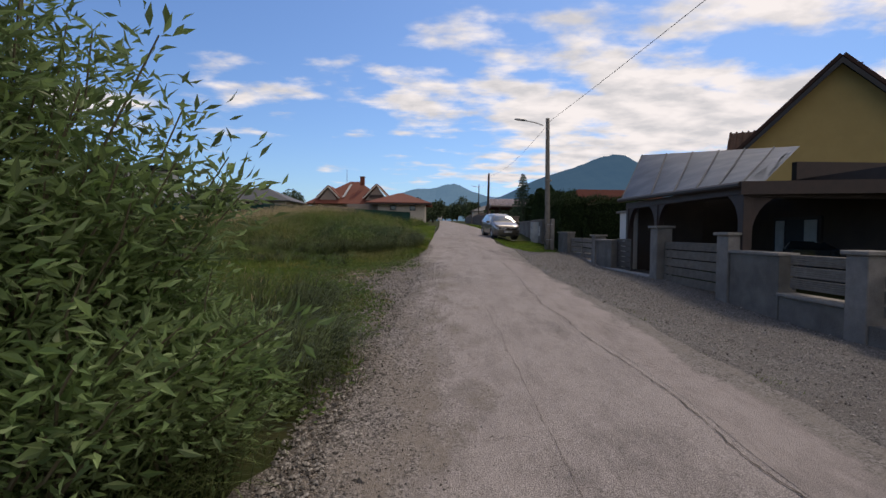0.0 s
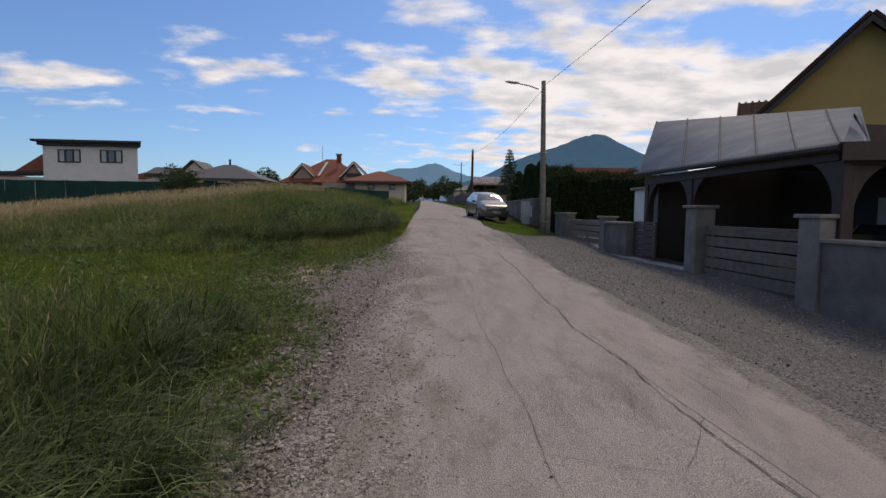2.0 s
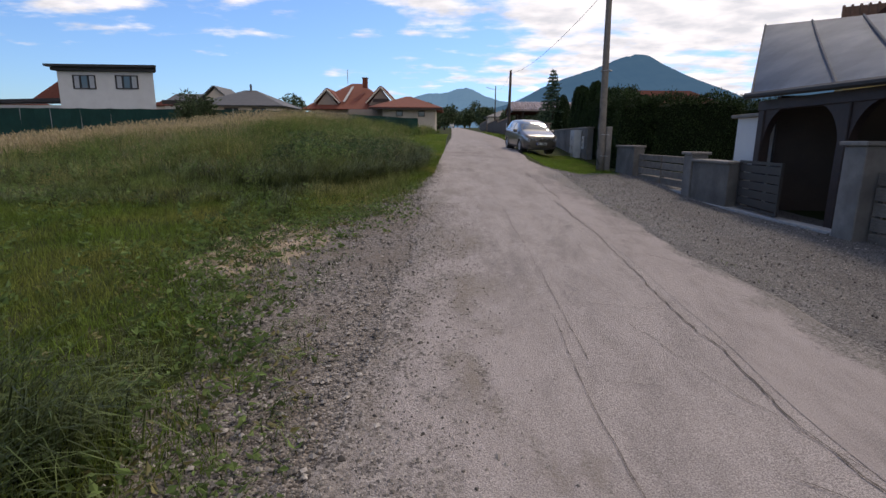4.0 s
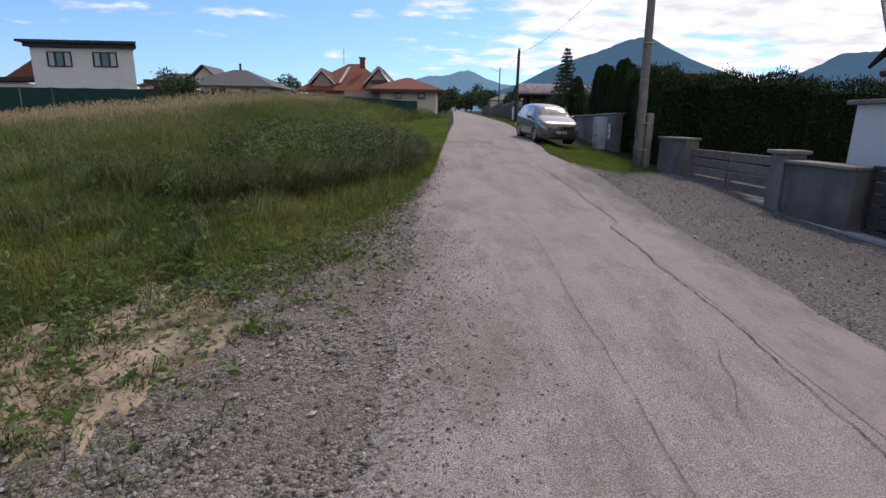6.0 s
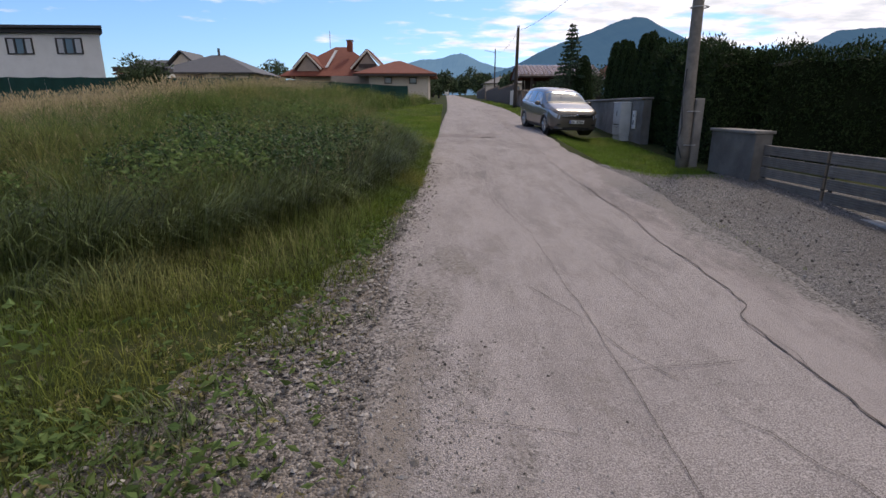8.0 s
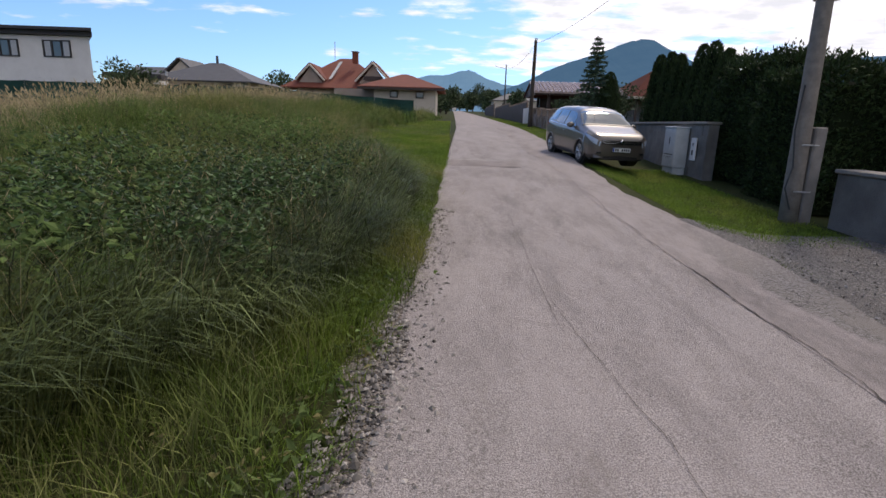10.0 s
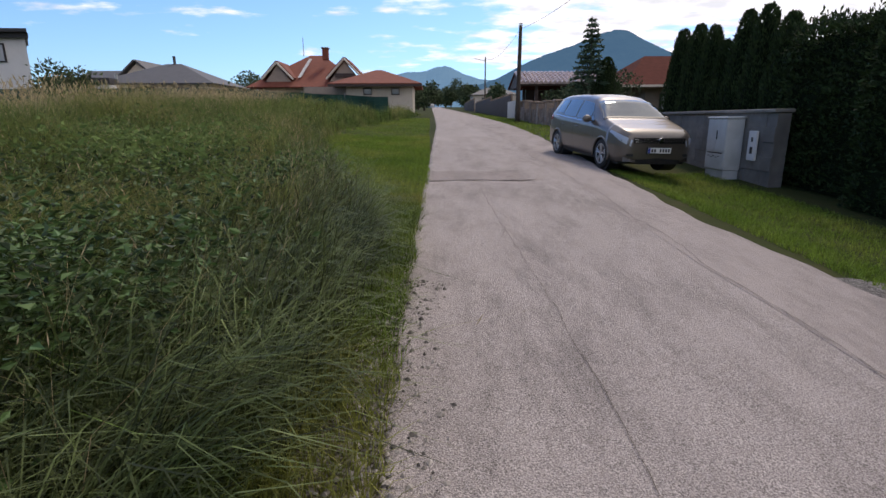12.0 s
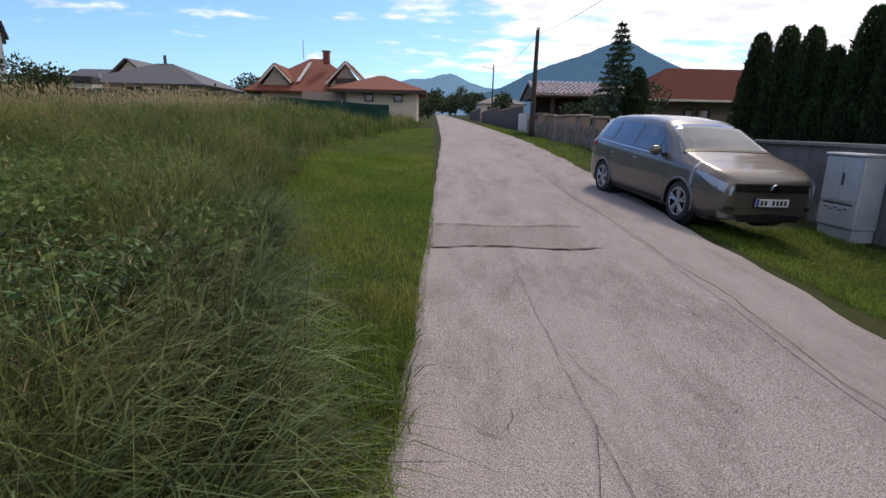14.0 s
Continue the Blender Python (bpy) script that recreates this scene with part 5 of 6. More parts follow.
def thuja(x, y, top, rad, seed, n=9000, label="tall narrow dark green thuja behind the concrete wall"):
    r = np.random.default_rng(seed)
    g = land1(x, y)
    h = top - g
    t = thing("thuja", pose(x, y, g), label, "conifer", "row of thujas")
    part("trunk", tube(bmesh.new(), [(0, 0, -0.05), (0, 0, h * 0.5), (0, 0, h * 0.9)], [0.06, 0.04, 0.01], 6), M_BARK, t)

    def rr(f):
        return rad * np.minimum(1.0, 0.72 + 0.9 * f) * np.power(np.clip(1 - f, 0, 1), 0.42) * 1.08

    bm = bmesh.new()
    rings = []
    for k in range(12):
        f = k / 11
        rings.append([bm.verts.new((math.cos(a) * float(rr(f)) * 0.90, math.sin(a) * float(rr(f)) * 0.90, f * h * 0.97)) for a in np.linspace(0, math.tau, 12, endpoint=False)])
    for p, q in zip(rings, rings[1:]):
        for k in range(12):
            bm.faces.new((p[k], p[(k + 1) % 12], q[(k + 1) % 12], q[k]))
    part("core", bm, M_SHADE_CORE, t, "solid core, near-black for the shade inside")
    f = r.uniform(0, 1, n) ** 1.15
    a = r.uniform(0, math.tau, n)
    q = rr(f) * (1 + 0.12 * np.sin(a * 5 + f * 9 + seed)) * r.uniform(0.82, 1.06, n)
    P = np.stack([np.cos(a) * q, np.sin(a) * q, f * h], -1)
    N = np.stack([np.cos(a), np.sin(a), np.full(n, 2.6)], -1)
    foliage(t, P, N, 0.075, 0.30, seed + 3, M_HEDGE)


for x, y, top, rad in ((5.95, 16.75, 3.45, 0.42), (5.95, 17.45, 3.72, 0.40), (6.0, 18.15, 3.74, 0.40), (5.95, 18.75, 3.28, 0.34), (5.95, 19.3, 3.66, 0.38), (5.95, 19.95, 3.78, 0.40), (5.95, 20.75, 3.80, 0.40)):
    thuja(x, y, top, rad, int(500 + y * 10))
thuja(7.35, 30.6, 4.25, 0.62, 733, label="broad dark thuja beside the spruce")


# ---- block wall with cabinets ----
wl_ = thing("block_wall", pose(5.22, 15.72, land1(5, 17)), "grey concrete block wall with a thin coping", "wall")
rb = np.random.default_rng(3)
bm = nbox(0.02, 0.24, 0.0, 7.4, -0.2, 1.10)
part("backing", bm, M_CONC, wl_)
me = bpy.data.meshes.new("block")
bb = nbox(0.008, 0.05, 0.002, 0.491, 0.002, 0.2345, bevel=0.004)
bb.to_mesh(me)
bb.free()
me.materials.append(M_CONC)
for row in range(5):
    for k in range(15):
        y = k * 0.493 + (0.246 if row % 2 else 0) - 0.246
        if -0.02 <= y <= 6.95:
            shared("block", me, wl_, pose(float(rb.normal(0, 0.003)), y, -0.07 + row * 0.236))
part("coping", nbox(-0.05, 0.28, -0.02, 7.42, 1.112, 1.17, bevel=0.01), M_CAP, wl_)
cb = thing("utility_cabinet", pose(4.90, 16.52, land1(4.7, 16.3)) @ Matrix.Diagonal((1, 0.74, 1, 1)), "tall pale grey electric cabinet before the wall", "cabinet")
part("plinth", nbox(0.02, 0.30, 0.02, 0.83, -0.1, 0.16, bevel=0.01), M_CABINET, cb)
part("body", nbox(0.0, 0.31, 0.0, 0.85, 0.162, 1.06, bevel=0.012), M_CABINET, cb)
part("hood", nbox(-0.02, 0.33, -0.02, 0.87, 1.062, 1.10, bevel=0.012), M_CABINET, cb)
for k in range(2):
    d_ = part("door", nbox(-0.010, -0.002, 0.03 + k * 0.40, 0.42 + k * 0.40, 0.50, 1.04, bevel=0.003), M_CABINET, cb)
    if k == 0:
        part("handle", nbox(-0.024, -0.011, 0.36, 0.385, 0.70, 0.86, bevel=0.004), M_IRON, d_, "dark recessed handle")
part("vent_strip", nbox(-0.006, -0.001, 0.10, 0.75, 0.455, 0.475), M_IRON, cb, "dark ventilation slots")
part("lower_panel", nbox(-0.010, -0.002, 0.03, 0.82, 0.18, 0.44, bevel=0.003), M_CABINET, cb)
for k in range(5):
    part("scrawl", nbox(-0.013, -0.011, 0.18 + k * 0.11, 0.26 + k * 0.11, 0.40 - (k % 2) * 0.02, 0.415 - (k % 2) * 0.02), M_IRON, cb, "dark scrawled mark")
mb = thing("meter_box", pose(5.165, 16.08, land1(4.9, 15.6) + 0.40) @ Matrix.Diagonal((0.7, 0.62, 0.95, 1)), "white electricity meter box on the block wall", "meter box")
part("body", nbox(0, 0.06, 0, 0.36, 0, 0.52, bevel=0.012), M_WHITE, mb)
part("sight_glass", nbox(-0.006, 0.002, 0.14, 0.22, 0.33, 0.41, bevel=0.003), M_BLACK, mb, "small dark window")
part("warning_sign", nbox(-0.004, 0.002, 0.12, 0.24, 0.12, 0.24), M_DARKTRIM, mb, "dark warning mark")


# ---- poles, lamp and cables ----
def utility_pole(x, y, top, r0, label, leanx=0.0):
    g = land1(x, y)
    t = thing("utility_pole", pose(x, y, g), label, "utility pole", "poles along the road")
    k = 9
    part("pole", tube(bmesh.new(), [(leanx * i / k, 0, -0.1 + (top - g + 0.1) * i / k) for i in range(k + 1)], [r0 * (1 - 0.35 * i / k) for i in range(k + 1)], 12), M_POLE if y < 20 else M_POLE_DARK, t, smooth=True)
    return t


p1 = utility_pole(4.70, 11.84, 6.09, 0.125, "weathered wooden pole strapped to a concrete stub, carrying a lamp", -0.10)
part("stub", nbox(0.10, 0.27, -0.10, 0.08, -0.1, 1.35, bevel=0.02), M_CONC, p1, "weathered concrete stub")
for z in (0.45, 1.1, 3.0):
    bm = bmesh.new()
    tube(bm, [(0.16 * math.cos(a) + (0.06 if z < 2 else -0.02), 0.15 * math.sin(a), z) for a in np.linspace(0, math.tau, 14)], 0.012, 5)
    part("strap", bm, M_STEEL, p1, "steel strap")
bm = bmesh.new()
tube(bm, [(-0.14, -0.05, 1.9), (-0.17, -0.06, 1.3), (-0.13, -0.10, 0.8), (-0.20, -0.12, 0.5), (-0.10, -0.15, 0.2)], 0.012, 6)
part("cable_conduit", bm, M_WIRE, p1, "black cable run down the pole")
bm = bmesh.new()
tube(bm, [(-0.28, 0, 5.35), (-0.6, 0, 5.46), (-1.03, 0, 5.54)], 0.024, 8)
part("lamp_arm", bm, M_STEEL, p1)
bm = bmesh.new()
tube(bm, [(-1.0, 0, 5.535), (-1.13, 0, 5.56), (-1.42, 0, 5.59), (-1.54, 0, 5.60)], [0.03, 0.075, 0.065, 0.02], 10)
for v in bm.verts:
    v.co.z = 5.6 + (v.co.z - 5.6) * 0.75
lh = part("lamp_head", bm, M_STEEL, p1, "grey street lamp head", smooth=True)
part("lens", nbox(-1.38, -1.12, -0.045, 0.045, 5.545, 5.565, bevel=0.006), M_LAMPGLASS, lh)
p2 = utility_pole(4.32, 35.4, 6.36, 0.13, "weathered dark wooden utility pole beside the stone fence", 0.04)
part("insulator", nbox(-0.03, 0.14, -0.04, 0.04, 4.80, 4.86, bevel=0.01), M_STEEL, p2)
p3 = utility_pole(6.15, 70.0, 8.7, 0.10, "distant grey lamp pole beside the road")
bm = bmesh.new()
tube(bm, [(0.0, 0, 5.7), (-1.3, 0, 6.0)], 0.03, 6)
part("lamp_arm", bm, M_STEEL, p3)


def cable(a, b, sag, r=0.0075):
    a, b = Vector(a), Vector(b)
    pts = [a.lerp(b, i / 20) - Vector((0, 0, sag * 4 * (i / 20) * (1 - i / 20))) for i in range(21)]
    t = thing("overhead_cable", pose(*a), "thin black overhead cable between the poles", "cable", "cables over the road")
    part("wire", tube(bmesh.new(), [p - a for p in pts], r, 5), M_WIRE, t)


cable((4.60, 11.78, 5.90), (6.4, -26.0, 6.2), 0.25)
cable((4.60, 11.90, 5.82), (4.36, 35.3, 6.16), 0.45)
cable((4.36, 35.5, 6.16), (6.15, 69.9, 8.5), 0.6)
p0 = utility_pole(6.4, -26.1, 6.5, 0.125, "weathered wooden utility pole further back along the road")

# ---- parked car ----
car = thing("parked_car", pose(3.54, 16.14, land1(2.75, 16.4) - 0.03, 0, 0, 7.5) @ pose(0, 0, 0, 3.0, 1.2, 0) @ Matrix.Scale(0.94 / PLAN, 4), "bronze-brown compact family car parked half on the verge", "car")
CD = [0.00, 0.04, 0.12, 0.28, 0.60, 0.90, 1.06, 1.30, 1.58, 1.92, 2.40, 3.00, 3.50, 3.85, 4.08, 4.22, 4.30, 4.34]
CT = [0.70, 0.775, 0.84, 0.90, 0.975, 1.045, 1.10, 1.255, 1.42, 1.535, 1.578, 1.58, 1.565, 1.535, 1.48, 1.36, 1.14, 0.74]
CB = [0.63, 0.70, 0.755, 0.81, 0.87, 0.915, 0.93, 0.945, 0.955, 0.965, 0.98, 1.00, 1.02, 1.035, 1.04, 1.0, 0.88, 0.62]
CW = [0.56, 0.69, 0.785, 0.855, 0.893, 0.903, 0.904, 0.905, 0.905, 0.905, 0.905, 0.905, 0.90, 0.885, 0.865, 0.84, 0.80, 0.70]
CR = [0.46, 0.57, 0.655, 0.72, 0.755, 0.765, 0.75, 0.71, 0.67, 0.635, 0.62, 0.615, 0.605, 0.59, 0.57, 0.57, 0.60, 0.58]


def car_pt(d, v, off=0.0):
    """Half section of the car body at d metres behind its nose; v from 0 (sill) to 1 (roof's middle)."""
    zt, zb, w, wr = (float(np.interp(d, CD, c)) for c in (CT, CB, CW, CR))
    lo = 0.20 if d > 0.2 else 0.20 + (0.2 - d) * 0.4
    g = max(zt - zb, 0.02)
    P = [(w * 0.90, lo), (w * 0.975, lo + 0.10), (w, lo + 0.6 * (zb - lo)), (w * 0.985, zb - 0.06), (w * 0.955, zb), (w * 0.955 + (wr - w * 0.955) * 0.55, zb + g * 0.50),
         (wr, zb + g * 0.86), (wr * 0.80, zb + g * 0.955), (wr * 0.45, zb + g * 0.99), (0.0, zt)]
    k = v * (len(P) - 1)
    i = min(int(k), len(P) - 2)
    f = k - i
    x, z = P[i][0] + (P[i + 1][0] - P[i][0]) * f, P[i][1] + (P[i + 1][1] - P[i][1]) * f
    if off:
        nx, nz = P[i + 1][1] - P[i][1], -(P[i + 1][0] - P[i][0])
        q = math.hypot(nx, nz)
        x, z = x + nx / q * off, z + nz / q * off
    return x, z


def car_patch(ds, vs, off, sides=(1, -1), thick=0.0):
    """A panel lying on the body between the given stations, a little proud of it."""
    bm = bmesh.new()
    for sg in sides:
        g = [[bm.verts.new((sg * car_pt(d, v, off)[0], d, car_pt(d, v, off)[1])) for v in vs(d)] for d in ds]
        for a, b in zip(g, g[1:]):
            for k in range(len(a) - 1):
                q = (a[k], b[k], b[k + 1], a[k + 1])
                bm.faces.new(q if sg > 0 else q[::-1])
    return bm


dd = np.unique(np.concatenate([np.array(CD), np.linspace(0.3, 4.2, 34), np.arange(0.42, 1.32, 0.045), np.arange(3.10, 4.0, 0.045)]))
bm = bmesh.new()
VS = np.concatenate([np.linspace(0, 0.44, 21), np.linspace(0.47, 1, 12)])
ring = []
for d in dd:
    right = [bm.verts.new((car_pt(d, v)[0], d, car_pt(d, v)[1])) for v in VS]
    left = [bm.verts.new((-car_pt(d, v)[0], d, car_pt(d, v)[1])) for v in VS[:-1]][::-1]
    ring.append(right + left)
for a, b in zip(ring, ring[1:]):
    for k in range(len(a) - 1):
        bm.faces.new((a[k], b[k], b[k + 1], a[k + 1]))
    bm.faces.new((a[-1], b[-1], b[0], a[0]))
bm.faces.new(ring[0])
bm.faces.new(ring[-1][::-1])
# open the wheel arches
kill = []
for f in bm.faces:
    c = f.calc_center_median()
    for wy in (0.86, 3.54):
        if abs(c.x) > 0.70 and math.hypot(c.y - wy, c.z - 0.31) < 0.37:
            kill.append(f)
            break
bmesh.ops.delete(bm, geom=kill, context="FACES")
part("body", bm, M_PAINT, car, smooth=True)


def seq(a, b, n):
    return np.linspace(a, b, n)


E5, E9 = 4 / 9, 6 / 9
ws = car_patch(seq(1.05, 1.70, 12), lambda d: seq(float(np.interp(d, [1.05, 1.3, 1.70], [0.58, 0.65, 0.69])), 1.0, 12), 0.006)
part("windscreen", ws, M_CARGLASS, car, "dark reflecting windscreen", smooth=True)
part("cowl", car_patch(seq(1.00, 1.07, 3), lambda d: seq(0.60, 1.0, 10), 0.009), M_BLACK, car, "black cowl below the windscreen")
part("side_window", car_patch(seq(1.66, 2.42, 6), lambda d: seq(E5 + 0.015, E9 - 0.035 if d > 1.8 else E9 - 0.10, 5), 0.005, (1,)), M_CARGLASS, car)
part("side_window", car_patch(seq(1.66, 2.42, 6), lambda d: seq(E5 + 0.015, E9 - 0.035 if d > 1.8 else E9 - 0.10, 5), 0.005, (-1,)), M_CARGLASS, car)
for sg in (1, -1):
    part("side_window", car_patch(seq(2.50, 3.26, 6), lambda d: seq(E5 + 0.015, E9 - 0.035, 5), 0.005, (sg,)), M_CARGLASS, car)
    part("quarter_window", car_patch(seq(3.33, 3.82, 5), lambda d: seq(E5 + 0.03, E9 - 0.045, 5), 0.005, (sg,)), M_CARGLASS, car)
    part("quarter_window", car_patch(seq(1.36, 1.60, 4), lambda d: seq(E5 + 0.01, E5 + 0.015 + 0.28 * (d - 1.34), 4), 0.005, (sg,)), M_CARGLASS, car)
    part("window_trim", car_patch(seq(1.36, 3.86, 24), lambda d: (E5 - 0.012, E5 + 0.004), 0.008, (sg,)), M_CHROME, car, "bright trim strip")
    part("sill_trim", car_patch(seq(1.22, 3.18, 20), lambda d: (0.0, 0.07), 0.006, (sg,)), M_BLACK, car, "black sill trim")
    for d in (1.28, 2.46, 3.30):
        part("door_seam", car_patch((d, d + 0.010), lambda q: seq(0.08, E5 - 0.02, 6), 0.003, (sg,)), M_BLACK, car, "dark door gap")
    for d in (2.18, 3.08):
        x, z = car_pt(d, 0.36)
        part("door_handle", nbox(sg * x - 0.02 + 0.012 * sg, sg * x + 0.02 + 0.012 * sg, d, d + 0.17, 0.80, 0.835, bevel=0.01), M_PAINT, car)
    x, z = car_pt(1.52, E5)
    bm = bmesh.new()
    bmesh.ops.create_uvsphere(bm, u_segments=14, v_segments=10, radius=1.0)
    for v in bm.verts:
        v.co = Vector((sg * (x + 0.12) + v.co.x * 0.115, 1.50 + v.co.y * 0.062, 1.03 + v.co.z * 0.082))
    mr_ = part("wing_mirror", bm, M_PAINT, car, smooth=True)
    part("mirror_stem", nbox(min(sg * (x - 0.02), sg * (x + 0.07)), max(sg * (x - 0.02), sg * (x + 0.07)), 1.48, 1.55, 0.965, 1.0, bevel=0.008), M_BLACK, mr_)
    hl = part("headlight", car_patch(seq(0.015, 0.52, 12), lambda d: seq(0.270 + 0.16 * d, 0.446 - 0.02 * d, 6), 0.014, (sg,)), M_LAMPGLASS, car, "clear headlight")
    part("indicator", car_patch(seq(0.07, 0.44, 8), lambda d: (0.278 + 0.13 * d, 0.300 + 0.12 * d), 0.010, (sg,)), M_BLACK, hl, "dark lower lamp edge")
    part("tail_light", car_patch(seq(3.98, 4.24, 6), lambda d: seq(0.30, 0.42, 4), 0.005, (sg,)), mat("red_lamp", (0.35, 0.02, 0.02), (0.3, 0.02, 0.02), 4, 0.2), car)


def nose(z0, z1, w, off, name, material, label="", n=13, start=None):
    """A band across the curved nose."""
    bm = bmesh.new()
    lo, hi = [], []
    for u in np.linspace(-w if start is None else start, w, n):
        d = float(np.interp(abs(u), [0.0, 0.56, 0.69, 0.785, 0.855], [-0.012, 0.0, 0.04, 0.12, 0.28])) - off
        lo.append(bm.verts.new((u, d, z0)))
        hi.append(bm.verts.new((u, d + 0.25 * (z1 - z0), z1)))
    for k in range(n - 1):
        bm.faces.new((lo[k], lo[k + 1], hi[k + 1], hi[k]))
    bmesh.ops.solidify(bm, geom=bm.faces[:], thickness=-0.02)
    return part(name, bm, material, car, label)


nose(0.225, 0.560, 0.74, 0.004, "front_bumper", M_PAINT)
nose(0.615, 0.725, 0.58, 0.016, "grille", M_BLACK, "black front grille")
nose(0.640, 0.653, 0.57, 0.030, "grille_bar", M_CHROME, "chrome grille bar")
nose(0.690, 0.703, 0.57, 0.028, "grille_bar", M_CHROME, "chrome grille bar")
nose(0.215, 0.33, 0.50, 0.012, "lower_intake", M_BLACK, "black lower air intake")
nose(0.185, 0.225, 0.48, 0.008, "front_lip", M_BLACK)
nose(0.345, 0.395, 0.69, 0.010, "fog_lamp_grille", M_BLACK, "", 5, 0.56)
nose(0.345, 0.395, -0.56, 0.010, "fog_lamp_grille", M_BLACK, "", 5, -0.69)
bm = bmesh.new()
bmesh.ops.create_cone(bm, cap_ends=True, segments=24, radius1=0.062, radius2=0.055, depth=0.02)
bmesh.ops.rotate(bm, verts=bm.verts, matrix=Matrix.Rotation(math.pi / 2, 3, "X"))
bmesh.ops.translate(bm, verts=bm.verts, vec=(0, -0.052, 0.672))
part("badge", bm, M_CHROME, car, "round chrome badge")
np_ = part("number_plate", nbox(-0.26, 0.26, -0.050, -0.038, 0.415, 0.525, bevel=0.003), M_PLATE, car, "white number plate")
part("plate_band", nbox(-0.258, -0.215, -0.053, -0.0505, 0.418, 0.522), M_BLUE, np_, "blue band")
for k in range(7):
    if k != 2:
        part("plate_mark", nbox(-0.19 + k * 0.062, -0.150 + k * 0.062, -0.053, -0.0505, 0.437, 0.503), M_IRON, np_)
part("plate_holder", nbox(-0.275, 0.275, -0.040, -0.01, 0.40, 0.54, bevel=0.004), M_BLACK, car)
part("underbody", nbox(-0.76, 0.76, 0.25, 4.15, 0.16, 0.24), M_BLACK, car)
for wx, wy in ((-0.775, 0.86), (0.775, 0.86), (-0.775, 3.54), (0.775, 3.54)):
    sg = 1 if wx > 0 else -1
    well = bmesh.new()
    bmesh.ops.create_cone(well, cap_ends=True, segments=28, radius1=0.385, radius2=0.385, depth=0.30)
    bmesh.ops.rotate(well, verts=well.verts, matrix=Matrix.Rotation(math.pi / 2, 3, "Y"))
    bmesh.ops.translate(well, verts=well.verts, vec=(sg * 0.66, wy, 0.32))
    part("wheel_arch", well, M_BLACK, car, "dark wheel arch")
    bm = bmesh.new()
    tube(bm, [(sg * (float(np.interp(wy + 0.365 * math.cos(a), CD, CW)) - 0.012), wy + 0.365 * math.cos(a), 0.31 + 0.365 * math.sin(a)) for a in np.linspace(-0.25, math.pi + 0.25, 22)], 0.026, 6)
    part("arch_lip", bm, M_PAINT, car, smooth=True)
    wh = part("wheel", tube(bmesh.new(), [(wx - sg * 0.10, wy, 0.31), (wx + sg * 0.05, wy, 0.31)], 0.20, 20), M_BLACK, car)
    bm = bmesh.new()
    prof = [(0.205, -0.10), (0.29, -0.105), (0.313, -0.085), (0.316, 0.0), (0.313, 0.085), (0.29, 0.108), (0.215, 0.098)]
    rings = [[bm.verts.new((wx + o, wy + r * math.cos(a), 0.31 + r * math.sin(a))) for r, o in prof] for a in np.linspace(0, math.tau, 32, endpoint=False)]
    for i in range(32):
        a, b = rings[i], rings[(i + 1) % 32]
        for k in range(len(prof) - 1):
            bm.faces.new((a[k], a[k + 1], b[k + 1], b[k]))
    part("tyre", bm, M_TYRE, wh, "black tyre", smooth=True)
    bm = bmesh.new()
    tube(bm, [(wx + sg * 0.05, wy, 0.31), (wx + sg * 0.105, wy, 0.31)], 0.045, 14)
    for k in range(5):
        a = k * math.tau / 5 + 0.3
        c, s_ = math.cos(a), math.sin(a)
        for o in (-0.16, 0.16):
            c2, s2 = math.cos(a + o), math.sin(a + o)
            tube(bm, [(wx + sg * 0.085, wy + 0.03 * c, 0.31 + 0.03 * s_), (wx + sg * 0.095, wy + 0.208 * c2, 0.31 + 0.208 * s2)], [0.020, 0.022], 5)
    tube(bm, [(wx + sg * 0.092, wy + 0.213 * math.cos(a), 0.31 + 0.213 * math.sin(a)) for a in np.linspace(0, math.tau, 33)], 0.014, 6)
    part("rim", bm, M_RIM, wh, "silver alloy rim")
# roof rails, wipers
for sg in (1, -1):
    part("wiper", tube(bmesh.new(), [(0.05 + 0.3 * sg, 1.13, 1.085), (0.05 + 0.3 * sg - 0.5, 1.20, 1.12)], 0.008, 5), M_BLACK, car)
part("roof_aerial", tube(bmesh.new(), [(0, 3.7, 1.52), (0, 3.8, 1.62)], 0.006, 5), M_BLACK, car)


# ---- houses across the meadow ----
def wall_box(parent, x0, x1, y0, y1, z0, z1, m):
    return part("wall", nbox(x0, x1, y0, y1, z0, z1), m, parent)


def house_window(parent, x0, x1, y, z0, z1, mull, curtains=True):
    w = part("window", bmesh_frame(x0, x1, y, z0, z1, mull), M_DARKTRIM, parent, "dark framed window")
    part("pane", nbox(x0 + 0.05, x1 - 0.05, y - 0.03, y - 0.02, z0 + 0.05, z1 - 0.05), M_GLASS, w)
    if curtains:
        n = mull + 1
        for k in range(n):
            a = x0 + (x1 - x0) * k / n
            b = x0 + (x1 - x0) * (k + 1) / n
            if k != n // 2:
                part("curtain", nbox(a + 0.15, b - 0.13, y - 0.045, y - 0.035, z0 + 0.1, z1 - 0.1), M_CURTAIN, w, "pale curtain")
    return w


def bmesh_frame(x0, x1, y, z0, z1, mull, t=0.10):
    bm = nbox(x0, x0 + t, y - 0.09, y + 0.02, z0, z1)
    box(bm, x1 - t, x1, y - 0.09, y + 0.02, z0, z1)
    box(bm, x0 + t, x1 - t, y - 0.09, y + 0.02, z0, z0 + t)
    box(bm, x0 + t, x1 - t, y - 0.09, y + 0.02, z1 - t, z1)
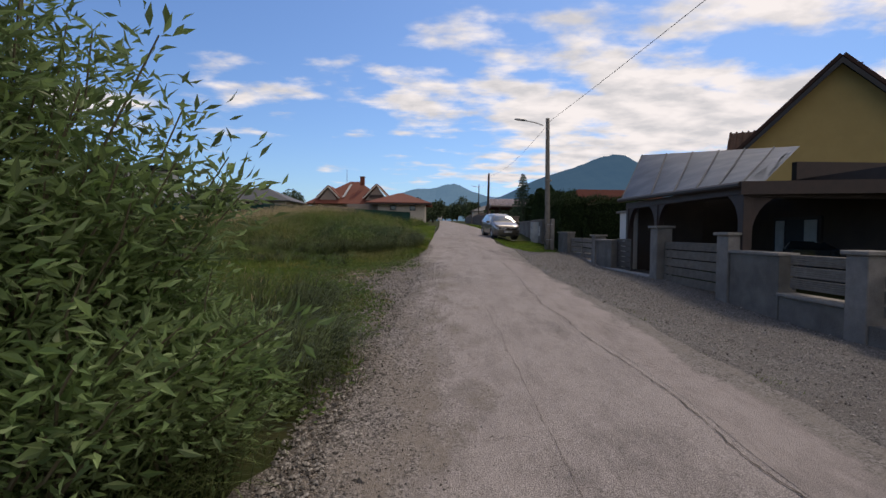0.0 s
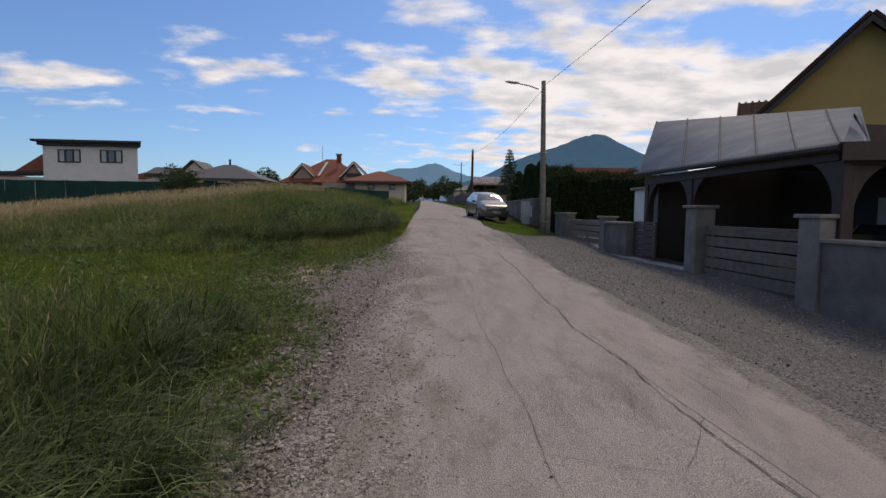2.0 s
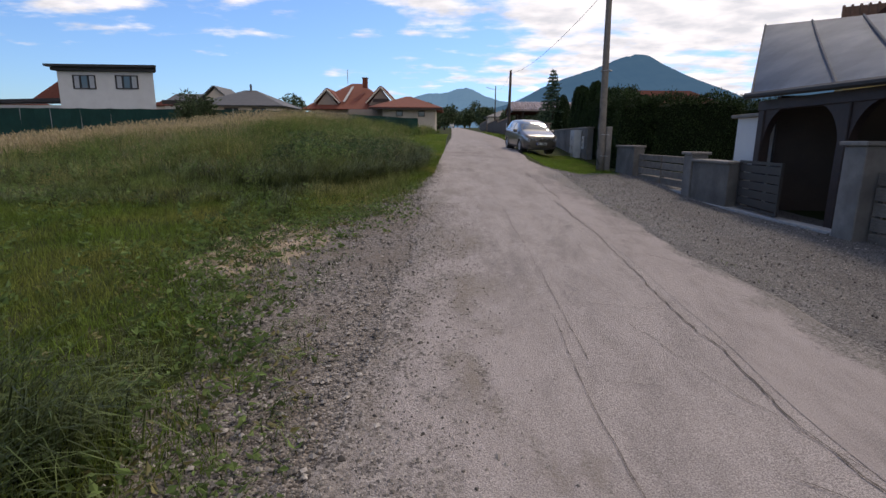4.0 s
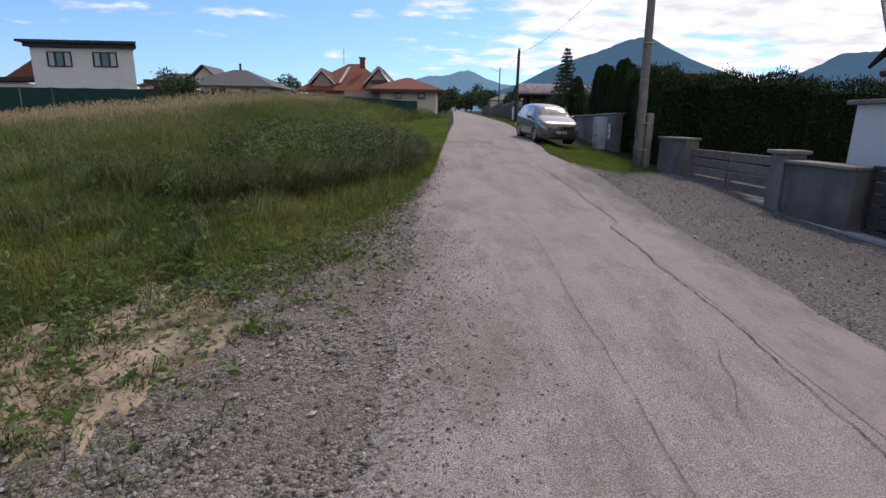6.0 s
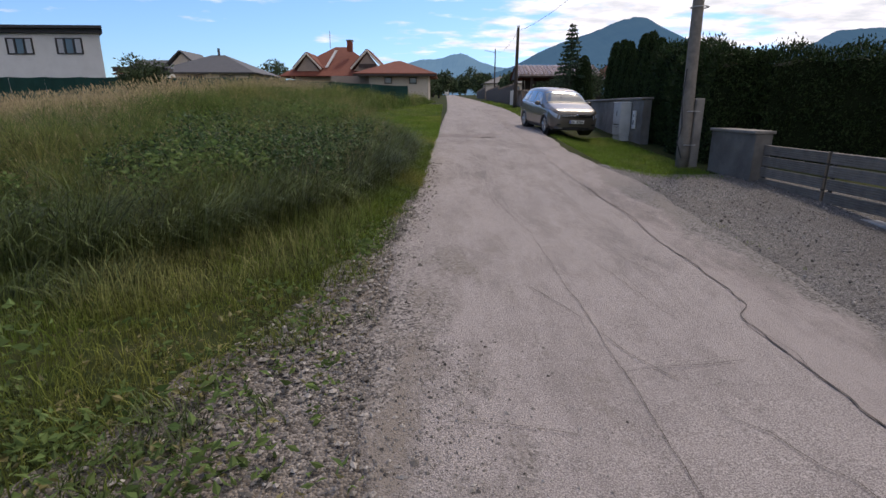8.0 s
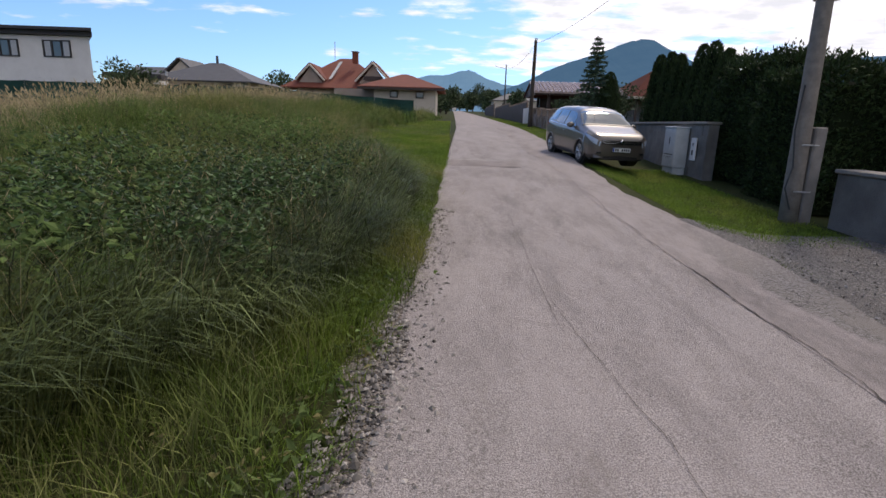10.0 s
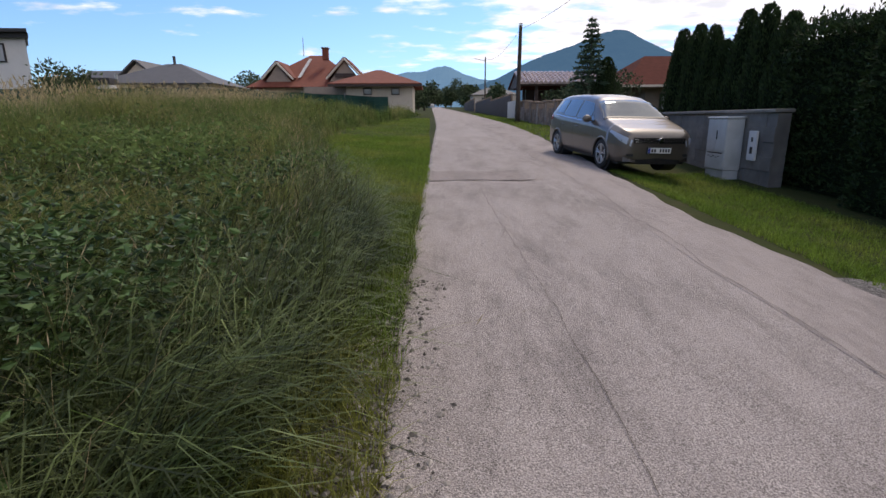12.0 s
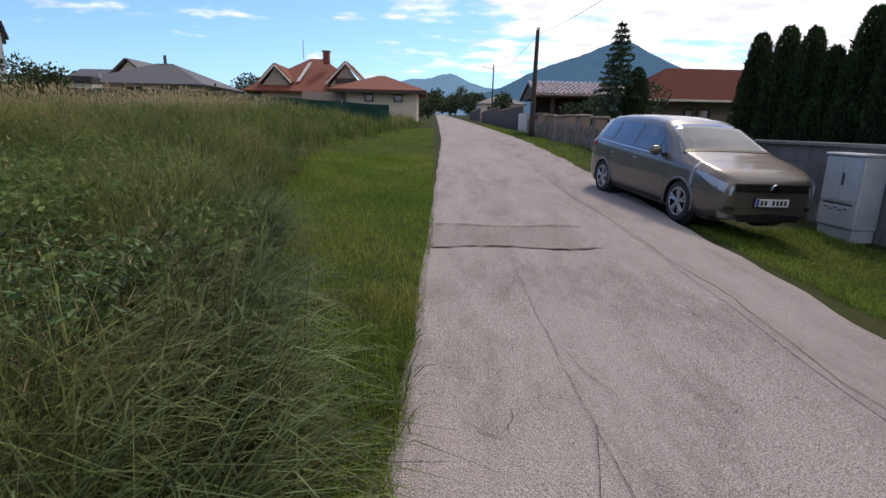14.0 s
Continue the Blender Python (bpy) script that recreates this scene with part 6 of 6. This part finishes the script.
    for k in range(mull):
        x = x0 + (x1 - x0) * (k + 1) / (mull + 1)
        box(bm, x - t / 2, x + t / 2, y - 0.09, y + 0.02, z0 + t, z1 - t)
    return bm


whs = thing("white_house", pose(0, 0, 0), "white flat-roofed two-storey house with dark framed windows", "house")
bm = bmesh.new()
pl_ = [(-38.1, 47.0), (-28.75, 47.0), (-33.2, 52.6), (-38.1, 52.6)]
lo_ = [bm.verts.new((x, y, -1.2)) for x, y in pl_]
hi_ = [bm.verts.new((x, y, 7.45)) for x, y in pl_]
for i in range(4):
    j = (i + 1) % 4
    bm.faces.new((lo_[i], lo_[j], hi_[j], hi_[i]))
bm.faces.new(hi_)
part("wall", bm, M_WHITE, whs)
part("flat_roof", slab(bmesh.new(), [(-38.75, 46.2, 8.05), (-27.95, 46.2, 7.98), (-33.0, 53.2, 7.98), (-38.75, 53.2, 8.05)], 0.22), M_DARKTRIM, whs, "dark flat roof edge")
part("soffit", slab(bmesh.new(), [(-38.4, 46.6, 7.82), (-28.2, 46.6, 7.75), (-33.1, 53.0, 7.75), (-38.4, 53.0, 7.82)], 0.32), M_DARKTRIM, whs)
house_window(whs, -36.6, -34.38, 47.0, 5.82, 7.12, 2)
house_window(whs, -32.45, -30.25, 47.0, 5.84, 7.12, 2)
part("side_roof", slab(bmesh.new(), [(-42.6, 49.0, 4.9), (-38.2, 49.0, 4.9), (-38.2, 53.5, 7.7), (-42.0, 53.5, 7.7)], 0.2), M_DARKREDTILE, whs, "dull red tiled side roof")
wall_box(whs, -47.0, -38.2, 47.5, 55, -1.5, 4.3, M_WHITE)
part("low_roof", slab(bmesh.new(), [(-47.5, 46.9, 4.7), (-38.15, 46.9, 4.95), (-38.15, 50, 5.0), (-47.5, 50, 4.8)], 0.35), M_DARKTRIM, whs, "low dark flat roof")
wall_box(whs, -28.7, -24.3, 48.5, 49.8, -0.8, 4.4, M_WHITE)
part("low_roof", slab(bmesh.new(), [(-28.7, 48.0, 4.95), (-23.9, 48.0, 4.85), (-24.5, 50, 4.9), (-28.7, 50, 5.0)], 0.40), M_DARKTRIM, whs, "low dark flat roof")
part("roof_light", nbox(-38.9, -38.5, 50.3, 50.6, 5.8, 6.0), M_CABINET, whs)
part("vent_pipe", tube(bmesh.new(), [(-27.0, 50, 4.9), (-27.0, 50, 5.7)], 0.05, 6), M_STEEL, whs)
part("vent_pipe", tube(bmesh.new(), [(-24.5, 50, 4.9), (-24.5, 50, 5.3)], 0.12, 6), M_STEEL, whs)

# green shade net on its posts
nf = thing("net_fence", pose(0, 0, 0), "dark green shade net stretched along a wire fence", "fence")
for i in range(17):
    x0, x1 = -47 + i * 2.6, -47 + (i + 1) * 2.6
    ztop0, ztop1 = (3.66 if x0 < -14 else 3.66 - (x0 + 14) * 0.05), (3.66 if x1 < -14 else 3.66 - (x1 + 14) * 0.05)
    bm = bmesh.new()
    g = [[bm.verts.new((x0 + (x1 - x0) * k / 6, 40.0 + 0.05 * math.sin(k * 1.3 + j * 0.9 + i), land1(x0, 40) - 0.05 + (ztop0 + (ztop1 - ztop0) * k / 6 - 0.04 * math.sin(math.pi * k / 6) - land1(x0, 40) + 0.05) * j / 4)) for j in range(5)] for k in range(7)]
    for k in range(6):
        for j in range(4):
            bm.faces.new((g[k][j], g[k + 1][j], g[k + 1][j + 1], g[k][j + 1]))
    bmesh.ops.solidify(bm, geom=bm.faces[:], thickness=0.01)
    part("net_panel", bm, M_MESH, nf)
    part("post", tube(bmesh.new(), [(x0, 40.05, land1(x0, 40) - 0.1), (x0, 40.05, ztop0 + 0.08)], 0.035, 6), M_STEEL, nf)


def hip_roof(parent, x0, x1, y0, y1, ze, zr, inset, m, name="roof", label="", ridge_axis="x", t=0.14):
    """A hipped roof: four slopes with thickness."""
    if ridge_axis == "x":
        ym = (y0 + y1) / 2
        R0, R1 = Vector((x0 + inset, ym, zr)), Vector((x1 - inset, ym, zr))
        faces = [[(x0, y0, ze), (x1, y0, ze), R1, R0], [(x1, y1, ze), (x0, y1, ze), R0, R1], [(x1, y0, ze), (x1, y1, ze), R1], [(x0, y1, ze), (x0, y0, ze), R0]]
    else:
        xm = (x0 + x1) / 2
        R0, R1 = Vector((xm, y0 + inset, zr)), Vector((xm, y1 - inset, zr))
        faces = [[(x0, y0, ze), (x1, y0, ze), R0], [(x1, y1, ze), (x0, y1, ze), R1], [(x1, y0, ze), (x1, y1, ze), R1, R0], [(x0, y1, ze), (x0, y0, ze), R0, R1]]
    for f in faces:
        part(name, slab(bmesh.new(), f, t), m, parent, label)
    return R0, R1


gh = thing("grey_roofed_house", pose(0, 0, 0), "low house with a dark grey hipped roof", "house")
hip_roof(gh, -28.0, -17.9, 52, 61, 4.75, 6.65, 4.4, M_GREYTILE, label="dark grey tiled slope")
wall_box(gh, -27.3, -18.6, 52.7, 60.3, 0.2, 4.72, M_CREAM)
house_window(gh, -24.5, -23.0, 52.7, 3.6, 4.5, 1, False)
house_window(gh, -21.5, -20.0, 52.7, 3.6, 4.5, 1, False)
part("chimney", tube(bmesh.new(), [(-22.9, 56.5, 6.3), (-22.9, 56.5, 7.3)], 0.12, 8), M_GREYTILE, gh)
sh2 = thing("gabled_house", pose(0, 0, 0), "cream house with a small gable behind the bushes", "house")
wall_box(sh2, -37.0, -29.5, 66, 72, -0.5, 6.0, M_CREAM)
part("gable", slab(bmesh.new(), [(-33.2, 65.9, 5.9), (-29.3, 65.9, 5.9), (-31.2, 65.9, 7.7)], 0.2), M_CREAM, sh2)
for sg in (-1, 1):
    q = [Vector((-31.2, 65.4, 7.9)), Vector((-31.2 + sg * 2.5, 65.4, 5.7)), Vector((-31.2 + sg * 2.5, 71, 5.7)), Vector((-31.2, 71, 7.9))]
    part("roof", slab(bmesh.new(), q if sg < 0 else q[::-1], 0.15), M_GREYTILE, sh2)
part("roof", slab(bmesh.new(), [(-38, 65.5, 5.9), (-33, 65.5, 5.9), (-33, 69, 7.2), (-38, 69, 7.2)], 0.15), M_GREYTILE, sh2)

# red-roofed house
rh = thing("red_roofed_house", pose(0, 0, 0), "cream house with steep red tiled roofs, gable and dormer", "house")
wall_box(rh, -17.4, -8.2, 64, 74, 1.8, 5.1, M_CREAM)
R0, R1 = hip_roof(rh, -18.9, -6.9, 62.6, 75.5, 5.05, 8.75, 5.3, M_REDTILE, label="red tiled slope")
part("chimney", nbox(-11.7, -11.1, 66.2, 66.9, 8.0, 9.15, bevel=0.03), M_REDTILE, rh, "reddish chimney")
part("chimney_cap", nbox(-11.8, -11.0, 66.1, 67.0, 9.15, 9.27, bevel=0.03), M_CAP, rh)
for cx, w2, zt, ze, yf in ((-8.9, 1.9, 7.85, 5.9, 62.9), (-15.8, 1.6, 7.55, 5.9, 63.2)):
    # darker beige than the cream walls: the gable's shade is in the colour
    part("gable_wall", slab(bmesh.new(), [(cx - w2 + 0.3, yf + 0.3, ze - 0.3), (cx + w2 - 0.3, yf + 0.3, ze - 0.3), (cx, yf + 0.3, zt - 0.25)], 0.15), M_BEIGE, rh, "gable wall, shade put into its darker beige")
    for sg in (-1, 1):
        q = [Vector((cx, yf, zt)), Vector((cx + sg * w2, yf, ze)), Vector((cx + sg * w2, yf + 4.5, ze)), Vector((cx, yf + 4.5, zt))]
        part("gable_roof", slab(bmesh.new(), q if sg < 0 else q[::-1], 0.12), M_REDTILE, rh, "red tiled slope")
        part("verge_board", tube(bmesh.new(), [Vector((cx, yf - 0.02, zt - 0.1)), Vector((cx + sg * w2, yf - 0.02, ze - 0.1))], 0.11, 5), M_CREAM, rh, "pale verge board")
part("rooflight", slab(bmesh.new(), [(-13.9, 63.9, 6.0), (-13.6, 63.9, 6.0), (-12.9, 66.6, 8.1), (-13.2, 66.6, 8.1)], -0.06), M_CABINET, rh)
part("balcony_rail", nbox(-9.9, -7.9, 62.95, 63.05, 5.95, 6.35), M_BEAM, rh)
part("aerial", tube(bmesh.new(), [(-13.6, 66, 8.3), (-13.6, 66, 10.2)], 0.04, 5), M_STEEL, rh)
wall_box(rh, -8.1, -1.9, 58.2, 66, 1.8, 4.95, M_CREAM)
hip_roof(rh, -9.6, -1.0, 57.0, 66.5, 5.0, 6.55, 4.0, M_REDTILE, label="red tiled slope of the annex", ridge_axis="x")
part("eave_board", nbox(-9.6, -1.0, 57.02, 57.08, 4.72, 4.92), M_BEAM, rh)
wall_box(rh, -12.6, -8.1, 60.5, 64, 1.8, 4.9, M_BEIGE)
house_window(rh, -6.5, -5.7, 58.2, 4.0, 4.65, 0, False)
house_window(rh, -3.9, -3.1, 58.2, 4.0, 4.65, 0, False)


# ---- trees ----
def crown_tree(name, x, y, h, r_, seed, n, label, trunk=0.18, leaf=0.35, material=M_FARTREE, zb=0.25):
    r = np.random.default_rng(seed)
    g = land1(x, y)
    t = thing(name, pose(x, y, g), label, "tree")
    bm = bmesh.new()
    tube(bm, [(0, 0, -0.1), (0.05, 0.02, h * 0.3), (0, 0.05, h * 0.75)], [trunk, trunk * 0.7, trunk * 0.2], 7)
    C = []
    for i in range(9):
        a, f = r.uniform(0, math.tau), r.uniform(0.35, 0.95)
        c = np.array([math.cos(a) * r_ * 0.6 * r.uniform(0.3, 1), math.sin(a) * r_ * 0.6 * r.uniform(0.3, 1), h * (zb + (1 - zb) * f * 0.88)])
        tube(bm, [(0, 0, h * zb), tuple(c * [0.5, 0.5, 0.85]), tuple(c)], [trunk * 0.4, trunk * 0.25, 0.02], 5)
        m = n // 9
        v = unit(r.normal(0, 1, (m, 3))) * (r.uniform(0.3, 1, (m, 1)) ** 0.5) * r_ * r.uniform(0.35, 0.6)
        C.append(c + v)
    part("trunk", bm, M_BARK, t)
    C = np.concatenate(C)
    C[:, 2] = np.maximum(C[:, 2], 0.1)
    D = unit(r.normal(0, 1, C.shape) + [0, 0, 0.3])
    ln = r.uniform(0.6, 1.3, len(C)) * leaf
    V, F = leaf_cloud(C, D, ln, ln * 0.7, seed + 1)
    tri_mesh("crown", V, F, material, kind="", parent=t)


for x, y, h, r_, s in ((-3.5, 84, 3.8, 2.4, 1), (-1.2, 96, 4.2, 2.4, 2), (1.5, 235, 8, 5, 3), (-6, 150, 6, 4, 4), (9, 240, 11, 6, 5), (16, 235, 9, 6, 6), (-4, 190, 7, 4, 7), (22, 190, 7, 4, 8), (30, 160, 6, 4, 9), (12.5, 108, 4.2, 2.6, 10), (-22, 130, 7, 4, 11), (3.4, 246, 7, 5, 13), (-2.5, 222, 6, 4, 14), (7.5, 205, 6, 3.5, 15), (-2.6, 118, 3.6, 2.4, 16), (9.5, 140, 5, 3, 17), (-3.4, 71, 2.6, 1.8, 18), (-34, 110, 6, 4, 12)):
    crown_tree("far_tree", x, y, h, r_, 800 + s, 2000, "rounded green tree in the distance", 0.2, 0.75 if y > 120 else 0.45, M_FARTREE, 0.06)
crown_tree("garden_tree", 9.8, 36.0, 2.5, 1.6, 830, 1500, "leafy shrub behind the stone fence", 0.08, 0.16, M_FARTREE, 0.1)
crown_tree("garden_tree", 5.9, 33.0, 1.7, 0.9, 831, 1200, "leafy shrub behind the stone fence", 0.06, 0.13, M_FARTREE, 0.1)


def spruce(x, y, top, r_, seed):
    r = np.random.default_rng(seed)
    g = land1(x, y)
    h = top - g
    t = thing("spruce", pose(x, y, g), "young dark blue-green spruce with tiered branches behind the fence", "conifer")
    part("trunk", tube(bmesh.new(), [(0, 0, -0.1), (0, 0, h * 0.5), (0, 0, h)], [0.09, 0.05, 0.006], 7), M_BARK, t)
    C, D, W = [], [], []
    bm = bmesh.new()
    for k in range(21):
        f = 0.04 + 0.94 * k / 20
        rad = r_ * (1 - f) ** 0.85 + 0.05
        for j in range(7):
            a = j * math.tau / 7 + k * 0.9 + r.normal(0, 0.15)
            L = rad * r.uniform(0.75, 1.15)
            d = np.array([math.cos(a), math.sin(a), 0.0])
            p0 = np.array([0, 0, h * f])
            p1 = p0 + d * L + np.array([0, 0, 0.05 * L - 0.25 * L * (1 - f)])
            tube(bm, [tuple(p0), tuple(p1)], [0.014, 0.004], 4)
            m = max(10, int(95 * L))
            q = r.uniform(0.1, 1.0, m)[:, None]
            C.append(p0 + (p1 - p0) * q)
            D.append(unit(d * 0.8 + r.normal(0, 0.6, (m, 3))))
            W.append(r.uniform(0.08, 0.19, m))
    tagged(part("branches", bm, M_BARK, t), kind="stuff")
    C, D, W = np.concatenate(C), np.concatenate(D), np.concatenate(W)
    V, F = leaf_cloud(C, D, W, W * 0.4, seed + 1)
    tri_mesh("needles", V, F, M_SPRUCE, kind="", parent=t)


spruce(6.65, 30.8, 5.88, 1.25, 840)
spruce(12.2, 150.0, 9.5, 1.8, 841)

# ---- stone fence and the buildings beyond the car ----
sf = thing("stone_fence", pose(0, 0, 0), "brown sandstone garden fence with stout pillars", "fence")
rs = np.random.default_rng(9)
for k in range(9):
    y0 = 23.5 + k * 1.85
    g = land1(5.05, y0)
    part("pillar", nbox(4.86, 5.24, y0, y0 + 0.40, g - 0.1, g + 1.0, bevel=0.03), M_STONEWALL, sf)
    part("pillar_cap", nbox(4.80, 5.30, y0 - 0.05, y0 + 0.45, g + 1.0, g + 1.08, bevel=0.02), M_STONEWALL, sf)
    n = 8
    tops = [g + 0.88 - 0.10 * math.sin(math.pi * i / n) + float(rs.normal(0, 0.02)) for i in range(n + 1)]
    for i in range(n):
        ya, yb = y0 + 0.41 + 1.43 * i / n, y0 + 0.41 + 1.43 * (i + 1) / n
        for j in range(4):
            za, zb = g - 0.05 + (tops[i] - g) * j / 4, g - 0.05 + (tops[i] - g) * (j + 1) / 4
            o = float(rs.normal(0, 0.02))
            part("stone", nbox(4.94 + o, 5.16, ya + 0.006, yb - 0.006, za + 0.005, zb - 0.005), M_STONEWALL, sf)
wg = thing("white_gate", pose(5.05, 40.5, land1(5, 41)), "white painted slatted gate", "gate")
for k in range(12):
    part("slat", nbox(-0.02, 0.02, k * 0.30, k * 0.30 + 0.10, 0.1, 1.15), M_WHITE, wg)
part("rail", nbox(0.021, 0.05, 0, 3.5, 0.3, 0.38), M_WHITE, wg)
part("rail", nbox(0.021, 0.05, 0, 3.5, 0.9, 0.98), M_WHITE, wg)
for k, (y0, y1) in enumerate(((45, 58), (59, 76), (80, 100))):
    bf = thing("brown_fence", pose(5.4 + k * 0.15, y0, land1(5.5, (y0 + y1) / 2)), "dark brown board fence beside the road", "fence")
    n = int((y1 - y0) / 1.0)
    for i in range(n):
        part("board_panel", nbox(-0.02, 0.02, i * 1.0, i * 1.0 + 0.92, -0.3, 1.35), M_BEAM, bf)
        part("post", nbox(0.02, 0.12, i * 1.0 - 0.06, i * 1.0 + 0.04, -0.4, 1.5), M_STONEWALL, bf)

gz_ = thing("tiled_shelter", pose(0, 0, 0), "open shelter with a glazed tile roof, painted sheen-pale, and dark gable", "shelter")
bm = bmesh.new()
for i in range(22):
    x = 4.75 + i * 0.25
    for j in range(6):
        f0, f1 = j / 6, (j + 1) / 6
        a = Vector((x, 36.6 + 2.4 * f0, 3.62 + 0.75 * f0 + 0.03))
        b = Vector((x, 36.6 + 2.4 * f1, 3.62 + 0.75 * f1))
        tube(bm, [a, b], [0.125, 0.105], 6)
part("roof_tiles", bm, M_SHINYTILE, gz_, "glazed tiles painted pale for the light they catch")
part("roof_deck", slab(bmesh.new(), [(4.65, 36.55, 3.58), (10.2, 36.55, 3.58), (10.2, 39.0, 4.36), (4.65, 39.0, 4.36)], 0.10), M_BEAM, gz_)
part("gable", slab(bmesh.new(), [(4.72, 36.7, 3.5), (4.72, 39.0, 4.3), (4.72, 41.3, 3.5)], 0.08), M_BEAM, gz_)
part("back_roof", slab(bmesh.new(), [(4.65, 39.0, 4.38), (10.2, 39.0, 4.38), (10.2, 41.4, 3.6), (4.65, 41.4, 3.6)], 0.10), M_DARKREDTILE, gz_)
for x, y in ((5.6, 37.0), (10.0, 37.0), (5.6, 41.0), (10.0, 41.0), (7.8, 37.0)):
    part("post", nbox(x - 0.08, x + 0.08, y - 0.08, y + 0.08, land1(x, y) - 0.1, 3.6), M_BEAM, gz_)
part("back_wall", nbox(5.7, 10.0, 40.8, 40.95, 1.6, 3.5), M_BEAM, gz_)
bg = thing("brown_roofed_bungalow", pose(0, 0, 0), "low bungalow with a dark red-brown tiled roof and porch", "house")
hip_roof(bg, 12.2, 26.0, 42.0, 52.0, 3.85, 6.15, 3.2, M_DARKREDTILE, label="red-brown tiled slope")
part("gutter", nbox(12.1, 26.1, 41.9, 42.0, 3.72, 3.86), M_CREAM, bg, "pale eaves gutter")
part("gutter", nbox(12.1, 12.2, 42.0, 52.0, 3.72, 3.86), M_CREAM, bg, "pale eaves gutter")
wall_box(bg, 14.5, 25.2, 44.0, 51.0, 1.5, 3.8, M_BEIGE)
for x in (12.8, 15.5, 18.5):
    part("porch_post", nbox(x - 0.08, x + 0.08, 42.5, 42.66, 1.5, 3.75), M_BEAM, bg)
house_window(bg, 15.5, 17.2, 44.0, 2.2, 3.4, 1, True)

# ---- far end of the road ----
van = thing("white_van", pose(0.4, 196, land1(0.4, 198)), "small white van parked far down the road", "van")
part("body", nbox(-0.85, 0.85, 0, 4.2, 0.35, 1.15, bevel=0.12), M_WHITE, van)
part("cabin", nbox(-0.75, 0.75, 0.9, 4.0, 1.15, 1.85, bevel=0.15), M_WHITE, van)
part("windscreen", slab(bmesh.new(), [(-0.68, 0.86, 1.2), (0.68, 0.86, 1.2), (0.62, 0.88, 1.75), (-0.62, 0.88, 1.75)], 0.02), M_CARGLASS, van)
for x, y in ((-0.78, 0.8), (0.78, 0.8), (-0.78, 3.4), (0.78, 3.4)):
    part("wheel", tube(bmesh.new(), [(x - 0.1, y, 0.32), (x + 0.1, y, 0.32)], 0.32, 14), M_TYRE, van)
for x, y, w, d, h, rz in ((13, 120, 9, 7, 2.8, 1.5), (16, 160, 10, 8, 3.2, 1.8), (24, 210, 12, 8, 3.4, 2.0), (-14, 170, 10, 8, 3.2, 2.0), (-30, 150, 12, 9, 3.4, 2.2), (-46, 90, 10, 9, 4.2, 2.2), (-60, 70, 12, 10, 4.0, 2.0)):
    fh = thing("far_house", pose(x, y, land1(x, y)), "small house far along the valley with a tiled roof", "house", "far houses")
    part("wall", nbox(-w / 2, w / 2, -d / 2, d / 2, -0.3, h), M_CREAM, fh)
    hip_roof(fh, -w / 2 - 0.5, w / 2 + 0.5, -d / 2 - 0.5, d / 2 + 0.5, h, h + rz, d / 2, M_DARKREDTILE if (x > 14 or x < -40) else M_GREYTILE)
    for k in (-0.25, 0.25):
        part("window", nbox(k * w - 0.5, k * w + 0.5, -d / 2 - 0.04, -d / 2 + 0.02, 1.0, 2.2), M_GLASS, fh)


# ---- hills ----
def hill(name, profile, y, depth, rough, seed, material, label):
    """A wooded ridge: its skyline runs through the profile, the slope rolls down towards the valley."""
    xs = np.arange(profile[0][0], profile[-1][0] + 1, 12.0)
    top = np.interp(xs, [p[0] for p in profile], [p[1] for p in profile])
    ker = np.ones(3) / 3
    top = np.convolve(np.pad(top, 1, mode="edge"), ker, "valid")
    r = np.random.default_rng(int(seed))
    V, F = [], []
    rows = 14
    for j in range(rows):
        f = j / (rows - 1)
        for i, x in enumerate(xs):
            n_ = noise.noise(Vector((x * 0.012, f * 4.0, seed))) * 0.7 + noise.noise(Vector((x * 0.05, f * 12.0, seed))) * 0.35
            z = top[i] * (f ** 1.3) + rough * n_ * (0.4 if j == rows - 1 else 1.0) * (f ** 0.5) + (r.normal(0, rough * 0.10) if j == rows - 1 else 0)
            V.append((x, y - depth * (1 - f), max(z, -5) + 3))
    k = len(xs)
    for j in range(rows - 1):
        for i in range(k - 1):
            a = j * k + i
            F += [(a, a + 1, a + k + 1), (a, a + k + 1, a + k)]
    tagged(tri_mesh(name, V, F, material, kind="structure"), label, "hill", kind="structure")


hill("backdrop_hill", ((60, 60), (125, 90), (180, 104), (250, 142), (326, 172), (400, 196), (440, 212), (480, 227), (515, 235), (540, 234), (562, 218), (590, 184), (625, 156), (720, 132), (830, 120), (930, 140), (1000, 170), (1050, 200), (1150, 208), (1260, 205), (1400, 190), (1700, 140)), 1500, 900, 7, 3.0, M_HILL, "wooded hill with a rounded summit, blue-green from painted haze")
hill("backdrop_hill", ((-900, 90), (-500, 105), (-300, 120), (-170, 150), (-100, 175), (-20, 178), (40, 196), (75, 196), (130, 168), (200, 150), (300, 140), (500, 120), (900, 120)), 2100, 700, 9, 8.0, M_HILL_FAR, "far mountain ridge, blue from painted haze")


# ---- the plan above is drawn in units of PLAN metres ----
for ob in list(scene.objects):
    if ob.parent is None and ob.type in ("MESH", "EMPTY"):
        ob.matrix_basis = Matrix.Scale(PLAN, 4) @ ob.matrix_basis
